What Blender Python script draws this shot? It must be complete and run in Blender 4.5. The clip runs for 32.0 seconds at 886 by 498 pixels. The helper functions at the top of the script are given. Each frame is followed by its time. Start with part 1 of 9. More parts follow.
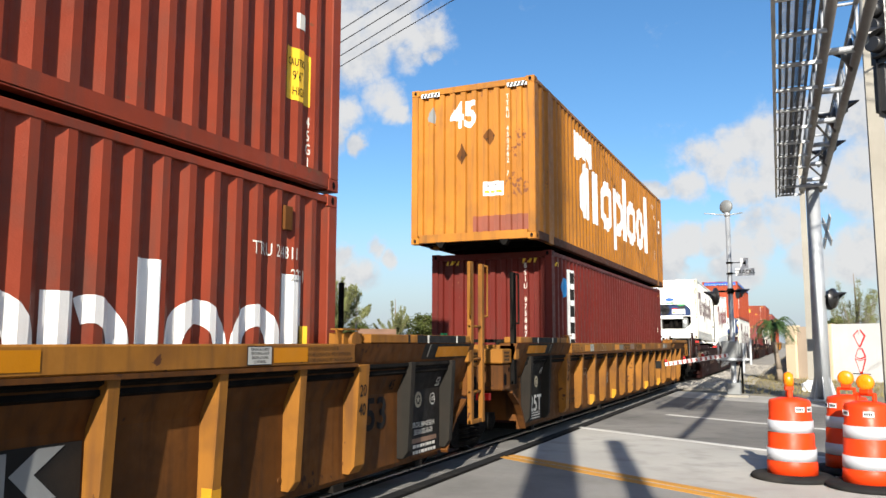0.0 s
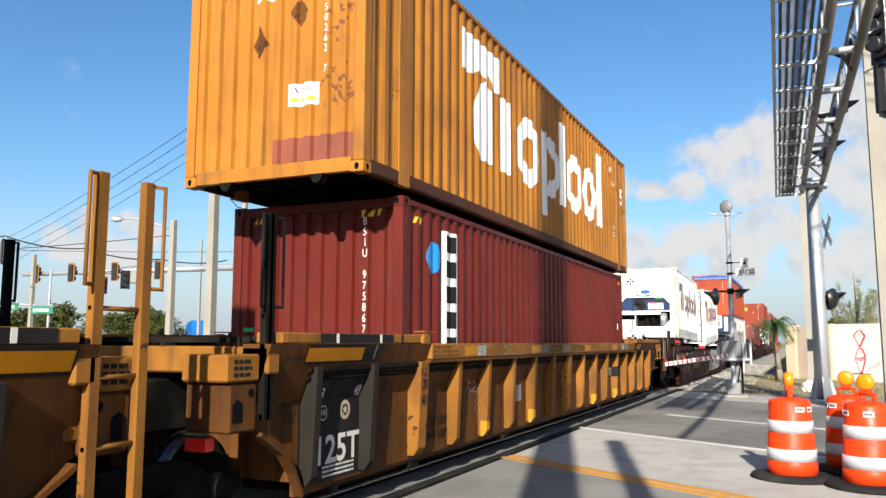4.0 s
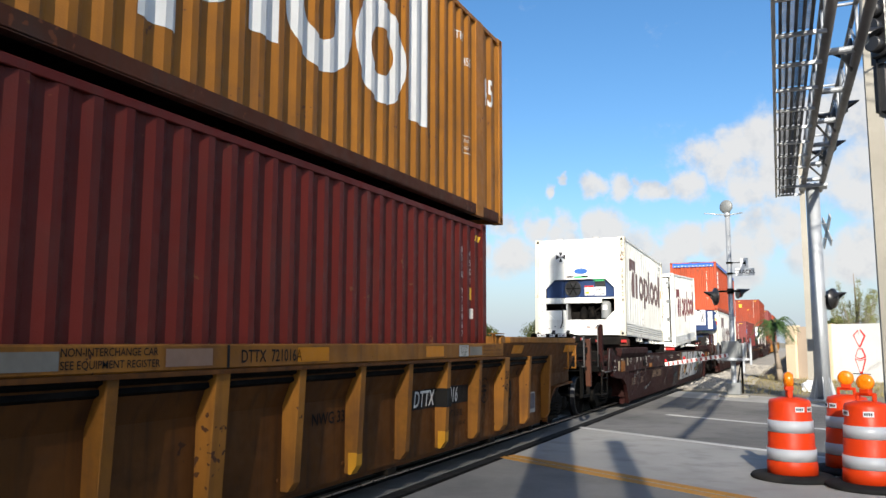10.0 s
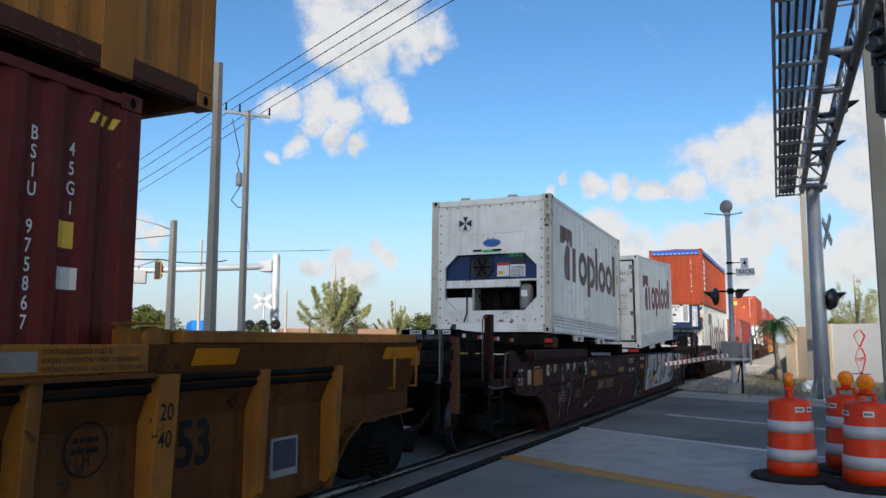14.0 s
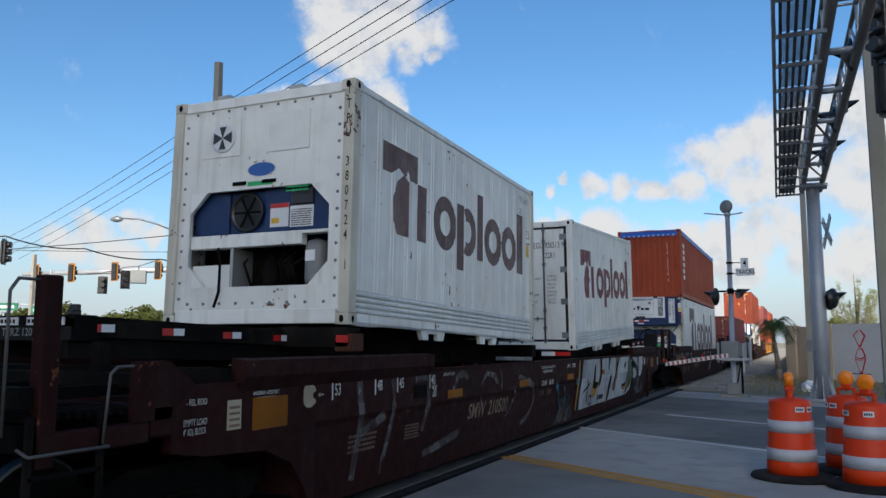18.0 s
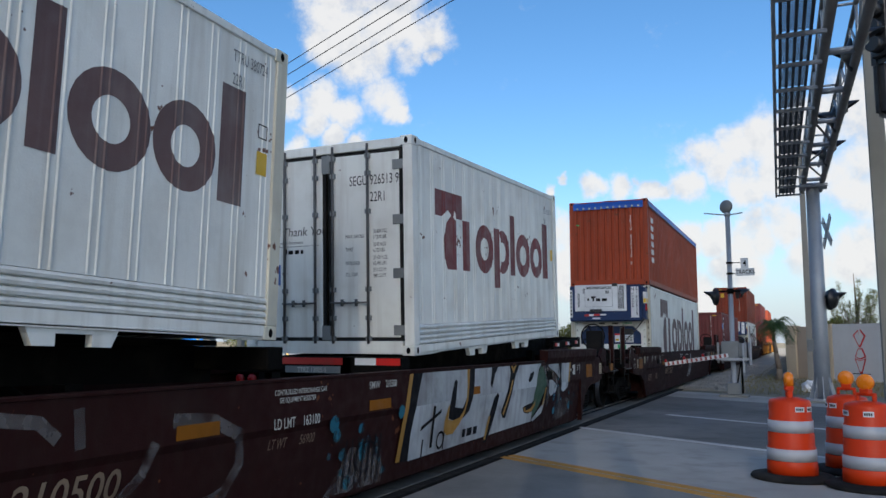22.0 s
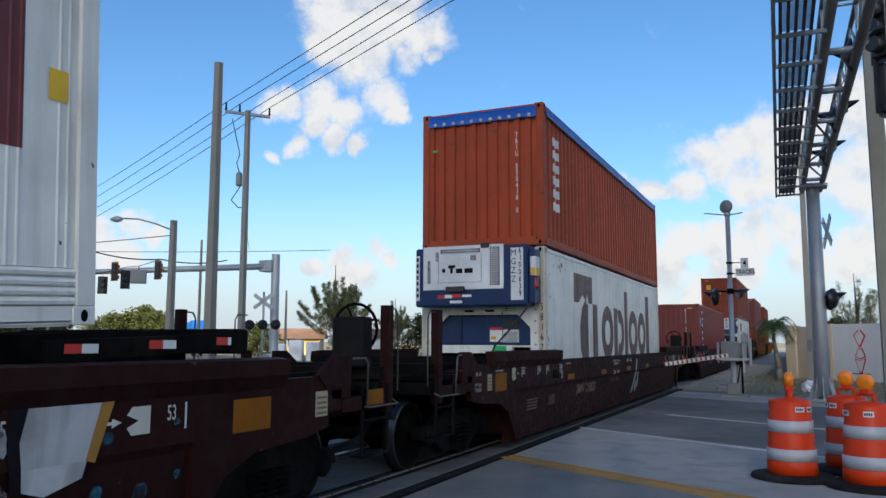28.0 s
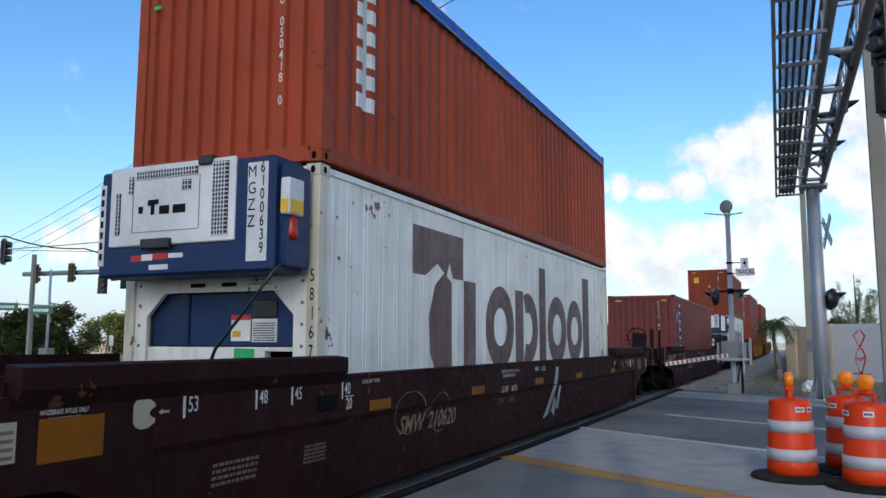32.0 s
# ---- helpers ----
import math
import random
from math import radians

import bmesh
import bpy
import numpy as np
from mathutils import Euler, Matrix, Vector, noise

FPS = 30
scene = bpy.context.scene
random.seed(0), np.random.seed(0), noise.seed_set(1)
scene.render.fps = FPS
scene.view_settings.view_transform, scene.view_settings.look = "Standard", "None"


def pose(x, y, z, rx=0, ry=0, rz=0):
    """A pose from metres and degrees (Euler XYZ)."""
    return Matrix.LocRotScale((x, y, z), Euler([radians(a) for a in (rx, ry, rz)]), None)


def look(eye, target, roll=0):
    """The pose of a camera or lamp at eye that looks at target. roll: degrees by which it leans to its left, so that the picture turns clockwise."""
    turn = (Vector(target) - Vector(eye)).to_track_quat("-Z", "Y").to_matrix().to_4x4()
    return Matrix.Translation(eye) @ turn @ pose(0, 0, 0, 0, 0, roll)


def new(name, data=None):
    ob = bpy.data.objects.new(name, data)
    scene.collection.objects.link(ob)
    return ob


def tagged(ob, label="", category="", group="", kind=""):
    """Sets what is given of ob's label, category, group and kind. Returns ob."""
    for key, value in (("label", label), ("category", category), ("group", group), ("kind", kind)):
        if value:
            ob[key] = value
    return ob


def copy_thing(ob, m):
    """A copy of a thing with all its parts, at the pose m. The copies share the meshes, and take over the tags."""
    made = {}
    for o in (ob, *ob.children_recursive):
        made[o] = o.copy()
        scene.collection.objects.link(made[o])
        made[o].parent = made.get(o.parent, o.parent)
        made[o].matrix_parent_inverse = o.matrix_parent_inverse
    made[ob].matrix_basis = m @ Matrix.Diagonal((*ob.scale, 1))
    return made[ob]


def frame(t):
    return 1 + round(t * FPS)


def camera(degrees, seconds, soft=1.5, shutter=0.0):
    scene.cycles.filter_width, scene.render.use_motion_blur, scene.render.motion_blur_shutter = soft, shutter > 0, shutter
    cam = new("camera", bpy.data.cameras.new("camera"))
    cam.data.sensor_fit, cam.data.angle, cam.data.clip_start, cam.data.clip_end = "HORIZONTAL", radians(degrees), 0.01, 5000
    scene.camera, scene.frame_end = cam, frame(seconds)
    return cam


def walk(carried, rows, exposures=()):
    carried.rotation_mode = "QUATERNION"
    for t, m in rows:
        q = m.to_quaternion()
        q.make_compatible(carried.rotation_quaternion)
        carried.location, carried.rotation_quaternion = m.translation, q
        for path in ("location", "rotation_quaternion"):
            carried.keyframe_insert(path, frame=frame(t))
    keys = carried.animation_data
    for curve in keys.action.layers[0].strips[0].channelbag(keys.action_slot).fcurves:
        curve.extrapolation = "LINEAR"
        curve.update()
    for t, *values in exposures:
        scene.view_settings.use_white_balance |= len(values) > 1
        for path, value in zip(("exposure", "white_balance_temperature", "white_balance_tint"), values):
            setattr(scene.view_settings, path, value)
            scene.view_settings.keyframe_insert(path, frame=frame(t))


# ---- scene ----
cam = camera(58.53, 32.0)
EYE = Vector((0.0, 0.0, 1.62))
AIM = Vector((-0.40995, 0.90463, 0.11659))
walk(cam, [(0, look(EYE, EYE + AIM * 20, 0.126)), (32, look(EYE, EYE + AIM * 20, 0.126))],
     exposures=[(0, 1.02), (6, 1.02), (10, 1.08), (14, 1.05), (15.5, 1.03), (17, 1.00), (18.3, 1.02), (19.6, 1.20), (21, 1.18), (30.6, 1.18), (32, 1.40)])

# the train's way along its track, in metres from where it is at the start
RUN = [0.0, 1.43, 2.92, 4.44, 5.98, 7.55, 9.12, 10.70, 12.30, 13.90, 15.51, 17.14, 18.76, 20.43, 22.17, 23.92, 25.69,
       27.47, 29.27, 31.08, 32.90, 34.71, 36.51, 38.30, 40.08, 41.85, 43.62, 45.40, 47.20, 49.02, 50.86, 52.70, 54.48]
TRACK_X = -5.38


def run_at(t):
    i = min(int(t), 31)
    a, b = RUN[i], RUN[i + 1]
    return a + (b - a) * (t - i)


# ---- light ----
SUN_TURN = math.atan2(-0.963, 0.27)
SUN_HIGH = radians(27)
sun_way = Vector((0.27 * math.cos(SUN_HIGH), -0.963 * math.cos(SUN_HIGH), math.sin(SUN_HIGH)))
sun = new("sun", bpy.data.lights.new("sun", "SUN"))
sun.data.energy, sun.data.angle, sun.data.color = 5.0, radians(0.6), (1.0, 0.93, 0.82)
sun.matrix_world = look((0, 0, 0), -sun_way)

world = bpy.data.worlds.new("world")
scene.world = world
world.use_nodes = True


def sky():
    """A blue sky with heaped white clouds."""
    tree = world.node_tree
    tree.nodes.clear()
    N, link = tree.nodes.new, tree.links.new
    air = N("ShaderNodeTexSky")
    air.sky_type, air.sun_disc = "NISHITA", False
    air.sun_elevation, air.sun_rotation = SUN_HIGH, math.atan2(0.27, -0.963)
    air.air_density, air.dust_density, air.ozone_density = 1.0, 1.1, 3.0
    where = N("ShaderNodeTexCoord")
    heaps = []
    heaps += [(-0.490, 0.777, 0.394, 0.064), (-0.438, 0.809, 0.391, 0.064), (-0.405, 0.835, 0.373, 0.039), (-0.515, 0.780, 0.357, 0.036), (-0.470, 0.812, 0.347, 0.057), (-0.419, 0.840, 0.345, 0.032), (-0.452, 0.837, 0.309, 0.036), (-0.446, 0.848, 0.286, 0.020), (-0.566, 0.773, 0.287, 0.029), (-0.526, 0.799, 0.293, 0.039), (-0.504, 0.817, 0.281, 0.029), (-0.536, 0.802, 0.263, 0.025), (-0.514, 0.821, 0.247, 0.024), (-0.485, 0.841, 0.240, 0.017), (-0.576, 0.784, 0.230, 0.014), (-0.550, 0.799, 0.242, 0.019), (-0.396, 0.849, 0.348, 0.017), (-0.063, 0.971, 0.229, 0.043), (-0.096, 0.973, 0.212, 0.039), (-0.026, 0.972, 0.232, 0.050)]
    heaps += [(-0.126, 0.974, 0.187, 0.029), (-0.153, 0.971, 0.182, 0.019), (-0.174, 0.964, 0.202, 0.014), (0.022, 0.971, 0.240, 0.057), (0.067, 0.966, 0.250, 0.064), (-0.004, 0.981, 0.192, 0.057), (-0.053, 0.982, 0.183, 0.043), (0.054, 0.980, 0.193, 0.064), (0.086, 0.981, 0.172, 0.064), (-0.133, 0.983, 0.123, 0.030), (-0.094, 0.987, 0.129, 0.030), (-0.050, 0.991, 0.127, 0.036), (-0.013, 0.991, 0.135, 0.036), (-0.147, 0.984, 0.096, 0.029), (-0.070, 0.993, 0.091, 0.036), (0.015, 0.995, 0.101, 0.043), (0.067, 0.993, 0.098, 0.050), (-0.284, 0.941, 0.183, 0.012), (-0.270, 0.943, 0.194, 0.010), (-0.229, 0.955, 0.188, 0.021)]
    heaps += [(-0.195, 0.961, 0.194, 0.024), (-0.162, 0.969, 0.186, 0.024), (-0.265, 0.953, 0.144, 0.027), (-0.211, 0.967, 0.143, 0.034), (-0.345, 0.927, 0.149, 0.024), (-0.378, 0.915, 0.142, 0.024), (-0.305, 0.941, 0.145, 0.029), (-0.272, 0.953, 0.130, 0.032), (-0.380, 0.918, 0.117, 0.032), (-0.334, 0.936, 0.110, 0.036), (-0.199, 0.974, 0.108, 0.043), (-0.267, 0.960, 0.088, 0.043), (-0.168, 0.983, 0.073, 0.043), (-0.104, 0.993, 0.051, 0.043), (-0.740, 0.660, 0.126, 0.033), (-0.715, 0.686, 0.138, 0.027), (-0.761, 0.640, 0.111, 0.030), (-0.699, 0.704, 0.128, 0.017)]
    heaps += [(-0.729, 0.677, 0.101, 0.039), (-0.550, 0.830, 0.094, 0.019), (-0.520, 0.848, 0.106, 0.020), (-0.486, 0.866, 0.117, 0.017), (-0.467, 0.878, 0.106, 0.016), (-0.508, 0.857, 0.081, 0.032)]
    heaps += [(0.5, 0.8, 0.2, 0.25), (0.85, 0.4, 0.25, 0.2), (-0.93, 0.2, 0.25, 0.22), (-0.6, -0.7, 0.35, 0.2), (0.75, -0.5, 0.4, 0.2)]
    billow = N("ShaderNodeTexNoise")
    billow.inputs["Scale"].default_value, billow.inputs["Detail"].default_value, billow.inputs["Roughness"].default_value = 14.0, 8.0, 0.55
    link(where.outputs["Generated"], billow.inputs["Vector"])
    middle, bent = N("ShaderNodeVectorMath"), N("ShaderNodeVectorMath")
    middle.operation, bent.operation = "SUBTRACT", "MULTIPLY_ADD"
    middle.inputs[1].default_value = (0.5, 0.5, 0.5)
    link(billow.outputs["Color"], middle.inputs[0])
    link(middle.outputs[0], bent.inputs[0])
    bent.inputs[1].default_value = (0.07, 0.07, 0.06)
    link(where.outputs["Generated"], bent.inputs[2])

    def step(source, lo, hi, a=0.0, b=1.0):
        m = N("ShaderNodeMapRange")
        m.interpolation_type = "SMOOTHSTEP"
        for k, value in enumerate((lo, hi, a, b), 1):
            m.inputs[k].default_value = value
        link(source, m.inputs[0])
        return m.outputs[0]

    def sums(kind, a, b):
        x = N("ShaderNodeMath")
        x.operation = kind
        for socket, value in zip(x.inputs, (a, b)):
            if hasattr(value, "links"):
                link(value, socket)
            else:
                socket.default_value = value
        return x.outputs[0]

    def heaped(source, grow):
        total = None
        for x, y, z, r in heaps:
            d = N("ShaderNodeVectorMath")
            d.operation = "DISTANCE"
            d.inputs[1].default_value = Vector((x, y, z)).normalized()
            link(source, d.inputs[0])
            m = step(d.outputs["Value"], r * 1.35 * grow, r * 0.25)
            total = m if total is None else sums("MAXIMUM", total, m)
        return total

    total = heaped(bent.outputs[0], 1.0)
    puff = N("ShaderNodeTexNoise")
    puff.inputs["Scale"].default_value, puff.inputs["Detail"].default_value, puff.inputs["Roughness"].default_value = 17.0, 11.0, 0.64
    link(where.outputs["Generated"], puff.inputs["Vector"])
    thick = sums("ADD", total, sums("MULTIPLY", sums("SUBTRACT", puff.outputs["Fac"], 0.5), 1.9))
    cover = step(thick, 0.22, 0.98, 0.0, 0.97)
    high = N("ShaderNodeSeparateXYZ")
    link(where.outputs["Generated"], high.inputs[0])
    haze = step(high.outputs["Z"], 0.20, -0.02, 0.0, 0.85)
    body, lift = N("ShaderNodeTexNoise"), N("ShaderNodeVectorMath")
    body.inputs["Scale"].default_value, body.inputs["Detail"].default_value, body.inputs["Roughness"].default_value = 17.0, 4.0, 0.5
    lift.inputs[1].default_value = (0.006, 0.0, 0.016)
    link(where.outputs["Generated"], lift.inputs[0])
    link(lift.outputs[0], body.inputs["Vector"])
    relief = sums("ADD", 0.56, sums("MULTIPLY", sums("SUBTRACT", puff.outputs["Fac"], body.outputs["Fac"]), 1.6))
    tone = N("ShaderNodeValToRGB")
    tone.color_ramp.elements[0].position, tone.color_ramp.elements[0].color = 0.30, (0.80, 0.83, 0.88, 1)
    tone.color_ramp.elements[1].position, tone.color_ramp.elements[1].color = 0.58, (1.0, 1.0, 1.0, 1)
    link(relief, tone.inputs[0])
    back, white = N("ShaderNodeBackground"), N("ShaderNodeBackground")
    back.inputs["Strength"].default_value = 0.082
    white.inputs["Strength"].default_value = 0.385
    vivid = N("ShaderNodeHueSaturation")
    vivid.inputs["Saturation"].default_value = 1.22
    link(air.outputs[0], vivid.inputs["Color"])
    link(vivid.outputs[0], back.inputs["Color"])
    link(tone.outputs[0], white.inputs["Color"])
    pale = N("ShaderNodeBackground")
    pale.inputs["Color"].default_value, pale.inputs["Strength"].default_value = (0.72, 0.84, 1.0, 1), 0.36
    misty, both, out = N("ShaderNodeMixShader"), N("ShaderNodeMixShader"), N("ShaderNodeOutputWorld")
    for mixer, fac, under, over in ((misty, haze, back, pale), (both, cover, misty, white)):
        link(fac, mixer.inputs[0])
        link(under.outputs[0], mixer.inputs[1])
        link(over.outputs[0], mixer.inputs[2])
    link(both.outputs[0], out.inputs[0])


sky()
# ---- materials ----
def surface(name, color, rough=0.6, metal=0.0, vary=0.25, grain=18.0, streak=0.0, rust=0.0, rust_color=(0.13, 0.045, 0.02),
            dirt=(0.05, 0.04, 0.03), soil=0.2, bump=0.1, bump_scale=60.0, shift=0.0, spec=0.5, glow=0.0, coarse=0.7, patchy=0.0):
    """A painted or raw surface: colour that varies at two scales, vertical runs, rust patches, soil and fine relief."""
    m = bpy.data.materials.new(name)
    m.use_nodes = True
    t = m.node_tree
    N, link = t.nodes.new, t.links.new
    bsdf = t.nodes["Principled BSDF"]
    where = N("ShaderNodeTexCoord")
    info = N("ShaderNodeObjectInfo")
    jump = N("ShaderNodeVectorMath")
    jump.operation = "MULTIPLY_ADD"
    link(info.outputs["Random"], jump.inputs[0])
    jump.inputs[1].default_value = (37.0, 51.0, 23.0)
    link(where.outputs["Object"], jump.inputs[2])
    place = jump.outputs[0]

    def noise_at(scale, detail, stretch=None):
        n = N("ShaderNodeTexNoise")
        n.inputs["Scale"].default_value, n.inputs["Detail"].default_value = scale, detail
        if stretch:
            v = N("ShaderNodeVectorMath")
            v.operation = "MULTIPLY"
            v.inputs[1].default_value = stretch
            link(place, v.inputs[0])
            link(v.outputs[0], n.inputs["Vector"])
        else:
            link(place, n.inputs["Vector"])
        return n.outputs["Fac"]

    def ramp(fac, lo, hi, a=0.0, b=1.0):
        r = N("ShaderNodeMapRange")
        r.inputs[1].default_value, r.inputs[2].default_value, r.inputs[3].default_value, r.inputs[4].default_value = lo, hi, a, b
        link(fac, r.inputs[0])
        return r.outputs[0]

    def blend(fac, a, b, mode="MIX"):
        x = N("ShaderNodeMix")
        x.data_type, x.blend_type = "RGBA", mode
        for socket, value in ((x.inputs[0], fac), (x.inputs[6], a), (x.inputs[7], b)):
            if hasattr(value, "links"):
                link(value, socket)
            else:
                socket.default_value = value
        return x.outputs[2]

    c = (*color, 1)
    dark = (*[v * (1 - vary) for v in color], 1)
    light = (*[min(1, v * (1 + vary * 0.6)) for v in color], 1)
    col = blend(ramp(noise_at(coarse, 4), 0.35, 0.65), dark, light)
    col = blend(ramp(noise_at(grain, 5), 0.3, 0.7, 0.0, 0.45), col, c)
    if shift:
        k = N("ShaderNodeMath")
        k.operation = "MULTIPLY"
        k.inputs[1].default_value = shift
        link(info.outputs["Random"], k.inputs[0])
        col = blend(k.outputs[0], col, dark)
    if streak:
        col = blend(ramp(noise_at(3.0, 5, (3.0, 3.0, 0.22)), 0.5, 0.75, 0, streak), col, (*dirt, 1))
    if soil:
        col = blend(ramp(noise_at(2.2, 7), 0.5, 0.78, 0, soil), col, (*dirt, 1))
    if rust:
        spots = N("ShaderNodeMath")
        spots.operation = "MULTIPLY"
        link(noise_at(1.6, 3), spots.inputs[0])
        link(noise_at(13.0, 7), spots.inputs[1])
        col = blend(ramp(spots.outputs[0], 0.42 - 0.12 * rust, 0.44 - 0.10 * rust), col, (*rust_color, 1))
    link(col, bsdf.inputs["Base Color"])
    link(ramp(noise_at(9.0, 4), 0.3, 0.7, max(0.02, rough - 0.12), min(1, rough + 0.12)), bsdf.inputs["Roughness"])
    bsdf.inputs["Metallic"].default_value = metal
    bsdf.inputs["Specular IOR Level"].default_value = spec
    if bump:
        b = N("ShaderNodeBump")
        b.inputs["Strength"].default_value, b.inputs["Distance"].default_value = bump, 0.02
        link(noise_at(bump_scale, 4), b.inputs["Height"])
        link(b.outputs[0], bsdf.inputs["Normal"])
    if patchy:
        link(ramp(noise_at(5.0, 6), 0.36, 0.60, 0.08, patchy), bsdf.inputs["Alpha"])
    if glow:
        bsdf.inputs["Emission Color"].default_value = c
        bsdf.inputs["Emission Strength"].default_value = glow
    return m


YELLOW = surface("amber_container_paint", (0.34, 0.132, 0.015), 0.55, spec=0.25, streak=0.6, rust=0.05, soil=0.4, vary=0.25, dirt=(0.10, 0.05, 0.02))
MAROON = surface("maroon_container_paint", (0.098, 0.0108, 0.0068), 0.55, spec=0.2, streak=0.2, rust=0.05, soil=0.2, vary=0.2)
BRICK = surface("brick_red_container_paint", (0.215, 0.034, 0.013), 0.55, spec=0.25, streak=0.4, rust=0.1, soil=0.35, vary=0.25)
ORANGE = surface("rust_orange_container_paint", (0.33, 0.055, 0.020), 0.55, spec=0.2, streak=0.2, rust=0.1, soil=0.2, vary=0.2)
PLUM = surface("wine_red_container_paint", (0.16, 0.021, 0.018), 0.55, streak=0.25, rust=0.15, soil=0.2)
PINKISH = surface("faded_red_patch_paint", (0.185, 0.045, 0.022), 0.6)
REEFER = surface("reefer_white_paint", (0.76, 0.76, 0.71), 0.42, streak=0.42, rust=0.10, soil=0.35, vary=0.12, dirt=(0.40, 0.36, 0.29))
CREAM = surface("cream_post_paint", (0.60, 0.57, 0.46), 0.5, streak=0.4, rust=0.35, soil=0.3, dirt=(0.22, 0.13, 0.07))
# Grimy sheet paint; its base is also darkened to deepen the sheets' shade.
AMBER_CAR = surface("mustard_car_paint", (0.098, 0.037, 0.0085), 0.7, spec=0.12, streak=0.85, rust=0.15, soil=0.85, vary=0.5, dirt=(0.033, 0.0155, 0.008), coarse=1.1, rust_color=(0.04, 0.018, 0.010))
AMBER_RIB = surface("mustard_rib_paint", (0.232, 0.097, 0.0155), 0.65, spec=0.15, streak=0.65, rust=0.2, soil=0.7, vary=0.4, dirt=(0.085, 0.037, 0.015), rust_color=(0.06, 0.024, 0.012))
FRESH_YELLOW = surface("fresh_yellow_paint", (0.42, 0.20, 0.012), 0.6, spec=0.2, soil=0.4, dirt=(0.12, 0.06, 0.02))
OXIDE_CAR = surface("oxide_brown_car_paint", (0.023, 0.0056, 0.0050), 0.7, spec=0.1, streak=0.35, rust=0.1, soil=0.4, vary=0.3, dirt=(0.03, 0.018, 0.014))
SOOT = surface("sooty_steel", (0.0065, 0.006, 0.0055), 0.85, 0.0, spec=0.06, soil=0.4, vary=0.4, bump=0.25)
BLACK_PANEL = surface("black_panel_paint", (0.011, 0.0105, 0.010), 0.7, spec=0.15, soil=0.35, dirt=(0.045, 0.030, 0.018))
CHALK = surface("faint_chalk", (0.30, 0.26, 0.21), 0.9, vary=0.5, soil=0.6, dirt=(0.09, 0.05, 0.02), spec=0.1)
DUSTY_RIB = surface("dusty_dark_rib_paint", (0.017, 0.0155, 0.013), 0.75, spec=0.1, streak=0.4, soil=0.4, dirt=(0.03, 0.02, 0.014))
STEEL = surface("bare_steel", (0.12, 0.12, 0.125), 0.4, 0.9, soil=0.2)
RAIL_STEEL = surface("worn_rail_steel", (0.25, 0.22, 0.20), 0.35, 0.8, soil=0.3)
GALV = surface("galvanised_steel", (0.36, 0.38, 0.40), 0.5, 0.4, vary=0.2, soil=0.15, streak=0.15, dirt=(0.25, 0.24, 0.22))
# Next two: galvanised steel coloured darker to stand for its shaded underside.
TRUSS = surface("weathered_shaded_truss_steel", (0.20, 0.19, 0.18), 0.55, 0.3, vary=0.25, soil=0.3, spec=0.3)
GRATE = surface("dark_walkway_steel", (0.07, 0.075, 0.085), 0.6, 0.3, soil=0.3, spec=0.2)
NEAR_ASPHALT = surface("dark_patched_asphalt", (0.205, 0.198, 0.183), 0.9, spec=0.2, vary=0.4, soil=0.6, dirt=(0.22, 0.21, 0.195), bump=0.6, bump_scale=110, coarse=0.5, grain=70)
GALV_ROD = surface("galvanised_rod", (0.11, 0.105, 0.10), 0.6, 0.4, vary=0.2, soil=0.25)
ALU = surface("dull_aluminium", (0.42, 0.42, 0.41), 0.5, 0.5, vary=0.15, soil=0.2)
GREY_BOX = surface("grey_enclosure_paint", (0.19, 0.20, 0.20), 0.5, soil=0.25)
BLACK = surface("black_enamel", (0.012, 0.012, 0.013), 0.4, soil=0.1, vary=0.2)
RUBBER = surface("black_rubber", (0.014, 0.014, 0.014), 0.85, spec=0.15, soil=0.4, dirt=(0.07, 0.06, 0.05))
NAVY = surface("navy_unit_paint", (0.008, 0.028, 0.095), 0.45, spec=0.3, soil=0.15, vary=0.2)
DARK_HOLE = surface("dark_recess", (0.006, 0.006, 0.007), 0.95, spec=0.03, vary=0.2, soil=0.0)
WHITE_PAINT = surface("white_lettering_paint", (0.70, 0.70, 0.68), 0.55, vary=0.12, soil=0.25, streak=0.2, dirt=(0.30, 0.25, 0.2))
WHITE_MARK = surface("worn_white_mark", (0.60, 0.58, 0.52), 0.6, vary=0.2, soil=0.35, dirt=(0.2, 0.13, 0.08))
BLACK_MARK = surface("black_mark", (0.012, 0.011, 0.011), 0.75, spec=0.1, soil=0.2)
SILL_PRINT = surface("worn_black_print", (0.045, 0.024, 0.012), 0.7, spec=0.1, vary=0.4, soil=0.3)
PALE_BROWN_MARK = surface("faded_tan_mark", (0.17, 0.10, 0.065), 0.65, soil=0.4)
LOGO_BROWN = surface("weathered_brown_lettering_paint", (0.115, 0.062, 0.058), 0.55, soil=0.3, streak=0.2, dirt=(0.3, 0.27, 0.25))
LOGO_MAROON = surface("maroon_lettering_paint", (0.15, 0.018, 0.022), 0.5, soil=0.1)
GRIMY_AMBER = surface("grimy_amber_reflector", (0.235, 0.080, 0.004), 0.55, spec=0.12, vary=0.3, soil=0.5, dirt=(0.06, 0.025, 0.008))
REFLECT_AMBER = surface("amber_reflector", (0.44, 0.165, 0.003), 0.5, spec=0.15, soil=0.1)
ORANGE_DRUM = surface("orange_drum_plastic", (0.62, 0.042, 0.005), 0.45, spec=0.25, vary=0.12, soil=0.12, bump=0.05, dirt=(0.25, 0.05, 0.01))
WHITE_BAND = surface("white_reflective_band", (0.44, 0.46, 0.49), 0.4, vary=0.12, soil=0.15, bump=0.15, dirt=(0.3, 0.28, 0.26))
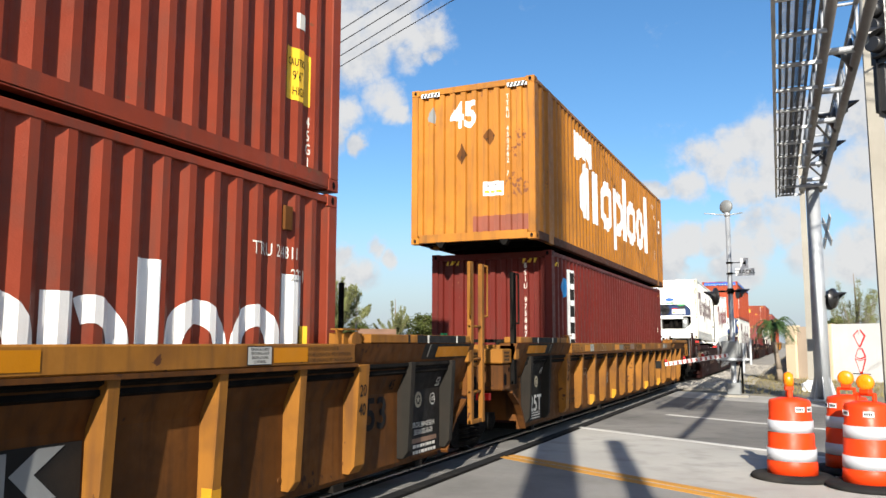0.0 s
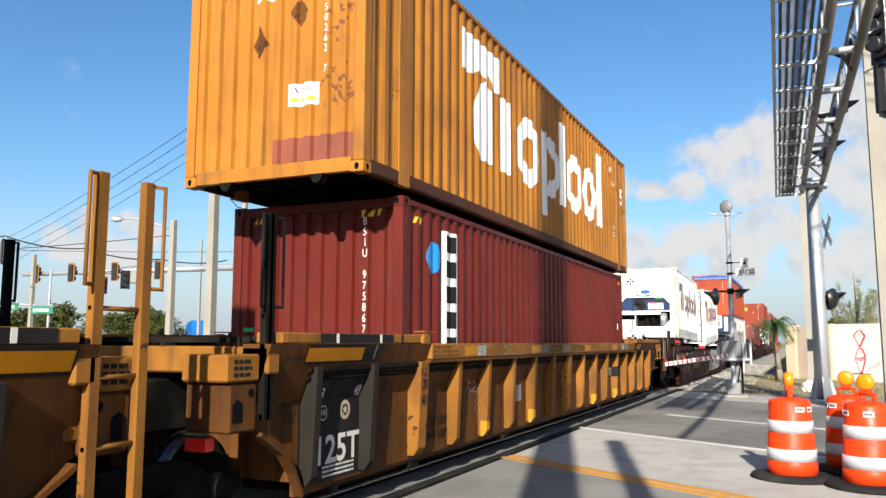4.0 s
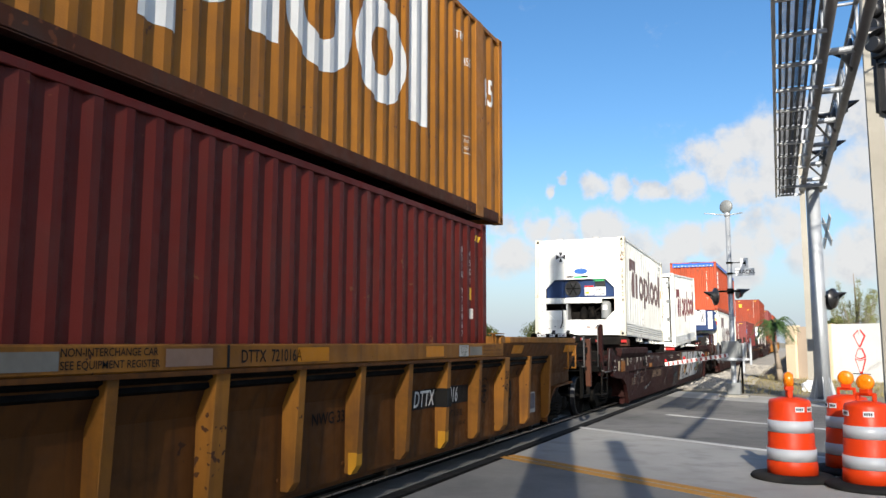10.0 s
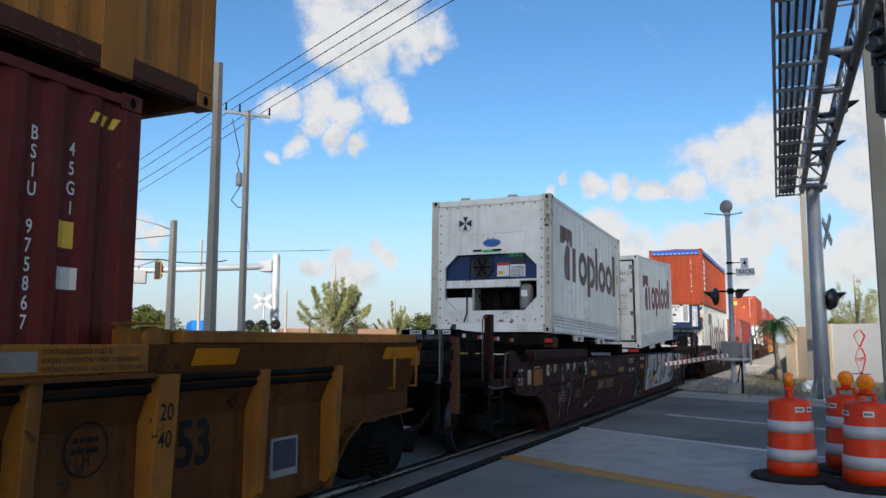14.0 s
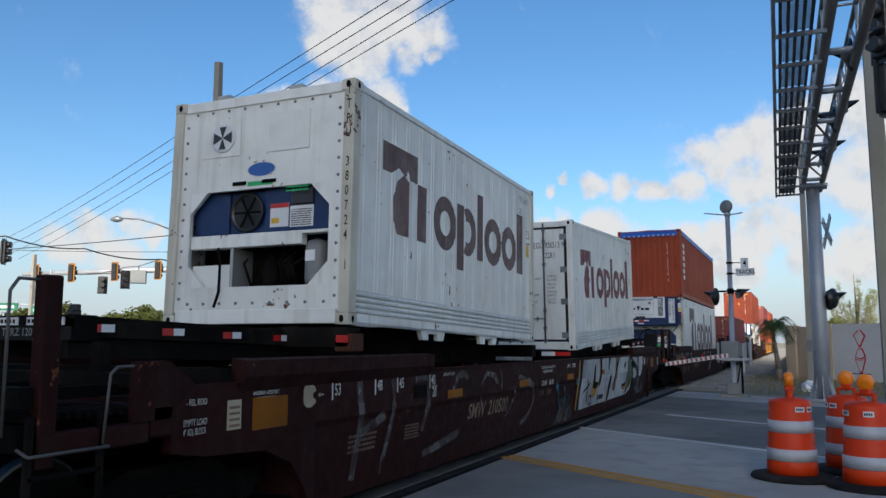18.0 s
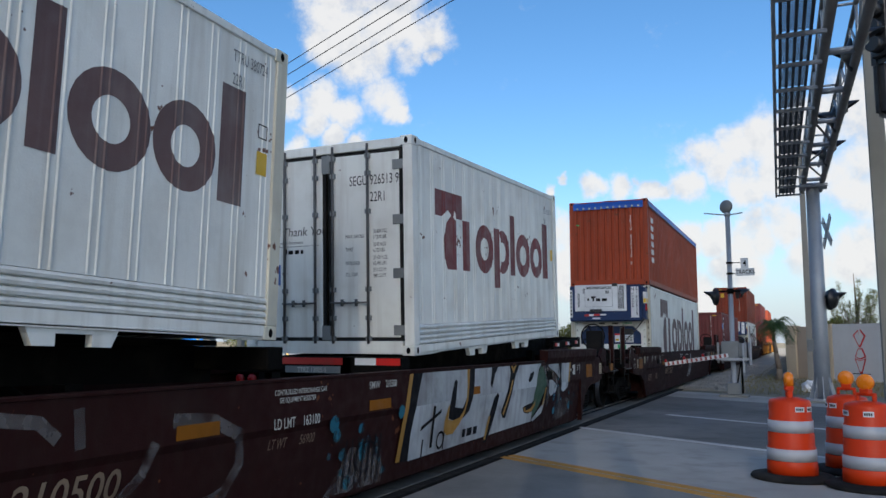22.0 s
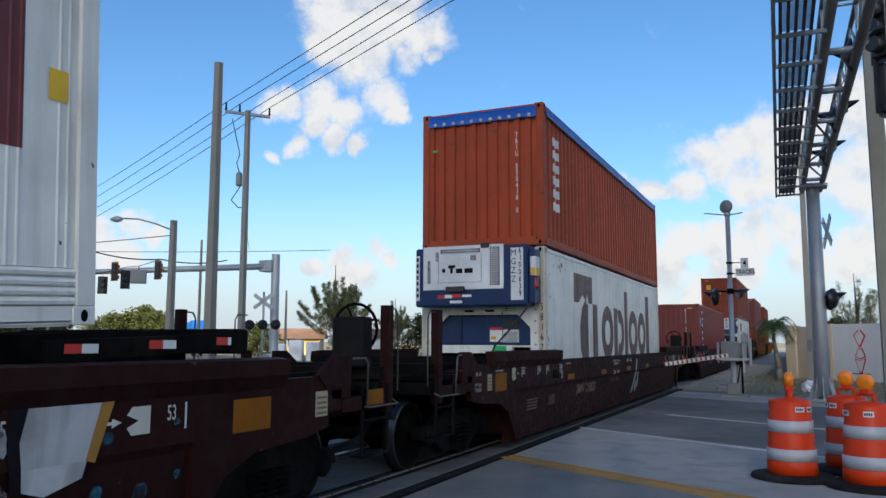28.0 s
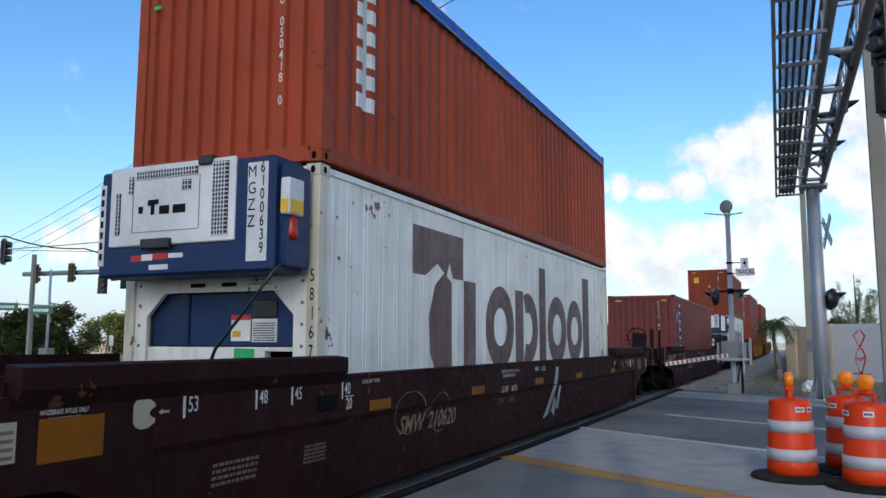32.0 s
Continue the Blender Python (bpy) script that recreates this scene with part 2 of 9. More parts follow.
AMBER_LENS = surface("amber_lens", (0.85, 0.22, 0.005), 0.25, vary=0.15, soil=0.0)
RED_LENS = surface("dark_red_lens", (0.35, 0.01, 0.01), 0.25, soil=0.0)
RED_TAPE = surface("red_tape", (0.55, 0.015, 0.012), 0.4, soil=0.2)
FADED_RED = surface("faded_red_stripe", (0.30, 0.06, 0.05), 0.6, soil=0.4)
CREAM_MARK = surface("dirty_cream_mark", (0.42, 0.36, 0.25), 0.65, vary=0.2, soil=0.4, dirt=(0.2, 0.13, 0.08), spec=0.15)
TAN_MARK = surface("tan_lettering_paint", (0.26, 0.18, 0.12), 0.65, vary=0.3, soil=0.5, dirt=(0.08, 0.05, 0.035), spec=0.15)
NOTICE_GREY = surface("dirty_pale_notice", (0.36, 0.355, 0.33), 0.7, vary=0.2, soil=0.3, dirt=(0.1, 0.07, 0.04), spec=0.15)
GREY_TAPE = surface("dirty_grey_tape", (0.20, 0.19, 0.165), 0.8, vary=0.3, soil=0.5, dirt=(0.07, 0.05, 0.03), spec=0.15)
SIGN_WHITE = surface("sign_white", (0.72, 0.73, 0.73), 0.45, soil=0.15)
SIGN_GREEN = surface("sign_green", (0.01, 0.16, 0.085), 0.4, soil=0.1)
TARP = surface("blue_tarpaulin", (0.006, 0.085, 0.40), 0.45, vary=0.3, soil=0.1, bump=0.5, bump_scale=14)
STICKER_BLUE = surface("blue_sticker", (0.015, 0.10, 0.36), 0.4, soil=0.1)
STICKER_NAVY = surface("navy_card", (0.015, 0.02, 0.05), 0.5, soil=0.2)
LOGO_BLUE = surface("bright_blue_logo", (0.01, 0.24, 0.60), 0.4, soil=0.1)
STICKER_GREEN = surface("green_sticker", (0.02, 0.45, 0.14), 0.5, soil=0.1)
STICKER_YELLOW = surface("yellow_sticker", (0.75, 0.45, 0.02), 0.5, soil=0.25)
WOOD_POLE = surface("weathered_wood_pole", (0.27, 0.24, 0.20), 0.85, vary=0.3, streak=0.4, soil=0.3, bump=0.4, bump_scale=30)
CONCRETE_POLE = surface("concrete_pole", (0.25, 0.235, 0.20), 0.85, vary=0.15, streak=0.25, soil=0.2, dirt=(0.25, 0.23, 0.2), bump=0.25)
WALL_CREAM = surface("cream_stucco", (0.52, 0.42, 0.29), 0.9, vary=0.1, streak=0.2, soil=0.15, dirt=(0.35, 0.29, 0.22), bump=0.3, bump_scale=90)
WALL_TAN = surface("tan_stucco", (0.36, 0.285, 0.215), 0.9, vary=0.12, streak=0.2, soil=0.2, dirt=(0.28, 0.23, 0.18), bump=0.3, bump_scale=90)
WALL_WHITE = surface("pale_stucco", (0.52, 0.52, 0.51), 0.9, vary=0.08, streak=0.15, soil=0.15, dirt=(0.4, 0.38, 0.35), bump=0.3, bump_scale=90)
GRAFF_WHITE = surface("sprayed_white_paint", (0.44, 0.455, 0.46), 0.65, vary=0.4, soil=0.7, spec=0.2, streak=0.4, dirt=(0.14, 0.12, 0.12))
GRAFF_BLACK = surface("sprayed_black_paint", (0.007, 0.0065, 0.009), 0.7, soil=0.15, spec=0.1)
GRAFF_GREEN = surface("sprayed_green_paint", (0.02, 0.07, 0.035), 0.6, soil=0.2)
GRAFF_GOLD = surface("sprayed_gold_paint", (0.35, 0.17, 0.02), 0.6, soil=0.2)
GRAFF_TEAL = surface("sprayed_teal_paint", (0.02, 0.15, 0.21), 0.65, soil=0.4, spec=0.15, patchy=0.95)
GRAFF_GREY = surface("sprayed_grey_paint", (0.15, 0.135, 0.13), 0.7, soil=0.5, dirt=(0.05, 0.03, 0.025), streak=0.3, spec=0.1, patchy=0.75)
ASPHALT = surface("worn_asphalt", (0.19, 0.182, 0.168), 0.9, spec=0.2, vary=0.35, soil=0.6, dirt=(0.085, 0.085, 0.085), bump=0.6, bump_scale=120, coarse=0.35, grain=60)
CONCRETE_ROAD = surface("pale_worn_road", (0.375, 0.362, 0.33), 0.9, spec=0.2, vary=0.22, soil=0.5, dirt=(0.17, 0.165, 0.155), bump=0.4, bump_scale=120, coarse=0.3, grain=60)
PANEL_CONCRETE = surface("crossing_panel_concrete", (0.15, 0.145, 0.135), 0.85, vary=0.25, soil=0.5, dirt=(0.07, 0.065, 0.06), bump=0.3)
ROAD_WHITE = surface("worn_white_road_paint", (0.52, 0.51, 0.48), 0.8, vary=0.2, soil=0.4, dirt=(0.2, 0.2, 0.19), grain=40)
ROAD_YELLOW = surface("worn_yellow_road_paint", (0.46, 0.215, 0.022), 0.8, vary=0.2, soil=0.4, dirt=(0.22, 0.16, 0.07), grain=40)
BALLAST = surface("pale_ballast", (0.30, 0.28, 0.245), 0.95, vary=0.3, soil=0.3, bump=0.8, bump_scale=25, grain=30, shift=0.5)
DRY_GROUND = surface("dry_sandy_soil", (0.20, 0.17, 0.115), 0.95, vary=0.3, soil=0.5, dirt=(0.13, 0.12, 0.05), bump=0.5, bump_scale=20, coarse=0.15, grain=4)
GRASS = surface("dry_grass_blades", (0.21, 0.17, 0.06), 0.8, vary=0.4, soil=0.5, dirt=(0.07, 0.09, 0.025), grain=5)
BARK = surface("grey_bark", (0.20, 0.16, 0.12), 0.9, vary=0.3, bump=0.5, bump_scale=25)
NEEDLES = surface("pine_green_needles", (0.15, 0.16, 0.065), 0.7, vary=0.4, coarse=1.2, grain=4, soil=0.3, dirt=(0.03, 0.045, 0.015), bump=0, spec=0.1)
LEAVES = surface("broad_green_leaves", (0.046, 0.056, 0.015), 0.6, vary=0.45, coarse=0.9, grain=4, soil=0.35, dirt=(0.085, 0.078, 0.015), bump=0, spec=0.1)
PALM_LEAF = surface("palm_green", (0.035, 0.07, 0.02), 0.5, vary=0.4, coarse=2.0, soil=0.3, dirt=(0.2, 0.16, 0.04), bump=0, spec=0.2)
CABLE = surface("dark_cable", (0.02, 0.02, 0.022), 0.6, soil=0.0, bump=0)
ROOF_TILE = surface("terracotta_roof", (0.20, 0.11, 0.065), 0.8)
HOUSE_YELLOW = surface("yellow_house_wall", (0.62, 0.42, 0.14), 0.85)
GLASS_DARK = surface("dark_window_glass", (0.02, 0.025, 0.03), 0.1, soil=0.0, vary=0.1, bump=0)
RAIL_BROWN = surface("rusty_brown_rail_paint", (0.075, 0.026, 0.014), 0.7, spec=0.15, streak=0.4, rust=0.4, soil=0.4)
TRUCK_BLUE = surface("truck_blue_paint", (0.01, 0.13, 0.42), 0.3, soil=0.1, vary=0.1)


# ---- mesh tools ----
def part(name, bm, material, parent=None, label=""):
    """Links a bmesh as one mesh object, under a thing or a part."""
    me = bpy.data.meshes.new(name)
    bm.to_mesh(me)
    bm.free()
    return mesh_part(name, me, material, parent, label)


def mesh_part(name, me, material, parent=None, label="", at=None):
    if not me.materials:
        me.materials.append(material)
    ob = new(name, me)
    if parent is not None:
        ob.parent = parent
    if at is not None:
        ob.matrix_basis = at
    if label:
        ob["label"] = label
    return ob


def thing(name, m, label, category, group="", kind=""):
    ob = new(name)
    ob.empty_display_size = 0.2
    ob.matrix_basis = m
    return tagged(ob, label, category, group, kind)


def box(bm, x0, x1, y0, y1, z0, z1, m=None):
    vs = [bm.verts.new((x, y, z)) for z in (z0, z1) for y in (y0, y1) for x in (x0, x1)]
    if m is not None:
        for v in vs:
            v.co = m @ v.co
    for f in ((0, 2, 3, 1), (4, 5, 7, 6), (0, 1, 5, 4), (2, 6, 7, 3), (0, 4, 6, 2), (1, 3, 7, 5)):
        bm.faces.new([vs[i] for i in f])
    return vs


def boxes(*rows, bevel=0.0, m=None):
    bm = bmesh.new()
    for r in rows:
        box(bm, *r, m=m)
    if bevel:
        bmesh.ops.bevel(bm, geom=bm.edges[:], offset=bevel, segments=1, affect="EDGES", profile=0.5)
    return bm


def prism(bm, outline, a, b, axis="x"):
    """A solid from a closed outline, drawn out from a to b along an axis. Outline: (y, z) for x, (x, z) for y, (x, y) for z."""
    def at(p, d):
        return {"x": (d, p[0], p[1]), "y": (p[0], d, p[1]), "z": (p[0], p[1], d)}[axis]
    one, two = [bm.verts.new(at(p, a)) for p in outline], [bm.verts.new(at(p, b)) for p in outline]
    n = len(outline)
    for i in range(n):
        bm.faces.new((one[i], one[(i + 1) % n], two[(i + 1) % n], two[i]))
    bm.faces.new(one)
    bm.faces.new(two)
    bmesh.ops.recalc_face_normals(bm, faces=bm.faces[:])
    return bm


def tube(bm, p, q, r, r2=None, n=10, caps=True):
    p, q = Vector(p), Vector(q)
    r2 = r if r2 is None else r2
    d = (q - p).normalized()
    u = d.orthogonal().normalized()
    v = d.cross(u)
    rings = []
    for c, k in ((p, r), (q, r2)):
        rings.append([bm.verts.new(c + (u * math.cos(6.283185 * i / n) + v * math.sin(6.283185 * i / n)) * k) for i in range(n)])
    for i in range(n):
        f = bm.faces.new((rings[0][i], rings[0][(i + 1) % n], rings[1][(i + 1) % n], rings[1][i]))
        f.smooth = n > 6
    if caps:
        bm.faces.new(rings[0][::-1])
        bm.faces.new(rings[1])
    return bm


def pipe(bm, points, r, n=8):
    """A bent round bar with mitred corners, in one piece."""
    points = [Vector(p) for p in points]
    ways = [(q - p).normalized() for p, q in zip(points, points[1:])]
    u = ways[0].orthogonal().normalized()
    v = ways[0].cross(u)
    ring_now = [points[0] + (u * math.cos(6.283185 * i / n) + v * math.sin(6.283185 * i / n)) * r for i in range(n)]
    rings = [[bm.verts.new(c) for c in ring_now]]
    for k, d in enumerate(ways):
        cut = (d + ways[k + 1]).normalized() if k + 1 < len(ways) else d
        ring_now = [c + d * ((points[k + 1] - c).dot(cut) / d.dot(cut)) for c in ring_now]
        rings.append([bm.verts.new(c) for c in ring_now])
    for a, b in zip(rings, rings[1:]):
        for i in range(n):
            bm.faces.new((a[i], a[(i + 1) % n], b[(i + 1) % n], b[i])).smooth = True
    bm.faces.new(rings[0][::-1])
    bm.faces.new(rings[-1])
    return bm


def lathe(bm, rows, n=24, m=None, smooth=True):
    """A turned solid from rows of (radius, height)."""
    rings = []
    for r, z in rows:
        ring = []
        for i in range(n):
            c = Vector((r * math.cos(6.283185 * i / n), r * math.sin(6.283185 * i / n), z))
            ring.append(bm.verts.new(m @ c if m is not None else c))
        rings.append(ring)
    for a, b in zip(rings, rings[1:]):
        for i in range(n):
            f = bm.faces.new((a[i], a[(i + 1) % n], b[(i + 1) % n], b[i]))
            f.smooth = smooth
    bm.faces.new(rings[0][::-1])
    bm.faces.new(rings[-1])
    return bm


def tubes(*rows, n=10):
    bm = bmesh.new()
    for row in rows:
        tube(bm, *row, n=n)
    return bm


# ---- flat marks ----
def rect(u0, u1, w0, w1):
    return [(u0, w0), (u1, w0), (u1, w1), (u0, w1)]


def disc(u, w, r, k=1.0, n=20):
    return [(u + r * math.cos(6.283185 * i / n), w + k * r * math.sin(6.283185 * i / n)) for i in range(n)]


def ring(u, w, r, t, k=1.0, n=24, a0=0.0, a1=360.0):
    """A ring, or a piece of one, as four-cornered pieces."""
    out = []
    for i in range(n):
        a, b = radians(a0 + (a1 - a0) * i / n), radians(a0 + (a1 - a0) * (i + 1) / n)
        out.append([(u + q * math.cos(c), w + k * q * math.sin(c)) for q, c in ((r, a), (r, b), (r - t, b), (r - t, a))])
    return out


LETTERS = {}


def letters(text, height, bold=0.0):
    """Built-in letters as triangles, with capitals of the given height; the left foot at (0, 0)."""
    key = (text, bold)
    if key not in LETTERS:
        cu = bpy.data.curves.new("letters", "FONT")
        cu.body, cu.size, cu.resolution_u, cu.offset = text, 1.0, 3, bold
        ob = bpy.data.objects.new("letters", cu)
        scene.collection.objects.link(ob)
        bpy.context.view_layer.update()
        me = ob.to_mesh()
        me.calc_loop_triangles()
        LETTERS[key] = [[tuple(me.vertices[i].co[:2]) for i in t.vertices] for t in me.loop_triangles]
        ob.to_mesh_clear()
        bpy.data.objects.remove(ob)
        bpy.data.curves.remove(cu)
    k = height / 0.69
    return [[(u * k, w * k) for u, w in f] for f in LETTERS[key]]


def words(u, w, text, height, wide=1.0, bold=0.0, centre=False, slant=0.0):
    fs = letters(text, height, bold)
    if centre and fs:
        half = max(p[0] for f in fs for p in f) / 2
        u -= half * wide
    return [[(u + a * wide + b * slant, w + b) for a, b in f] for f in fs]


def spanned(u0, u1, w, text, height, bold=0.0):
    """A line of letters that fills the stretch from u0 to u1."""
    fs = letters(text, height, bold)
    lo, hi = min(p[0] for f in fs for p in f), max(p[0] for f in fs for p in f)
    k = (u1 - u0) / (hi - lo)
    return [[(u0 + (a - lo) * k, w + b) for a, b in f] for f in fs]


def line_shapes(points, half):
    """A drawn line of even width as one quad for each straight stretch."""
    ps = [Vector(p) for p in points]
    ways = [(q - p).normalized() for p, q in zip(ps, ps[1:])]
    sides = []
    for i in range(len(ps)):
        a, b = ways[max(i - 1, 0)], ways[min(i, len(ways) - 1)]
        n = Vector((-(a + b).y, (a + b).x))
        n = n.normalized() if n.length > 0.2 else Vector((-b.y, b.x))
        k = half / max(0.5, n.dot(Vector((-b.y, b.x))))
        sides.append((ps[i] - n * k, ps[i] + n * k))
    return [[tuple(a), tuple(c), tuple(d), tuple(b)] for (a, b), (c, d) in zip(sides, sides[1:])]


def upright(u, w, text, height, pitch, wide=1.0, bold=0.01):
    """Letters stacked one below the other, from w downwards."""
    out = []
    for i, c in enumerate(text):
        if c != " ":
            out += words(u, w - i * pitch, c, height, wide, bold, centre=True)
    return out


def bars(u0, u1, w0, rows, height, gap, seed=1):
    """Writing that cannot be read, as short plain bars."""
    rng, out = random.Random(seed), []
    for i in range(rows):
        u, w = u0, w0 - i * (height + gap)
        while u < u1 - height:
            step = height * rng.uniform(0.5, 2.6)
            out.append(rect(u, min(u + step, u1), w, w + height))
            u += step + height * 0.5
    return out


def mark(name, shapes, material, parent, place, cuts=(), label=""):
    """Paint as a thin layer. place(u, w) gives the point; cuts are the u at which the surface bends."""
    bm = bmesh.new()
    for f in shapes:
        try:
            bm.faces.new([bm.verts.new((u, w, 0)) for u, w in f])
        except ValueError:
            pass
    bmesh.ops.remove_doubles(bm, verts=bm.verts[:], dist=1e-5)
    if cuts:
        us = [v.co.x for v in bm.verts]
        for c in cuts:
            if min(us) < c < max(us):
                bmesh.ops.bisect_plane(bm, geom=bm.verts[:] + bm.edges[:] + bm.faces[:], plane_co=(c, 0, 0), plane_no=(1, 0, 0), dist=1e-5)
    big = [f for f in bm.faces if len(f.verts) > 4]
    if big:
        bmesh.ops.triangulate(bm, faces=big)
    for v in bm.verts:
        v.co = place(v.co.x, v.co.y)
    return part(name, bm, material, parent, label)


def marks(name, shapes, material, parent, place, cuts=(), label=""):
    """The same, each shape a piece of its own."""
    for f in shapes:
        mark(name, [f], material, parent, place, cuts, label)


def side_place(x):
    return lambda u, w: Vector((x, u, w))


def end_place(y):
    return lambda u, w: Vector((u, y, w))
# ---- ground, road and track ----
ROAD_TURN = -30.0
road_m = pose(-3.95, 10.92, 0.0, 0, 0, ROAD_TURN)      # on the yellow line, x along the road, y across it


def setting(name, bm, material, label, category, m=None):
    ob = part(name, bm, material)
    if m is not None:
        ob.matrix_basis = m
    return tagged(ob, label, category, kind="structure")


bm = bmesh.new()
bmesh.ops.create_grid(bm, x_segments=40, y_segments=40, size=2500)
for v in bm.verts:
    v.co.z = -0.05
setting("ground", bm, DRY_GROUND, "flat dry sandy ground with thin grass", "ground")


def strip(y0, y1, x0=-220.0, x1=60.0, z0=-0.04, z1=0.0):
    return boxes((x0, x1, y0, y1, z0, z1))


setting("road", strip(-9.2, 0.0), NEAR_ASPHALT, "worn grey asphalt road lanes", "road", road_m)
setting("road", strip(0.0, 3.62), CONCRETE_ROAD, "pale worn road lane", "road", road_m)
setting("road", strip(3.62, 12.2), ASPHALT, "worn dark asphalt road lanes", "road", road_m)
setting("pavement", strip(12.2, 14.6, z1=-0.004), CONCRETE_ROAD, "pale broken concrete shoulder", "pavement", road_m)
setting("pavement", strip(-11.4, -9.2, z1=0.12), CONCRETE_ROAD, "raised concrete pavement", "pavement", road_m)
for y, w in ((-0.115, 0.15), (0.095, 0.15)):
    setting("road_line", boxes((-0.0, 40.0, y - w / 2, y + w / 2, 0.0, 0.005), (-200.0, -4.5, y - w / 2, y + w / 2, 0.0, 0.005)), ROAD_YELLOW, "worn yellow centre line", "road marking", road_m)
for y in (3.62, 7.20):
    setting("road_line", boxes((-2.9, 40.0, y - 0.075, y + 0.075, 0.0, 0.005)), ROAD_WHITE, "worn white lane line", "road marking", road_m)

# crossing: two tracks, panels between rails and dark rubber joints
GA = TRACK_X


def rails():
    for x in (GA - 0.755, GA + 0.755):
        bm = bmesh.new()
        prism(bm, [(x - 0.075, -0.10), (x + 0.075, -0.10), (x + 0.02, -0.07), (x + 0.015, 0.0), (x + 0.037, 0.008), (x + 0.034, 0.030), (x - 0.034, 0.030), (x - 0.037, 0.008), (x - 0.015, 0.0), (x - 0.02, -0.07)], -60, 260, "y")
        setting("rail", bm, RAIL_STEEL, "worn steel rail", "rail")


rails()
bm = boxes((-4.10, -3.96, -30, 29.2, 0.004, 0.010))
setting("rubber_joint", bm, RUBBER, "black rubber joint along the crossing", "joint")
bm = boxes((-4.62, -4.50, -30, 29.2, 0.004, 0.012), (-4.80, -4.68, -30, 29.2, 0.004, 0.012))
setting("rubber_joint", bm, RUBBER, "black rubber flangeway filler beside the rail", "joint")
base = setting("crossing_bed", boxes((-6.9, -3.9, -30, 29.0, -0.03, 0.003)), SOOT, "dark bed under the crossing panels", "crossing")
me = bpy.data.meshes.new("crossing_panel")
bm = boxes((-4.49, -4.115, -0.58, 0.58, 0.0, 0.013), bevel=0.006)
bm.to_mesh(me)
bm.free()
for k in range(24):
    mesh_part("crossing_panel", me, PANEL_CONCRETE, base, at=pose(0, 1.4 + k * 1.19, 0))
me = bpy.data.meshes.new("gauge_panel")
bm = boxes((-6.04, -4.82, -0.58, 0.58, 0.0, 0.013), bevel=0.006)
bm.to_mesh(me)
bm.free()
for k in range(24):
    mesh_part("crossing_panel", me, PANEL_CONCRETE, base, at=pose(0, 1.4 + k * 1.19, 0))

# ballast beyond the crossing
bm = bmesh.new()
for i in range(60):
    y0 = 29.0 + i * 3.8
    prism(bm, [(-8.6, -0.045), (-7.2, 0.02), (-3.6, 0.02), (-2.2, -0.045)], y0, y0 + 3.8, "y")
setting("ballast_bed", bm, BALLAST, "pale crushed-stone ballast beside the rails", "ballast")
rng = random.Random(7)
bm = bmesh.new()
for i in range(2600):
    y = 29.0 + 34 * rng.random() ** 1.6
    x = rng.uniform(-4.1, -1.9)
    s = rng.uniform(0.02, 0.055)
    z = 0.02 if x < -3.5 else max(-0.05, 0.02 - (x + 3.5) * 0.05)
    a = rng.uniform(0, 6.28)
    vs = [bm.verts.new((x + s * math.cos(a + k * 2.1) * rng.uniform(0.7, 1.2), y + s * math.sin(a + k * 2.1), z)) for k in range(3)]
    tip = bm.verts.new((x, y, z + s * rng.uniform(0.6, 1.1)))
    for k in range(3):
        bm.faces.new((vs[k], vs[(k + 1) % 3], tip))
tagged(part("ballast_stones", bm, BALLAST), "loose pale ballast stones beside the track", "gravel", kind="stuff")
bm = bmesh.new()
for i in range(5200):
    y = rng.uniform(27.5, 44)
    x = rng.uniform(-2.5, 5.0)
    if y < 23.8 - 0.577 * x + 3.2 or rng.random() < 0.25:
        continue
    s = rng.uniform(0.06, 0.26) * (0.6 + 0.6 * noise.noise(Vector((x * 0.6, y * 0.6, 0))))
    a, b = rng.uniform(0, 6.28), rng.uniform(-0.12, 0.12)
    p = Vector((x, y, -0.05))
    d = Vector((math.cos(a), math.sin(a), 0)) * 0.014
    bm.faces.new([bm.verts.new(p - d), bm.verts.new(p + d), bm.verts.new(p + Vector((b, rng.uniform(-0.1, 0.1), max(s, 0.05))))])
tagged(part("grass_tufts", bm, GRASS), "dry yellow-green grass tufts by the wall", "grass", kind="stuff")


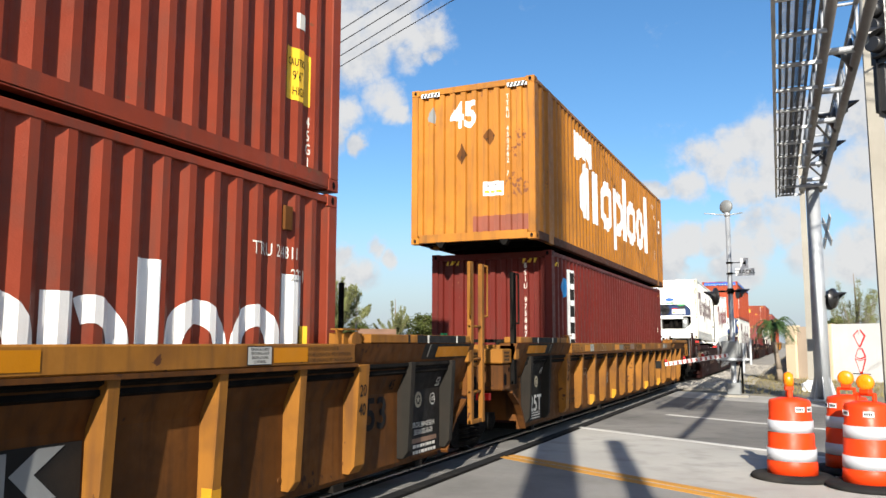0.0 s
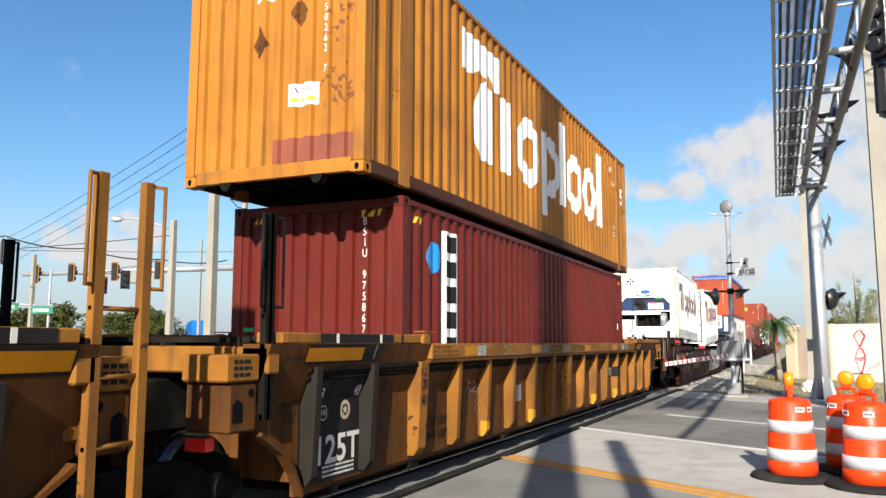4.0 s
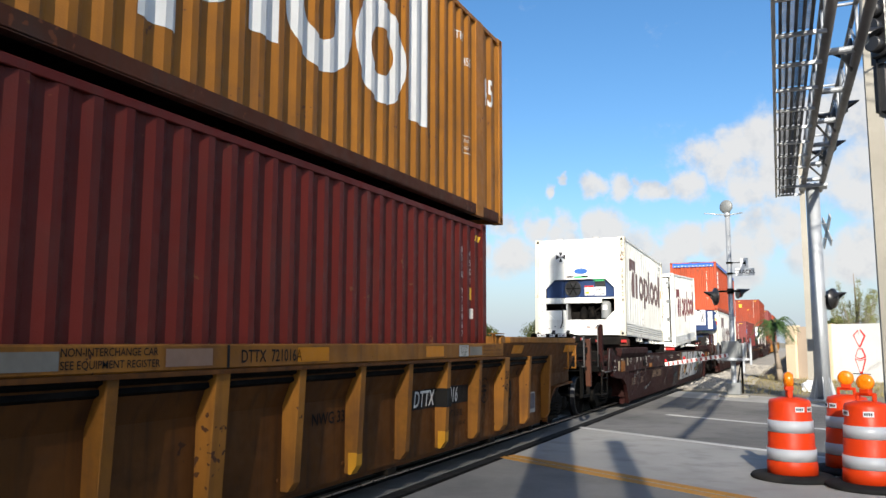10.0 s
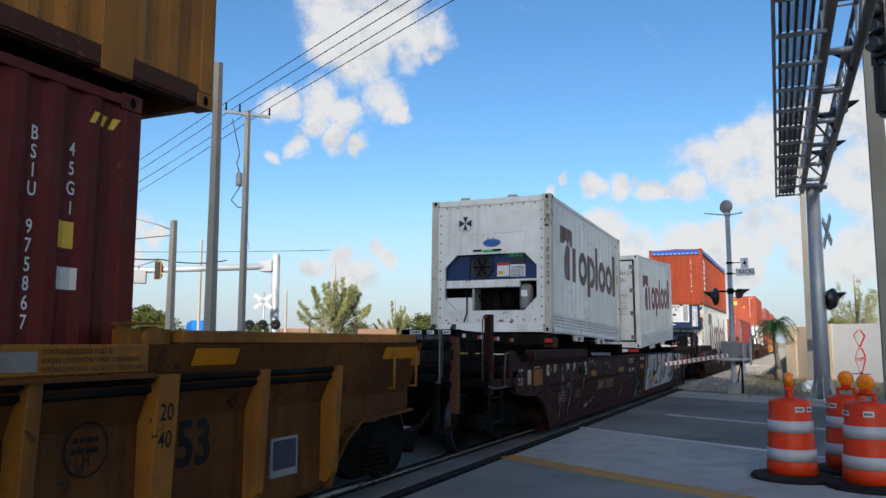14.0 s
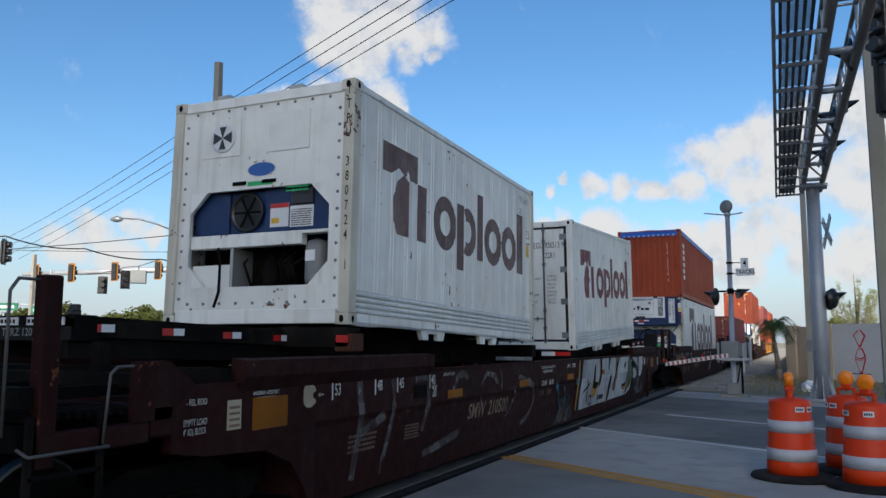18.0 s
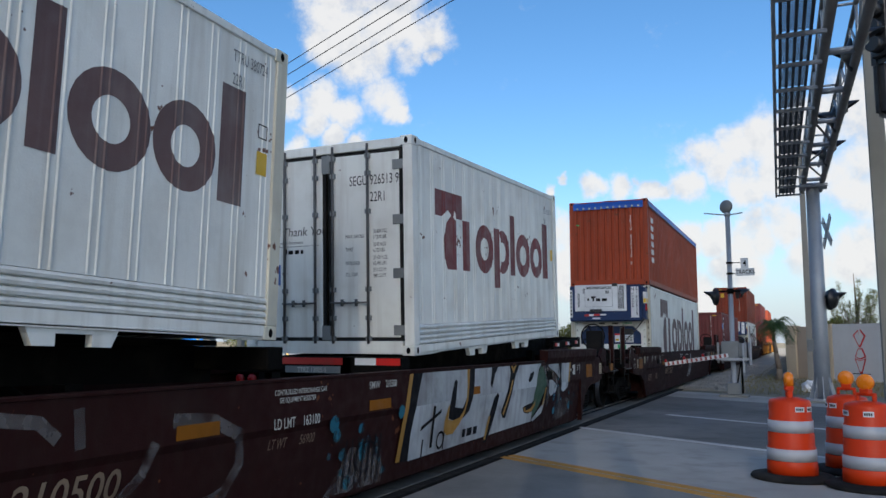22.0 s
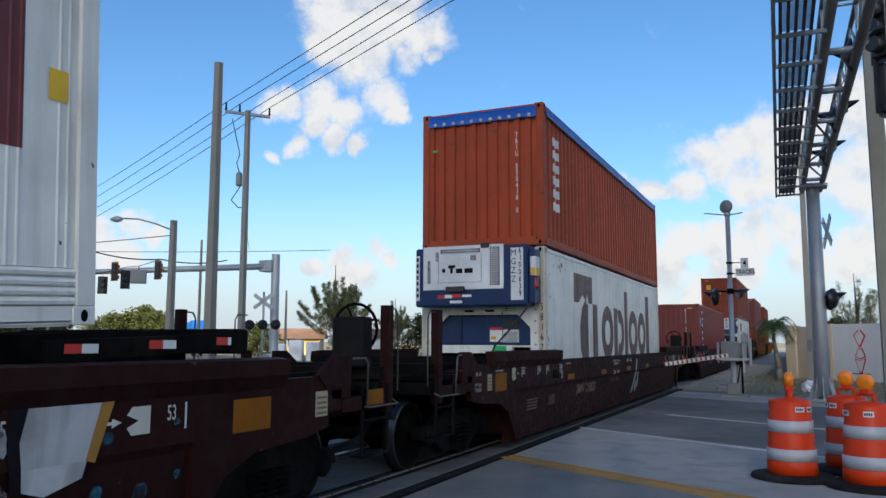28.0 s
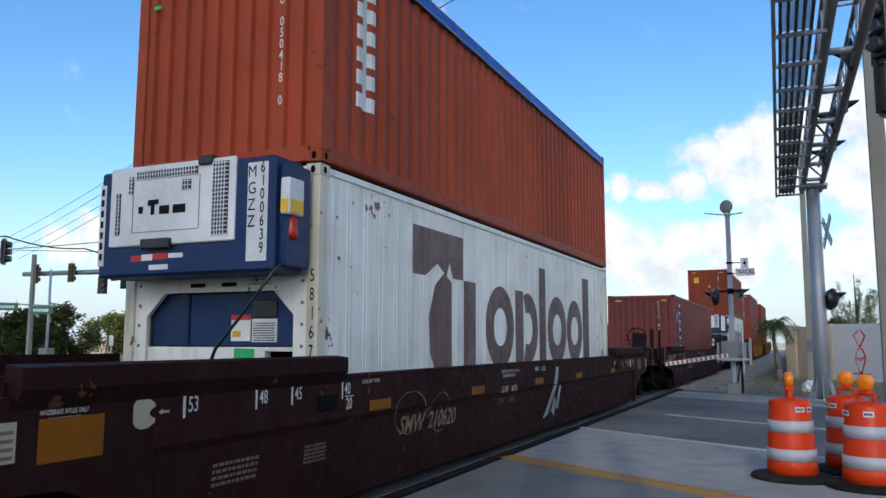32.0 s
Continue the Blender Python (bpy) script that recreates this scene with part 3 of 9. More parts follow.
# ---- wall ----
def wall():
    a, b = Vector((-0.75, 41.2, 0)), Vector((14.0, 29.8, 0))
    d = (b - a).normalized()
    turn = math.degrees(math.atan2(d.y, d.x))
    m = pose(a.x, a.y, 0, 0, 0, turn)
    root = thing("wall_north", m, "stucco boundary wall of cream, tan and white panels", "wall", kind="structure")
    part("panel", boxes((0.55, 2.05, 0.06, 0.22, -0.05, 2.36)), WALL_TAN, root)
    part("pilaster", boxes((0.0, 0.55, -0.06, 0.34, -0.05, 2.42), bevel=0.01), WALL_CREAM, root)
    part("pilaster", boxes((2.05, 2.45, -0.06, 0.34, -0.05, 2.46), bevel=0.01), WALL_CREAM, root)
    part("panel", boxes((2.45, 6.2, 0.0, 0.2, -0.05, 2.44)), WALL_WHITE, root)
    part("pilaster", boxes((6.2, 6.6, -0.06, 0.34, -0.05, 2.46), bevel=0.01), WALL_CREAM, root)
    part("panel", boxes((6.6, 18.0, 0.0, 0.2, -0.05, 2.44)), WALL_WHITE, root)
    red = RED_TAPE
    c = 3.75
    shapes = [[(c - 0.30, 1.95), (c - 0.05, 2.18), (c, 1.98), (c + 0.05, 2.22), (c + 0.30, 1.92), (c + 0.04, 1.42), (c - 0.04, 1.42)],
              [(c - 0.26, 1.0), (c - 0.10, 1.38), (c + 0.12, 1.38), (c + 0.28, 1.0), (c, 0.90)], [(c - 0.28, 0.96), (c, 0.86), (c + 0.28, 0.96), (c + 0.06, 0.30), (c - 0.06, 0.30)]]
    mark("painted_figure", shapes, red, root, lambda u, w: Vector((u, -0.004, w)), label="red sprayed diamond shapes")
    inner = [[((p[0] - c - 0.02) * 0.74 + c, p[1] * 0.8 + sum(q[1] for q in f) / len(f) * 0.2) for p in f] for f in shapes]
    mark("painted_infill", inner, WALL_WHITE, root, lambda u, w: Vector((u, -0.007, w)))
    mark("painted_line", [rect(c - 0.4, c + 0.45, 0.26, 0.30)], BLACK, root, lambda u, w: Vector((u, -0.004, w)))
    side = thing("wall_west", pose(a.x, a.y + 0.35, 0, 0, 0, 90), "cream stucco wall running along the track", "wall", kind="structure")
    part("panel", boxes((0.0, 60.0, -0.16, 0.0, -0.05, 2.36)), WALL_CREAM, side)


wall()


# ---- crossing signals ----
def hooded_lamp(root, x, y, z, turn, r=0.15, board=0.25):
    m = pose(x, y, z, 0, 0, turn)
    bm = bmesh.new()
    lathe(bm, [(0.06, 0.16), (0.12, 0.10), (board, 0.03), (board, 0.0), (r, -0.01)], 20, m @ pose(0, 0, 0, 90))
    lamp = part("flasher", bm, BLACK, root)
    bm = bmesh.new()
    lathe(bm, [(r * 0.98, 0.0), (r * 0.9, 0.02), (r * 0.4, 0.045), (0.01, 0.05)], 18, m @ pose(0, -0.012, 0, 90))
    part("lens", bm, RED_LENS, lamp)
    bm = bmesh.new()
    n = 14
    rows = []
    for i in range(n + 1):
        a = radians(-10 + 200 * i / n)
        long = 0.12 + 0.26 * max(0.0, math.sin(a))
        rows.append([bm.verts.new(m @ Vector((q * math.cos(a), y2, q * math.sin(a)))) for q, y2 in ((r + 0.012, -0.01), (r + 0.004, -long), (r - 0.006, -long), (r, -0.01))])
    for p, q in zip(rows, rows[1:]):
        for k in range(3):
            bm.faces.new((p[k], p[k + 1], q[k + 1], q[k]))
    part("hood", bm, BLACK, lamp)
    return lamp


def cantilever():
    root = thing("cantilever_signal", pose(0.43, 24.4, 0, 0, 0, 1.5), "galvanised cantilever crossing signal with a walkway truss over the road", "crossing signal")
    bm = bmesh.new()
    lathe(bm, [(0.21, 0.10), (0.20, 2.0), (0.175, 6.0)], 24)
    part("mast", bm, GALV, root)
    gusset = bpy.data.meshes.new("gusset")
    bm = prism(bmesh.new(), [(0.19, 0.09), (0.36, 0.09), (0.19, 0.75)], -0.012, 0.012, "y")
    bm.to_mesh(gusset)
    bm.free()
    for i in range(8):
        mesh_part("gusset", gusset, GALV, root, at=Matrix.Rotation(6.283185 * i / 8, 4, "Z"))
    part("base_flange", boxes((-0.42, 0.42, -0.42, 0.42, 0.05, 0.09)), GALV, root)
    part("footing", boxes((-0.55, 0.55, -0.55, 0.55, -0.10, 0.05), bevel=0.02), CONCRETE_POLE, root)
    z0, z1, xa, xb, far = 6.12, 6.85, -0.22, 0.26, -15.7
    for x in (xa, xb):
        for z in (z0, z1):
            part("chord", tubes(((x, 1.3, z), (x, far, z), 0.075 if z == z0 else 0.04)), TRUSS, root)
    for i in range(9):
        y = -0.5 - i * 2.12
        if y < far:
            break
        part("rung", tubes(((xa, y, z0), (xb, y, z0), 0.055)), GALV, root)
        part("top_rung", tubes(((xa, y, z1), (xb, y, z1), 0.025), n=8), GALV, root)
        for x in (xa, xb):
            part("truss_post", tubes(((x, y, z0), (x, y, z1), 0.025), n=8), GALV, root)
            part("diagonal", tubes(((x, y, z0), (x, y - 1.06, z1), 0.022), n=8), GALV, root)
            part("diagonal", tubes(((x, y - 1.06, z1), (x, max(y - 2.12, far), z0), 0.022), n=8), GALV, root)
        if i < 3:
            part("brace", tubes(((xa if i % 2 else xb, y, z0 + 0.02), (xb if i % 2 else xa, y - 2.12, z0 + 0.02), 0.024), n=8), TRUSS, root)
    part("rung", tubes(((xa, 0.25, z0), (xb, 0.25, z0), 0.055)), GALV, root)
    plank = bpy.data.meshes.new("grating_plank")
    bm = bmesh.new()
    for k in range(5):
        x = -0.855 + k * 0.102
        box(bm, x - 0.022, x + 0.022, -1.34, -0.01, 0.0, 0.035)
        if k < 4:
            for j in range(22):
                yy = -0.05 - j * 0.059
                box(bm, x + 0.021, x + 0.081, yy - 0.006, yy + 0.006, 0.022, 0.034)
    bm.to_mesh(plank)
    bm.free()
    for i in range(13):
        y = 1.3 - i * 1.36
        part("walkway_bracket", boxes((-0.92, xa - 0.02, y - 0.03, y + 0.03, z0 - 0.11, z0 - 0.056)), GALV, root)
        if y - 1.36 > far - 0.5:
            mesh_part("grating_plank", plank, GRATE, root, at=pose(0, y, z0 - 0.055))
    for z in (z0 + 0.55, z0 + 1.1):
        part("handrail", tubes(((-0.93, 1.4, z), (-0.93, far, z), 0.022), n=8), ALU, root)
    for i in range(13):
        y = 1.3 - i * 1.36
        if y > far:
            part("rail_post", tubes(((-0.93, y, z0 - 0.1), (-0.93, y, z0 + 1.1), 0.022), n=8), ALU, root)
    part("edge_angle", boxes((-0.97, -0.92, far, 1.4, z0 - 0.12, z0 + 0.02)), ALU, root)
    part("mast_cap", boxes((-0.34, 0.38, -0.28, 0.28, 5.96, 6.05), bevel=0.01), GALV, root)
    for y in (-3.0, -6.5, -10.6):
        part("lamp_bracket", tubes(((xb, y, z0 - 0.05), (xb, y, z0 + 0.30), 0.03), ((xb, y - 0.30, z0 + 0.1), (xb, y + 0.30, z0 + 0.1), 0.025)), GALV, root)
        hooded_lamp(root, xb + 0.03, y - 0.1, z0 + 0.28, 90, board=0.28)
        hooded_lamp(root, xb - 0.02, y + 0.35, z0 + 0.18, -90, board=0.28)
    part("lamp_arm", tubes(((0.15, 0, 2.86), (0.42, 0, 2.86), 0.03)), GALV, root)
    hooded_lamp(root, 0.36, -0.05, 2.84, 60, board=0.28)
    hooded_lamp(root, 0.30, 0.12, 2.80, -60, board=0.28)
    part("junction_box", boxes((-0.34, -0.16, -0.12, 0.12, 1.38, 1.72), bevel=0.015), GREY_BOX, root)
    part("tip_pipe", tubes(((0.46, far, z0 + 0.3), (0.42, far - 6.6, z0 + 0.3), 0.07)), GALV, root)


cantilever()


def gate_signal():
    root = thing("crossing_gate", pose(-1.97, 25.7, 0), "galvanised crossing-gate mast with bell, flashers and lowered striped arm", "crossing gate")
    part("footing", boxes((-0.42, 0.42, -0.36, 0.36, -0.12, 0.06), bevel=0.02), CONCRETE_POLE, root)
    bm = bmesh.new()
    lathe(bm, [(0.17, 0.05), (0.15, 0.10), (0.11, 0.14), (0.075, 0.2), (0.07, 5.6)], 18)
    part("mast", bm, GALV, root)
    part("base_casting", boxes((-0.20, 0.20, -0.20, 0.20, 0.05, 0.42), bevel=0.03), GREY_BOX, root)
    bm = bmesh.new()
    m = pose(-0.02, -0.02, 5.80, 90, 0, -25)
    lathe(bm, [(0.05, -0.10), (0.15, -0.06), (0.21, 0.0), (0.21, 0.03), (0.17, 0.05), (0.10, 0.09), (0.03, 0.10)], 24, m)
    part("bell", bm, GREY_BOX, root)
    part("cross_arm", tubes(((-0.66, -0.25, 5.60), (0.0, 0, 5.54), 0.02), ((0.0, 0, 5.54), (0.42, 0.2, 5.62), 0.02), ((0, 0, 5.5), (0, 0, 5.62), 0.09)), GALV, root)
    bm = bmesh.new()
    for z in (3.72, 4.05):
        tube(bm, (0, 0, z), (0.36, -0.03, z), 0.014, n=6)
        box(bm, -0.085, 0.085, -0.085, 0.085, z - 0.03, z + 0.03)
    part("sign_bracket", bm, SOOT, root)
    sign = part("tracks_sign", boxes((0.18, 0.72, -0.075, -0.06, 3.64, 3.87), (0.33, 0.55, -0.075, -0.06, 3.872, 4.18), bevel=0.004), SIGN_WHITE, root, "white sign reading 4 TRACKS")
    mark("sign_letters", words(0.45, 3.70, "TRACKS", 0.12, 0.85, 0.012, True) + words(0.44, 3.94, "4", 0.17, 0.85, 0.012, True), BLACK_MARK, sign, end_place(-0.079))
    part("flasher_arm", tubes(((-0.45, 0, 3.18), (0.30, 0, 3.18), 0.03), ((0, 0, 3.1), (0, 0, 3.26), 0.10)), SOOT, root)
    hooded_lamp(root, -0.42, -0.04, 3.02, -62, board=0.27)
    hooded_lamp(root, 0.20, 0.10, 3.10, 118, board=0.12)
    part("gate_mechanism", boxes((-0.30, 0.20, -0.34, -0.06, 1.05, 1.66), (0.10, 0.34, -0.28, 0.1, 1.18, 1.6), bevel=0.03), GREY_BOX, root)
    for x in (-0.40, -0.28, 0.38, 0.48):
        part("gate_rod", tubes(((x, -0.2, 1.0), (x, -0.2, 1.62), 0.035), n=8), ALU, root)
    part("gate_bracket", boxes((-0.45, 0.50, -0.40, -0.34, 1.08, 1.16), (-0.45, -0.40, -0.5, -0.1, 1.08, 1.2), bevel=0.01), GALV, root)
    part("counterweight_arm", boxes((0.30, 0.36, -0.42, -0.34, 0.72, 1.60), (0.50, 0.56, -0.42, -0.34, 0.95, 1.75), bevel=0.008), GALV, root)
    part("conduit", tubes(((0.24, 0.05, 0.1), (0.24, 0.05, 1.15), 0.03), ((0.10, -0.1, 0.35), (0.22, -0.12, 1.0), 0.02)), SOOT, root)
    a, b = Vector((-0.10, -0.45, 1.24)), Vector((-1.92, -0.60, 0.95))
    d = b - a
    arm = part("gate_arm", boxes((0, d.length, -0.02, 0.02, -0.06, 0.06), bevel=0.005), SIGN_WHITE, root, "white gate arm with faded red stripes")
    arm.matrix_basis = Matrix.Translation(a) @ d.to_track_quat("X", "Z").to_matrix().to_4x4()
    for i in range(13):
        u = 0.06 + i * 0.138
        for s in (-1, 1):
            part("stripe", boxes((u, u + 0.062, *sorted((s * 0.0205, s * 0.024)), -0.052, 0.052)), FADED_RED, arm)
        if i in (4, 8, 12):
            bm = bmesh.new()
            lathe(bm, [(0.04, 0), (0.045, 0.05), (0.03, 0.09)], 10, pose(u + 0.1, 0, 0.06))
            part("arm_lamp", bm, RED_LENS, arm)


gate_signal()


# ---- drums ----
def drum():
    root = thing("traffic_drum", pose(0, 0, 0), "orange plastic traffic drum with white bands and amber lamp", "traffic drum", "orange traffic drums")
    bm = bmesh.new()
    lathe(bm, [(0.46, 0.0), (0.48, 0.02), (0.46, 0.05), (0.36, 0.065), (0.30, 0.07), (0.25, 0.05)], 32)
    part("rubber_base", bm, RUBBER, root)
    bm = bmesh.new()
    lathe(bm, [(0.285, 0.05), (0.285, 0.20), (0.275, 0.215), (0.275, 0.37), (0.262, 0.385), (0.262, 0.53), (0.252, 0.545), (0.252, 0.70), (0.240, 0.715), (0.238, 0.90), (0.225, 0.93), (0.12, 0.96), (0.05, 0.965)], 36)
    part("shell", bm, ORANGE_DRUM, root)
    for r0, r1, z0, z1 in ((0.2795, 0.2795, 0.225, 0.365), (0.2565, 0.2565, 0.555, 0.695)):
        bm = bmesh.new()
        lathe(bm, [(r0, z0), (r1, z1)], 36)
        part("white_band", bm, WHITE_BAND, root)
    bm = boxes((-0.11, -0.075, -0.03, 0.03, 0.955, 1.03), (0.075, 0.11, -0.03, 0.03, 0.955, 1.03), (-0.11, 0.11, -0.03, 0.03, 1.02, 1.055), bevel=0.01)
    part("handle", bm, ORANGE_DRUM, root)
    lamp = part("lamp_case", boxes((-0.055, 0.055, -0.05, 0.05, 1.04, 1.10), bevel=0.01), ORANGE_DRUM, root)
    bm = bmesh.new()
    lathe(bm, [(0.03, -0.055), (0.075, -0.05), (0.095, -0.02), (0.095, 0.02), (0.075, 0.05), (0.03, 0.055)], 24, pose(0, 0, 1.17, 90))
    part("amber_lamp", bm, AMBER_LENS, lamp)
    for a in (-60, -125, 60, 200):
        x, y = math.cos(radians(a)), math.sin(radians(a))
        part("name_sticker", boxes((0.2395, 0.2425, -0.055, 0.055, 0.80, 0.86), m=Matrix.Rotation(radians(a), 4, "Z")), SIGN_WHITE, root)
        part("name_bars", boxes(*[(0.243, 0.2445, -0.045 + i * 0.022, -0.030 + i * 0.022, 0.815, 0.845) for i in range(4)], m=Matrix.Rotation(radians(a), 4, "Z")), BLACK_MARK, root)
    return root


d = drum()
d.matrix_basis = pose(-0.19, 10.62, 0.0, 0, 0, 98)
copy_thing(d, pose(0.62, 10.30, 0.0, 0, 0, -30))
copy_thing(d, pose(0.47, 11.45, 0.0, 0, 0, -10))


bag = bmesh.new()
bmesh.ops.create_icosphere(bag, subdivisions=3, radius=1.0)
for v in bag.verts:
    v.co = Vector((v.co.x * 0.22, v.co.y * 0.18, max(-0.6, v.co.z) * 0.24)) * (1 + 0.35 * noise.noise(v.co * 1.9))
bag = tagged(part("plastic_bag", bag, SIGN_WHITE), "crumpled white plastic bag on the grass", "litter")
bag.matrix_basis = pose(0.10, 30.3, 0.09)


# ---- trees ----
def leaf_cloud(bm, centre, radius, count, size, rng, droop=0.0, slim=0.35):
    for i in range(count):
        p = Vector((rng.gauss(0, 1), rng.gauss(0, 1), rng.gauss(0, 1)))
        p = centre + p.normalized() * radius * rng.random() ** 0.45
        a = Vector((rng.uniform(-1, 1), rng.uniform(-1, 1), rng.uniform(-0.6, 1) - droop)).normalized() * size * rng.uniform(0.6, 1.3)
        b = a.orthogonal().normalized() * size * slim
        bm.faces.new([bm.verts.new(p), bm.verts.new(p + a * 0.5 + b), bm.verts.new(p + a), bm.verts.new(p + a * 0.5 - b)])


def tree(name, x, y, high, wide, seed, needles, label, count=46, per=34, low=0.25):
    """A tapered trunk, limbs that rise and spread unevenly, and a crown of many small leaves in clumps."""
    rng = random.Random(seed)
    root = thing(name, pose(x, y, -0.05), label, "tree", "trees")
    bm, cr = bmesh.new(), bmesh.new()
    tube(bm, (0, 0, 0), (0.1, 0, high * 0.5), 0.022 * high, 0.014 * high, 9)
    tube(bm, (0.1, 0, high * 0.5), (0, 0.1, high * 0.95), 0.014 * high, 0.003 * high, 8)
    for i in range(count):
        t = low + (0.9 - low) * (i + rng.random()) / count
        a = rng.uniform(0, 6.283)
        k = (t - low) / (1 - low)
        if needles:
            continue
        else:
            spread = wide / 2 * rng.uniform(0.5, 1.1) * math.sin(math.pi * min(1, k * 0.72 + 0.28))
            rise = high * rng.uniform(-0.02, 0.12)
        start = Vector((0.08, 0, high * t - 0.06 * high))
        tip = Vector((math.cos(a) * spread, math.sin(a) * spread, min(high, high * t + rise)))
        tube(bm, start, tip, 0.006 * high, 0.0015 * high, 5, caps=False)
        for q in (0.45, 0.7, 0.88, 1.0):
            leaf_cloud(cr, start.lerp(tip, q), wide * rng.uniform(0.035, 0.06) if needles else wide * rng.uniform(0.06, 0.10), per // 4, (0.030 if needles else 0.050) * high, rng, -0.3 if needles else 0.0, 0.09 if needles else 0.40)
    for i in range(count // 6 if needles else 0):
        a, out = rng.uniform(0, 6.283), wide / 2 * (0.12 + 0.88 * rng.random() ** 0.8)
        top = high * (1.0 - 0.5 * (out * 2 / wide) ** 1.3) * rng.uniform(0.82, 1.0)
        start = Vector((0.05, 0, high * rng.uniform(low * 0.6, low + 0.15)))
        tip = Vector((math.cos(a) * out, math.sin(a) * out, max(top, start.z + 0.15 * high)))
        bend = start.lerp(tip, 0.5) + Vector((math.cos(a), math.sin(a), -0.25)) * out * 0.28
        limb = [start.lerp(bend, q).lerp(bend.lerp(tip, q), q) for q in (0, 0.2, 0.4, 0.6, 0.8, 1.0)]
        for j in range(5):
            tube(bm, limb[j], limb[j + 1], 0.007 * high * (1 - 0.17 * j), 0.007 * high * (0.83 - 0.17 * j) + 0.002, 5, caps=False)
        for j in range(26):
            q = 0.15 + 0.85 * (j + rng.random()) / 26
            c = limb[int(q * 4.99)].lerp(limb[int(q * 4.99) + 1], q * 5 - int(q * 4.99))
            side = Vector((rng.uniform(-1, 1), rng.uniform(-1, 1), rng.uniform(0.1, 0.9))).normalized() * wide * 0.13 * (1.08 - q) * rng.uniform(0.5, 1.3)
            tube(bm, c, c + side, 0.0018 * high, 0.0008 * high, 3, caps=False)
            for s in (0.35, 0.7, 1.0):
                leaf_cloud(cr, c + side * s, wide * 0.022, per // 8, 0.030 * high, rng, -0.25, 0.06)
    part("trunk", bm, BARK, root)
    part("crown", cr, NEEDLES if needles else LEAVES, root)
    return root


tree("pine_tree", -40.4, 64.2, 9.4, 7.4, 3, True, "feathery pale-green pine beyond the road", 130, 130)
tree("pine_tree", -37.0, 70.0, 6.4, 4.5, 8, True, "small feathery pine beyond the road", 90, 110)
tree("pine_tree", 4.6, 84.0, 8.6, 8.0, 5, True, "dark feathery pine behind the wall", 110, 70, 0.1)
tree("pine_tree", 7.6, 80.0, 6.0, 6.0, 6, True, "low feathery pine behind the wall", 90, 70, 0.1)
rng = random.Random(21)
for x, y, hh, ww, s in ((-36.5, 76, 4.6, 7, 1), (-33.0, 80, 4.2, 6.5, 2), (-45, 76, 3.6, 7, 3), (-28.5, 92, 4.2, 8, 4), (-25.0, 96, 4.0, 7, 5), (-71.5, 73.5, 5.2, 7.5, 6), (-74.8, 74.0, 5.9, 8, 7), (-78, 72, 4.9, 8, 8),
                        (-62, 52, 4.9, 6.5, 9), (-65, 51, 4.1, 6, 10), (-60, 78, 3.9, 7, 11), (-22, 100, 4.0, 7, 12), (-19, 108, 4.2, 7, 13), (-57.5, 44, 4.2, 6, 14), (9, 90, 5, 6, 15), (3, 100, 4.5, 7, 16), (-61, 42, 4.2, 6, 17), (-14, 120, 4.2, 8, 18), (-65, 40, 4.4, 7, 19), (-70, 45, 4.6, 7, 20), (-40, 95, 4.0, 8, 21)):
    tree("broadleaf_tree", x, y, hh, ww, s + 40, False, "bushy green broadleaf tree with yellowing leaves", 60, 105, 0.08)


def palm(x, y, high, seed):
    rng = random.Random(seed)
    root = thing("palm_tree", pose(x, y, -0.05), "small palm with drooping green fronds by the wall", "palm tree", "trees")
    bm = bmesh.new()
    pts = [(0.10, 0, 0), (0.12, 0, 0.5), (0.02, 0, 1.2), (-0.06, 0, 1.9), (-0.02, 0, high)]
    rad = [0.20, 0.13, 0.10, 0.085, 0.09]
    for (p, q, r, s) in zip(pts, pts[1:], rad, rad[1:]):
        tube(bm, p, q, r, s, 12)
    part("trunk", bm, BARK, root)
    for i in range(22):
        a, up = 6.283 * i / 22 * 2.6 + rng.uniform(-0.2, 0.2), rng.uniform(-0.2, 1.5)
        bm = bmesh.new()
        long, d = rng.uniform(0.75, 1.25), Vector((math.cos(a), math.sin(a), 0))
        last, lastz = None, None
        base = Vector(pts[-1])
        line = []
        for k in range(11):
            t = k / 10
            line.append(base + d * long * t * (1 - 0.18 * t) + Vector((0, 0, long * (up * t - (0.55 + 0.5 * up) * t * t * 1.35))))
        for p, q in zip(line, line[1:]):
            tube(bm, p, q, 0.012, 0.009, 4, caps=False)
            side = d.cross(Vector((0, 0, 1)))
            for s in (-1, 1):
                for j in (0.0, 0.25, 0.5, 0.75):
                    c = p.lerp(q, j)
                    tip = c + side * s * rng.uniform(0.20, 0.36) + d * 0.14 - Vector((0, 0, rng.uniform(0.06, 0.22)))
                    w = (q - p).normalized() * 0.012
                    bm.faces.new([bm.verts.new(c - w), bm.verts.new(c + w), bm.verts.new(tip)])
        part("frond", bm, PALM_LEAF, root)


palm(-1.15, 38.4, 2.45, 4)


# ---- poles and wires ----
def pole(name, x, y, high, r0, r1, paint, label, square=False, lean=(0, 0)):
    root = thing(name, pose(x, y, -0.05), label, "utility pole", "poles")
    bm = bmesh.new()
    tube(bm, (0, 0, 0), (lean[0], lean[1], high), r0, r1, 4 if square else 14)
    part("shaft", bm, paint, root)
    return root


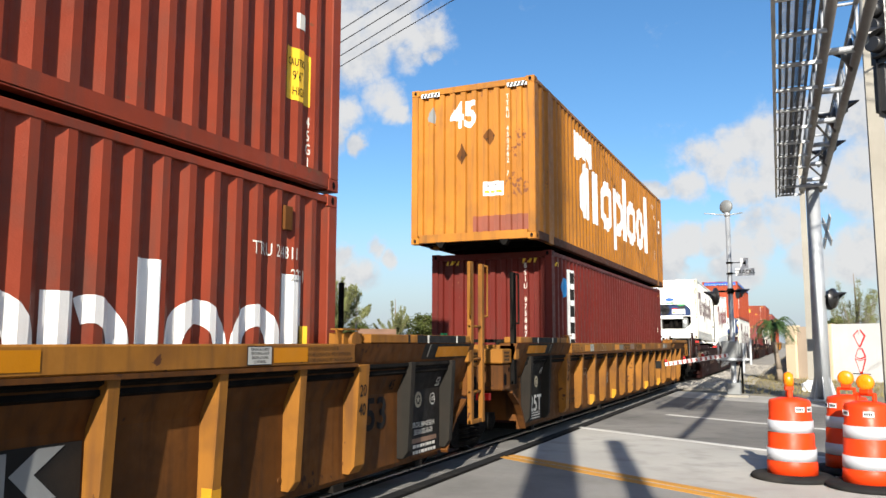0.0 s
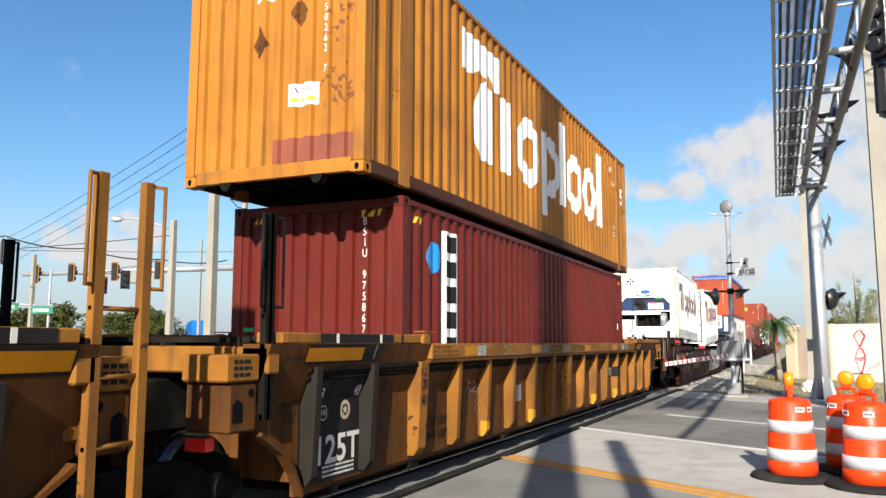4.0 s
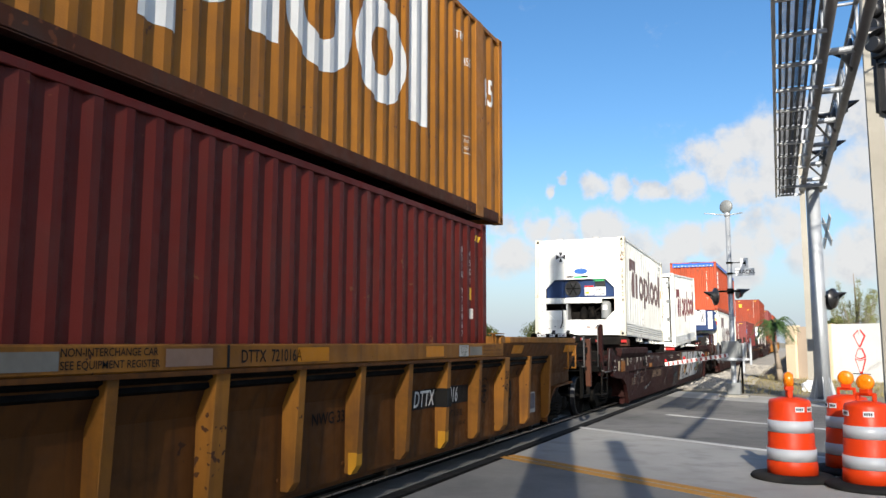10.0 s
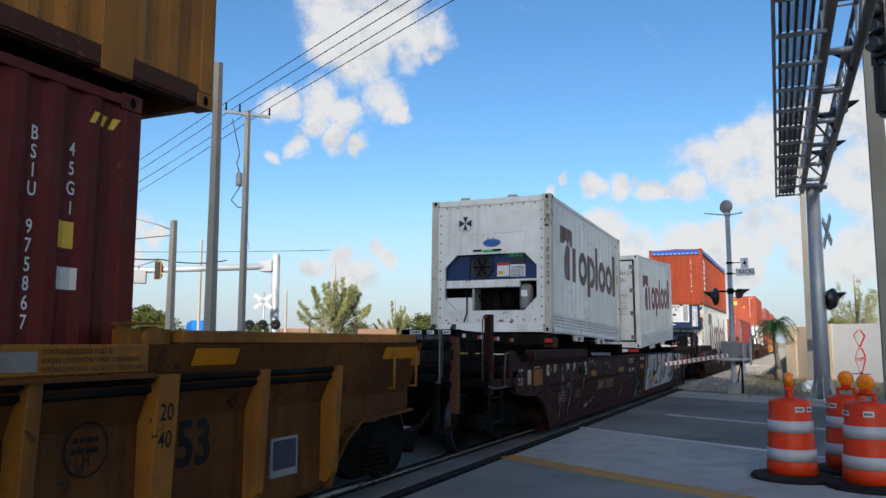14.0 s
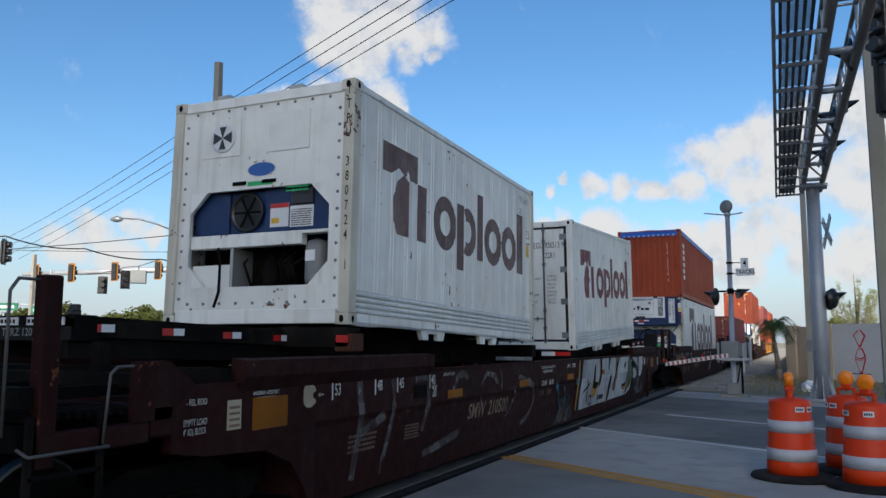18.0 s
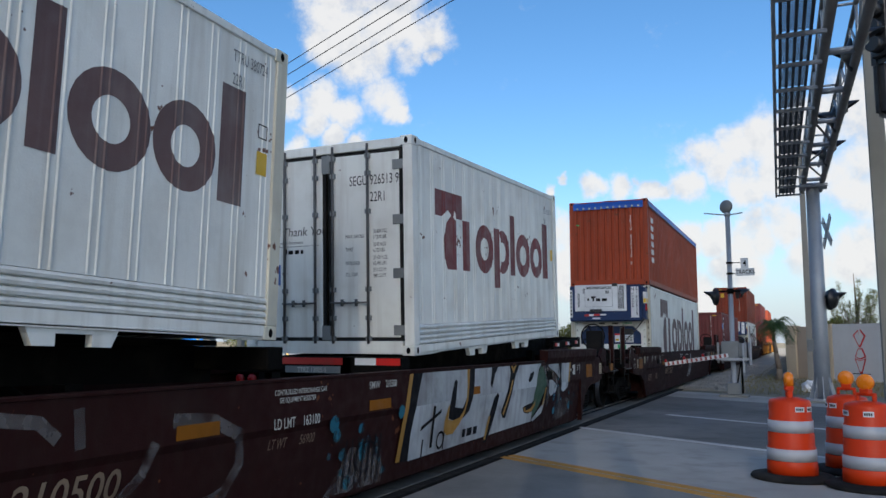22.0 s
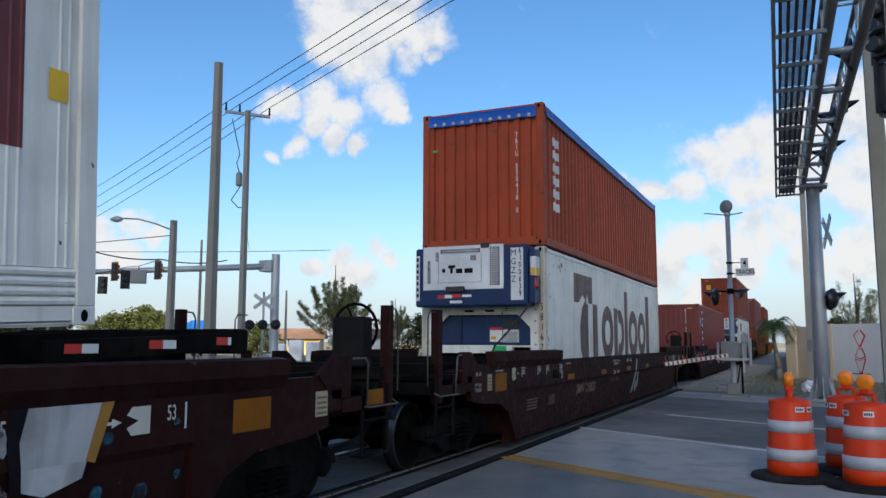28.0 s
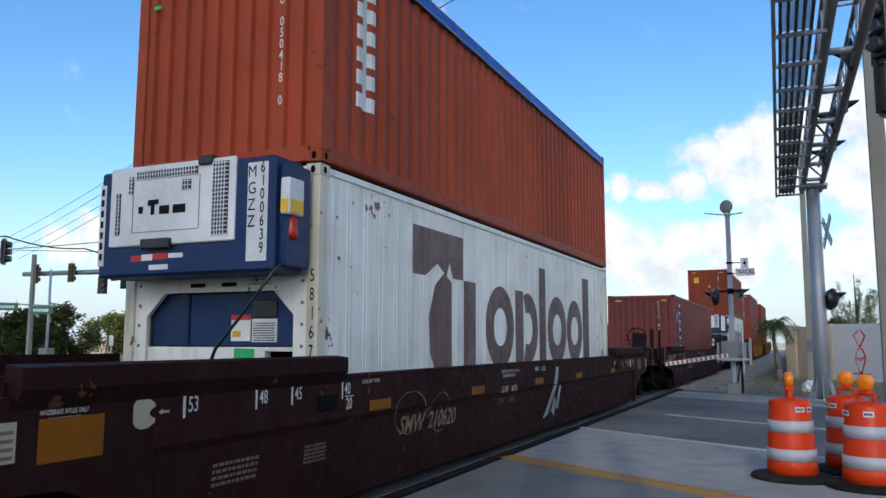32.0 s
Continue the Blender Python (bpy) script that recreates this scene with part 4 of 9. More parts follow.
def wire(points, r, name="overhead_cable", label="thin dark overhead cable", sag=0.6):
    run = []
    bm = bmesh.new()
    for p, q in zip(points, points[1:]):
        p, q = Vector(p), Vector(q)
        run += [p.lerp(q, k / 12) - Vector((0, 0, sag * 4 * (k / 12) * (1 - k / 12))) for k in range(0 if not run else 1, 13)]
    pipe(bm, run, r, 5)
    return tagged(part(name, bm, CABLE), label, "cable", "overhead cables")


tall = pole("utility_pole", -19.2, 22.3, 11.5, 0.23, 0.15, CONCRETE_POLE, "tall grey concrete utility pole", True, (0.75, -0.9))
px, py, ph = -21.25, 26.6, 11.5
trans = pole("utility_pole", px, py, ph, 0.17, 0.12, CONCRETE_POLE, "pale concrete utility pole with cross-arm and small transformer", True)
ca = Vector((0.80, 0.60, 0))
part("cross_arm", boxes((-0.95, 0.95, -0.05, 0.05, ph - 0.22, ph - 0.10), m=pose(0, 0, 0, 0, 0, 50)), GALV, trans)
for k in (-0.92, -0.35, 0.92):
    bm = bmesh.new()
    p = Matrix.Rotation(radians(50), 4, "Z") @ Vector((k, 0, ph - 0.10))
    lathe(bm, [(0.05, 0), (0.05, 0.08), (0.03, 0.10), (0.05, 0.18), (0.03, 0.2), (0.045, 0.28), (0.02, 0.34)], 10, pose(*p))
    part("insulator", bm, SOOT, trans)
bm = bmesh.new()
lathe(bm, [(0.02, 0), (0.13, 0.02), (0.14, 0.1), (0.14, 0.5), (0.10, 0.58), (0.04, 0.62)], 14, pose(-0.28, -0.1, 8.2))
part("transformer", bm, GREY_BOX, trans)
bm = bmesh.new()
pipe(bm, [(-0.5, -0.4, ph - 0.4), (-0.35, -0.25, 10.2), (-0.28, -0.1, 9.6), (-0.35, -0.2, 9.2), (-0.28, -0.1, 8.8)], 0.02, 6)
part("drop_wire", bm, CABLE, trans)
bm = bmesh.new()
pipe(bm, [(-0.2, -0.1, 8.2), (-0.5, -0.3, 7.6), (-0.3, -0.1, 7.3), (0, 0, 7.3)], 0.02, 6)
part("drop_wire", bm, CABLE, trans)
heads = [Matrix.Translation((px, py, 0)) @ Matrix.Rotation(radians(50), 4, "Z") @ Vector((k, 0, ph + 0.2)) for k in (-0.92, -0.35, 0.4, 0.92)]
for i, p in enumerate(heads):
    far_end = p + (Vector((-10.1 + i * 0.66, 19.0 + i * 0.20, 11.40)) - p) * 2.4
    wire([far_end, p], 0.016, sag=0.0)
    wire([p, (-64.4 + i * 0.3, 47.1 + i * 0.4, 10.4 - i * 0.5)], 0.016, sag=0.35)
wire([(px, py, 7.3), (-31.5, 40.0, 7.4)], 0.014, sag=0.3)

lampp = pole("street_lamp", -24.75, 26.2, 6.9, 0.20, 0.15, CONCRETE_POLE, "concrete street-lamp pole with a curved arm", True)
bm = bmesh.new()
pipe(bm, [(0, 0, 6.45), (-0.7, -0.35, 6.75), (-1.4, -0.65, 6.95), (-2.0, -0.95, 6.98)], 0.035, 8)
part("lamp_arm", bm, GALV, lampp)
bm = bmesh.new()
lathe(bm, [(0.02, -0.28), (0.09, -0.2), (0.14, 0.0), (0.10, 0.2), (0.03, 0.28)], 14, Matrix.Translation((-2.25, -1.06, 6.94)) @ pose(0, 0, 0, 90, 0, 115))
part("lamp_head", bm, ALU, lampp)


def traffic_head(name, x, y, z, turn, label="black three-lamp traffic signal", tall=1.05, parent=None):
    m = pose(x, y, z, 0, 0, turn)
    root = thing(name, m, label, "traffic signal", "traffic signals")
    part("housing", boxes((-0.17, 0.17, -0.10, 0.14, -tall / 2, tall / 2), bevel=0.02), BLACK, root)
    part("backplate", boxes((-0.26, 0.26, 0.02, 0.03, -tall / 2 - 0.1, tall / 2 + 0.1)), AMBER_RIB if parent == "y" else BLACK, root)
    for k in (-1, 0, 1):
        bm = bmesh.new()
        lathe(bm, [(0.13, 0.0), (0.15, 0.0), (0.15, 0.2), (0.13, 0.2)], 14, pose(0, -0.10, k * 0.34, 90))
        part("visor", bm, BLACK, root)
        bm = bmesh.new()
        lathe(bm, [(0.12, 0), (0.06, 0.02), (0.01, 0.025)], 14, pose(0, -0.102, k * 0.34, 90))
        part("lens", bm, DARK_HOLE, root)
    part("hanger", tubes(((0, 0, tall / 2), (0, 0, tall / 2 + 0.25), 0.02), n=6), GALV, root)
    return root


sig = thing("signal_mast_arm", pose(-31.6, 42.9, -0.05), "galvanised traffic-signal pole with a long mast arm", "signal pole")
bm = bmesh.new()
lathe(bm, [(0.34, 0), (0.30, 0.3), (0.27, 7.3), (0.26, 7.4)], 18)
part("pole", bm, GALV, sig)
part("arm", tubes(((0, 0, 6.62), (-14.9, -7.1, 6.02), 0.22, 0.15), n=12), GALV, sig)
part("arm_box", boxes((-1.0, 0.0, -0.5, 0.4, 6.25, 7.0), bevel=0.04), GALV, sig)
for t, kind in ((0.93, 1), (0.79, 1), (0.62, 1), (0.45, 1)):
    x, y, z = -31.6 - 14.9 * t, 42.9 - 7.1 * t, 6.6 - 0.6 * t - 0.08
    traffic_head("traffic_signal", x, y - 0.4, z, 190, "black traffic signal with yellow-edged backplate on the mast arm", parent="y")
traffic_head("traffic_signal", -35.82, 32.59, 4.75, 40, "dark traffic signal hanging by the arm", 0.78)
traffic_head("traffic_signal", -35.0, 33.44, 5.1, 60, "dark traffic signal hanging beside a grey box", 0.86)
wire([(-36.4, 32.0, 5.36), (-35.82, 32.59, 5.44), (-35.0, 33.44, 5.81), (-34.31, 33.73, 5.87), (-31.65, 32.62, 6.05)], 0.02, sag=0.0)
camera_case = thing("controller_box", pose(-34.31, 33.73, 5.26, 0, 0, 40), "grey box hung from the span wire", "control box")
part("case", boxes((-0.42, 0.42, -0.25, 0.25, -0.38, 0.38), bevel=0.03), GREY_BOX, camera_case)
part("hanger", tubes(((0, 0, 0.38), (0, 0, 0.62), 0.03), n=8), BLACK, camera_case)
wire([(-42.2, 28.7, 7.85), (-34.78, 25.69, 6.635), (-32.91, 28.7, 6.27), (-31.65, 32.62, 6.05), (-31.6, 38.0, 6.5)], 0.035, sag=0.2)
traffic_head("traffic_signal", -34.78, 25.69, 5.87, 120, "black traffic signal hung from a span wire")
wire([(-70, 30, 9.0), (-30.0, 47.0, 8.0)], 0.02, sag=0.5)
wire([(-70, 31, 8.0), (-24.75, 26.2, 6.2)], 0.02, sag=0.5)

xb = thing("crossbuck_signal", pose(-31.2, 41.2, -0.05), "crossbuck signal seen from behind with three lamps", "crossing signal")
part("post", tubes(((0, 0, 0), (0, 0, 4.8), 0.07)), GALV, xb)
for a in (38, -38):
    part("blade", boxes((-0.7, 0.7, -0.02, 0.02, -0.12, 0.12), m=pose(0.0, -0.08, 4.2, 0, a, 35)), GALV, xb)
part("lamp_bar", tubes(((-0.9, -0.2, 2.75), (0.9, 0.2, 2.75), 0.03)), SOOT, xb)
for x in (-0.85, 0.0, 0.85):
    hooded_lamp(xb, x, x * 0.25 - 0.05, 2.72, 30, board=0.32)

for x, y, hh in ((-47.42, 66.29, 6.8), (-40.94, 69.17, 7.2), (-48.12, 54.43, 10.6), (-25.5, 88.0, 6.0)):
    pole("utility_pole", x, y, hh, 0.15, 0.10, CONCRETE_POLE, "distant pale concrete pole", True)
pole("utility_pole", 1.70, 19.0, 11.5, 0.28, 0.17, CONCRETE_POLE, "square concrete utility pole beside the crossing", True, (-0.12, 0.0))
pole("utility_pole", 0.22, 33.0, 9.4, 0.17, 0.13, CONCRETE_POLE, "slim concrete pole behind the signal mast", True)
cb = thing("crossbuck_sign", pose(0.80, 26.4, 0.0), "crossbuck sign seen edge-on on a bracket", "crossing sign")
part("bracket", tubes(((-0.42, -0.3, 5.2), (0.0, 0, 5.2), 0.015), ((-0.42, -0.3, 4.75), (0.0, 0, 4.75), 0.015), ((-0.42, -0.3, 0.0), (-0.42, -0.3, 5.3), 0.03)), GALV, cb)
for a in (42, -42):
    part("blade", boxes((-0.015, 0.015, -0.62, 0.62, -0.11, 0.11), m=pose(0.0, 0, 4.97, a, 0, 12)), ALU, cb)
hang = traffic_head("traffic_signal", 1.62, 16.6, 7.55, -40, "black traffic signal hung from a span wire over the road", 1.1)
traffic_head("traffic_signal", 1.66, 16.9, 6.45, 60, "grey-backed traffic signal hung below another", 0.95)
wire([(-3.0, 12.0, 9.4), (1.65, 16.64, 8.36), (9.0, 24.0, 9.5)], 0.02, sag=0.0)
wire([(1.62, 19.0, 9.0), (0.9, 26.0, 8.0)], 0.012, sag=0.1)

# poles behind the onlooker, whose shadows cross the road
pole("utility_pole", 0.65, -3.0, 16.5, 0.40, 0.20, CONCRETE_POLE, "stout concrete pole at the roadside")
pole("sign_pole", 1.15, -1.25, 7.75, 0.145, 0.145, GALV, "galvanised steel pole at the roadside")

post = pole("sign_pole", -42.5, 33.4, 6.9, 0.17, 0.14, CONCRETE_POLE, "concrete pole carrying two street-name signs", True)
part("sign_arm", tubes(((-2.6, -1.2, 4.0), (1.3, 0.6, 3.75), 0.05), n=8), GALV, post)
for x, y, z, w, dx in ((-42.5, 33.4, 3.3, 1.3, 0.75), (-42.5, 33.4, 3.5, 1.6, -1.5)):
    s = thing("street_sign", pose(x + dx * 0.91, y + dx * 0.42 - 0.1, -0.05, 0, 0, 25), "green street-name sign hung from an arm", "street sign", "street signs")
    part("blade", boxes((-w / 2, w / 2, -0.02, 0.02, z, z + 0.45), bevel=0.01), SIGN_GREEN, s)
    part("hanger", boxes((-w / 2 + 0.1, -w / 2 + 0.14, -0.01, 0.01, z + 0.45, z + 0.6), (w / 2 - 0.14, w / 2 - 0.1, -0.01, 0.01, z + 0.45, z + 0.6)), GALV, s)
    part("name_bars", boxes(*[(-w / 2 + 0.12 + i * 0.16, -w / 2 + 0.24 + i * 0.16, -0.028, -0.024, z + 0.13, z + 0.30) for i in range(int((w - 0.2) / 0.16))]), SIGN_WHITE, s)
slim = pole("sign_pole", -41.6, 33.9, 6.0, 0.09, 0.07, GALV, "slim galvanised pole by the street signs")
part("control_cabinet", boxes((-0.35, 0.35, -0.3, 0.3, 0, 1.25), bevel=0.03), GREY_BOX, slim)


def truck_tractor():
    """A blue lorry waiting beyond the crossing."""
    root = thing("lorry", pose(-62.6, 70.8, -0.05, 0, 0, -35), "bright blue lorry tractor waiting in the road", "lorry")
    bm = bmesh.new()
    prism(bm, [(-3.1, 1.0), (-3.15, 1.9), (-1.6, 2.15), (-1.1, 2.95), (-0.4, 3.75), (1.6, 4.0), (1.9, 3.9), (1.9, 1.0)], -1.2, 1.2, "y")
    bmesh.ops.bevel(bm, geom=bm.edges[:], offset=0.08, segments=2, affect="EDGES")
    cab = part("cab", bm, TRUCK_BLUE, root)
    bm = bmesh.new()
    prism(bm, [(-1.62, 2.12), (-1.12, 2.92), (-1.06, 2.88), (-1.54, 2.08)], -1.05, 1.05, "y")
    part("windscreen", bm, GLASS_DARK, cab)
    for s in (-1, 1):
        part("side_window", boxes((-1.0, 0.0, s * 1.21 - 0.01, s * 1.21 + 0.01, 2.15, 2.85)), GLASS_DARK, cab)
        part("mirror", boxes((-1.5, -1.3, s * 1.45 - 0.12, s * 1.45 + 0.12, 2.1, 2.8), bevel=0.03), BLACK, cab)
        for x in (-2.3, 2.3, 3.5):
            bm = bmesh.new()
            lathe(bm, [(0.25, -0.15), (0.5, -0.16), (0.53, -0.1), (0.53, 0.1), (0.5, 0.16), (0.25, 0.15)], 20, pose(x, s * 1.0, 0.55, 90))
            part("wheel", bm, RUBBER, root)
    part("frame_rails", boxes((-3.0, 4.2, -0.5, -0.35, 0.7, 1.0), (-3.0, 4.2, 0.35, 0.5, 0.7, 1.0)), SOOT, root)
    part("bumper", boxes((-3.35, -3.1, -1.2, 1.2, 0.4, 0.85), bevel=0.05), GREY_BOX, root)


truck_tractor()
rng = random.Random(31)
for i in range(9):
    bm = bmesh.new()
    bmesh.ops.create_icosphere(bm, subdivisions=2, radius=1.0)
    r = rng.uniform(0.35, 0.8)
    for v in bm.verts:
        v.co = Vector((v.co.x * r * 1.5, v.co.y * r, max(-0.05, v.co.z) * r * 0.9)) * (1 + 0.3 * noise.noise(v.co * 2.1 + Vector((i * 3.0, 0, 0))))
    ob = tagged(part("rubble_heap", bm, BALLAST), "pale rubble heap at the roadside", "rubble", "rubble heaps")
    ob.matrix_basis = pose(-42.4 + i * 0.62 + rng.uniform(-0.2, 0.2), 36.2 + i * 0.28, 0.05)
for i in range(5):
    s = thing("pallet_load", pose(-38.0 + i * 0.62, 52.3 + i * 0.30 + (i % 2) * 1.2, -0.05, 0, 0, 25), "white wrapped pallet load in a yard", "pallet load", "pallet loads")
    part("pallet", boxes((-0.6, 0.6, -0.5, 0.5, 0.0, 0.14)), WOOD_POLE, s)
    part("wrapped_load", boxes((-0.55, 0.55, -0.45, 0.45, 0.14, 1.5 + 0.15 * (i % 3)), bevel=0.08), SIGN_WHITE, s)


# ---- far houses ----
def house(x, y, w, d, h, turn, wall_paint, label):
    root = thing("house", pose(x, y, -0.05, 0, 0, turn), label, "house", "houses")
    part("wall", boxes((-w / 2, w / 2, -d / 2, d / 2, 0, h)), wall_paint, root)
    bm = bmesh.new()
    prism(bm, [(-d / 2 - 0.5, h), (d / 2 + 0.5, h), (0, h + d * 0.26)], -w / 2 - 0.5, w / 2 + 0.5, "x")
    part("roof", bm, ROOF_TILE, root)
    for i in range(int(w / 3)):
        u = -w / 2 + 1.5 + i * 3
        win = part("window", boxes((u - 0.6, u + 0.6, -d / 2 - 0.05, -d / 2 + 0.02, 1.0, 2.2)), SIGN_WHITE, root)
        part("pane", boxes((u - 0.5, u + 0.5, -d / 2 - 0.06, -d / 2 - 0.052, 1.1, 2.1)), GLASS_DARK, win)


house(-57.5, 84, 5, 5, 2.0, 28, HOUSE_YELLOW, "low yellow house with a terracotta roof, far off")
small = thing("small_sign", pose(-31.89, 29.75, -0.05, 0, 0, 40), "small white sign on a thin post", "sign")
part("post", tubes(((0, 0, 0), (0, 0, 1.9), 0.03)), GALV, small)
part("plate", boxes((-0.10, 0.10, -0.05, -0.035, 1.45, 1.95), bevel=0.004), SIGN_WHITE, small)
house(-36.85, 66.17, 2.6, 3.0, 2.1, 30, WALL_WHITE, "small white shed beyond the road")
# ---- the train ----
MOVING = []


def train_thing(name, y, z, label, category, group="", tilt=0.0):
    ob = thing(name, pose(TRACK_X, y, z, tilt), label, category, group)
    MOVING.append((ob, y, z, tilt))
    return ob


def corrugation(lo, hi, pitch=0.278, slope=0.235, deep=0.037):
    """Break points (u, depth) of a trapezoid wave between two places; slope: the share of the pitch that each flank takes."""
    n = max(1, round((hi - lo) / pitch))
    p = (hi - lo) / n
    flat = 0.5 - slope
    out = []
    for i in range(n):
        a = lo + i * p
        out += [(a, 0.0), (a + flat * p, 0.0), (a + (flat + slope) * p, deep), (a + (2 * flat + slope) * p, deep)]
    return out + [(hi, 0.0)]


def depth_at(points, u):
    for (a, d), (b, e) in zip(points, points[1:]):
        if a <= u <= b:
            return d + (e - d) * (u - a) / max(b - a, 1e-6)
    return 0.0


def wave_sheet(points, face, z0, z1, way, along):
    """A corrugated steel sheet with thickness. face: its outer plane; way: +1 or -1, to which side it looks; along: 'y' or 'x'."""
    bm = bmesh.new()
    outer, inner = [], []
    for u, d in points:
        for lst, extra in ((outer, 0.0), (inner, 0.004)):
            f = face - way * (d + extra)
            p = (f, u) if along == "y" else (u, f)
            lst.append([bm.verts.new((*p, z)) for z in (z0, z1)])
    for a, b in zip(outer, outer[1:]):
        bm.faces.new((a[0], b[0], b[1], a[1]))
    for a, b in zip(inner, inner[1:]):
        bm.faces.new((b[0], a[0], a[1], b[1]))
    for k in (0, 1):
        for a, b, c, d in zip(outer, outer[1:], inner, inner[1:]):
            bm.faces.new((a[k], b[k], d[k], c[k]))
    bmesh.ops.recalc_face_normals(bm, faces=bm.faces[:])
    return bm


def casting(x, y, z):
    """A corner casting."""
    return boxes((x - 0.081, x + 0.081, y - 0.089, y + 0.089, z, z + 0.118), bevel=0.006)


def slots(x, y, z, xs, ys):
    """The side and the end opening of a corner casting."""
    turns = [6.283 * i / 10 for i in range(10)]
    side, end = bmesh.new(), bmesh.new()
    side.faces.new([side.verts.new((x + xs * 0.083, y + 0.028 * math.cos(a), z + 0.059 + 0.04 * math.sin(a))) for a in turns])
    end.faces.new([end.verts.new((x + 0.028 * math.cos(a), y + ys * 0.091, z + 0.059 + 0.04 * math.sin(a))) for a in turns])
    return side, end


W2 = 1.219


def frame_of(root, length, high, paint, post_paint=None, thick_rail=0.14, rail_paint=None):
    """Posts, rails, castings and roof that all boxes share."""
    post_paint = post_paint or paint
    h = length / 2
    for ys in (-1, 1):
        for xs in (-1, 1):
            x0, x1 = sorted((xs * W2, xs * (W2 - 0.13)))
            y0, y1 = sorted((ys * h, ys * (h - 0.15)))
            part("corner_post", boxes((x0, x1, y0, y1, 0.118, high - 0.118), bevel=0.008), post_paint, root)
            for z in (0.0, high - 0.118):
                cx, cy = xs * (W2 - 0.081), ys * (h - 0.089)
                c = part("corner_casting", casting(cx, cy, z), post_paint, root)
                for hole in slots(cx, cy, z, xs, ys):
                    part("slot", hole, DARK_HOLE, c)
    for xs in (-1, 1):
        x0, x1 = sorted((xs * (W2 - 0.006), xs * (W2 - 0.07)))
        part("top_rail", boxes((x0, x1, -h + 0.178, h - 0.178, high - 0.09, high - 0.02), bevel=0.006), paint, root)
        part("bottom_rail", boxes((x0, x1, -h + 0.178, h - 0.178, 0.02, 0.02 + thick_rail), (x0 - xs * 0.04, x1 - xs * 0.0, -h + 0.178, h - 0.178, 0.012, 0.03)), rail_paint or paint, root)
    for ys in (-1, 1):
        y0, y1 = sorted((ys * (h - 0.012), ys * (h - 0.10)))
        part("end_header", boxes((-W2 + 0.162, W2 - 0.162, y0, y1, high - 0.13, high - 0.015), bevel=0.006), paint, root)
        part("end_sill", boxes((-W2 + 0.162, W2 - 0.162, y0, y1, 0.015, 0.17), bevel=0.006), paint, root)
    part("roof", boxes((-W2 + 0.07, W2 - 0.07, -h + 0.1, h - 0.1, high - 0.05, high - 0.025)), paint, root)
    floor = part("floor", boxes((-W2 + 0.08, W2 - 0.08, -h + 0.15, h - 0.15, 0.14, 0.165)), SOOT, root)
    beam = bpy.data.meshes.new("crossmember")
    bm = boxes((-W2 + 0.08, W2 - 0.08, -0.03, 0.03, 0.03, 0.138))
    bm.to_mesh(beam)
    bm.free()
    for i in range(15):
        mesh_part("crossmember", beam, SOOT, root, at=pose(0, (-h + 0.5) + i * (2 * h - 1.0) / 14, 0))


def steel_box(name, y, z, length, high, paint, label, group="", extra_posts=False, rail_paint=None):
    """A corrugated steel box; returns it with the places for marks on its side and near end."""
    root = train_thing(name, y, z, label, "shipping container", group)
    h = length / 2
    frame_of(root, length, high, paint, rail_paint=rail_paint)
    spans = [(-h + 0.15, h - 0.15)]
    if extra_posts:
        spans = [(-h + 0.15, -6.1), (-5.82, 5.82), (6.1, h - 0.15)]
        for xs in (-1, 1):
            x0, x1 = sorted((xs * (W2 - 0.002), xs * (W2 - 0.09)))
            for ya in (-6.1, 5.82):
                part("support_post", boxes((x0, x1, ya, ya + 0.28, 0.0, high - 0.02), bevel=0.006), paint, root)
    waves = []
    for lo, hi in spans:
        pts = corrugation(lo, hi)
        waves += pts
        for xs in (-1, 1):
            part("side_panel", wave_sheet(pts, xs * (W2 - 0.012), 0.14, high - 0.08, xs, "y"), paint, root)
    ends = corrugation(-W2 + 0.13, W2 - 0.13, 0.22, 0.09, 0.046)
    for ys in (-1, 1):
        part("end_panel", wave_sheet(ends, ys * (h - 0.03), 0.15, high - 0.12, ys, "x"), paint, root)

    def on_side(u, w):
        return Vector((W2 - 0.012 - depth_at(waves, u) + 0.004, u, w))

    def on_end(u, w):
        return Vector((u, -(h - 0.03) + depth_at(ends, u) - 0.004, w))
    return root, on_side, [a for a, d in waves], on_end, [a for a, d in ends]


def logo(u, w, k):
    """The operator's side mark as plain shapes: a flag, a round leaf, bars and rings."""
    shapes = [[[(0.0, 1.02), (0.88, 1.02), (0.88, 0.69), (0.68, 0.69), (0.62, 0.80), (0.56, 0.70), (0.40, 0.78), (0.20, 0.68), (0.0, 0.68)]],
              [[(0.66, 0.0), (0.66, 0.66), (0.52, 0.72), (0.36, 0.62), (0.26, 0.40), (0.28, 0.14), (0.37, 0.0)]],
              [rect(0.89, 1.14, 0.0, 0.69)], ring(1.71, 0.345, 0.355, 0.19), [rect(2.10, 2.33, -0.21, 0.69)], ring(2.47, 0.345, 0.31, 0.17, 1.08, a0=-115, a1=115),
              [rect(2.83, 3.05, 0.0, 0.96)], ring(3.46, 0.345, 0.355, 0.19), ring(4.17, 0.345, 0.335, 0.18, 1.04), [rect(4.545, 4.84, 0.0, 0.98)]]
    return [[[(u + a * k, w + b * k) for a, b in f] for f in s] for s in shapes]


def side_mark(root, u, w, k, paint, place, cuts=()):
    for s in logo(u, w, k):
        mark("mark_shape", s, paint, root, place, cuts)


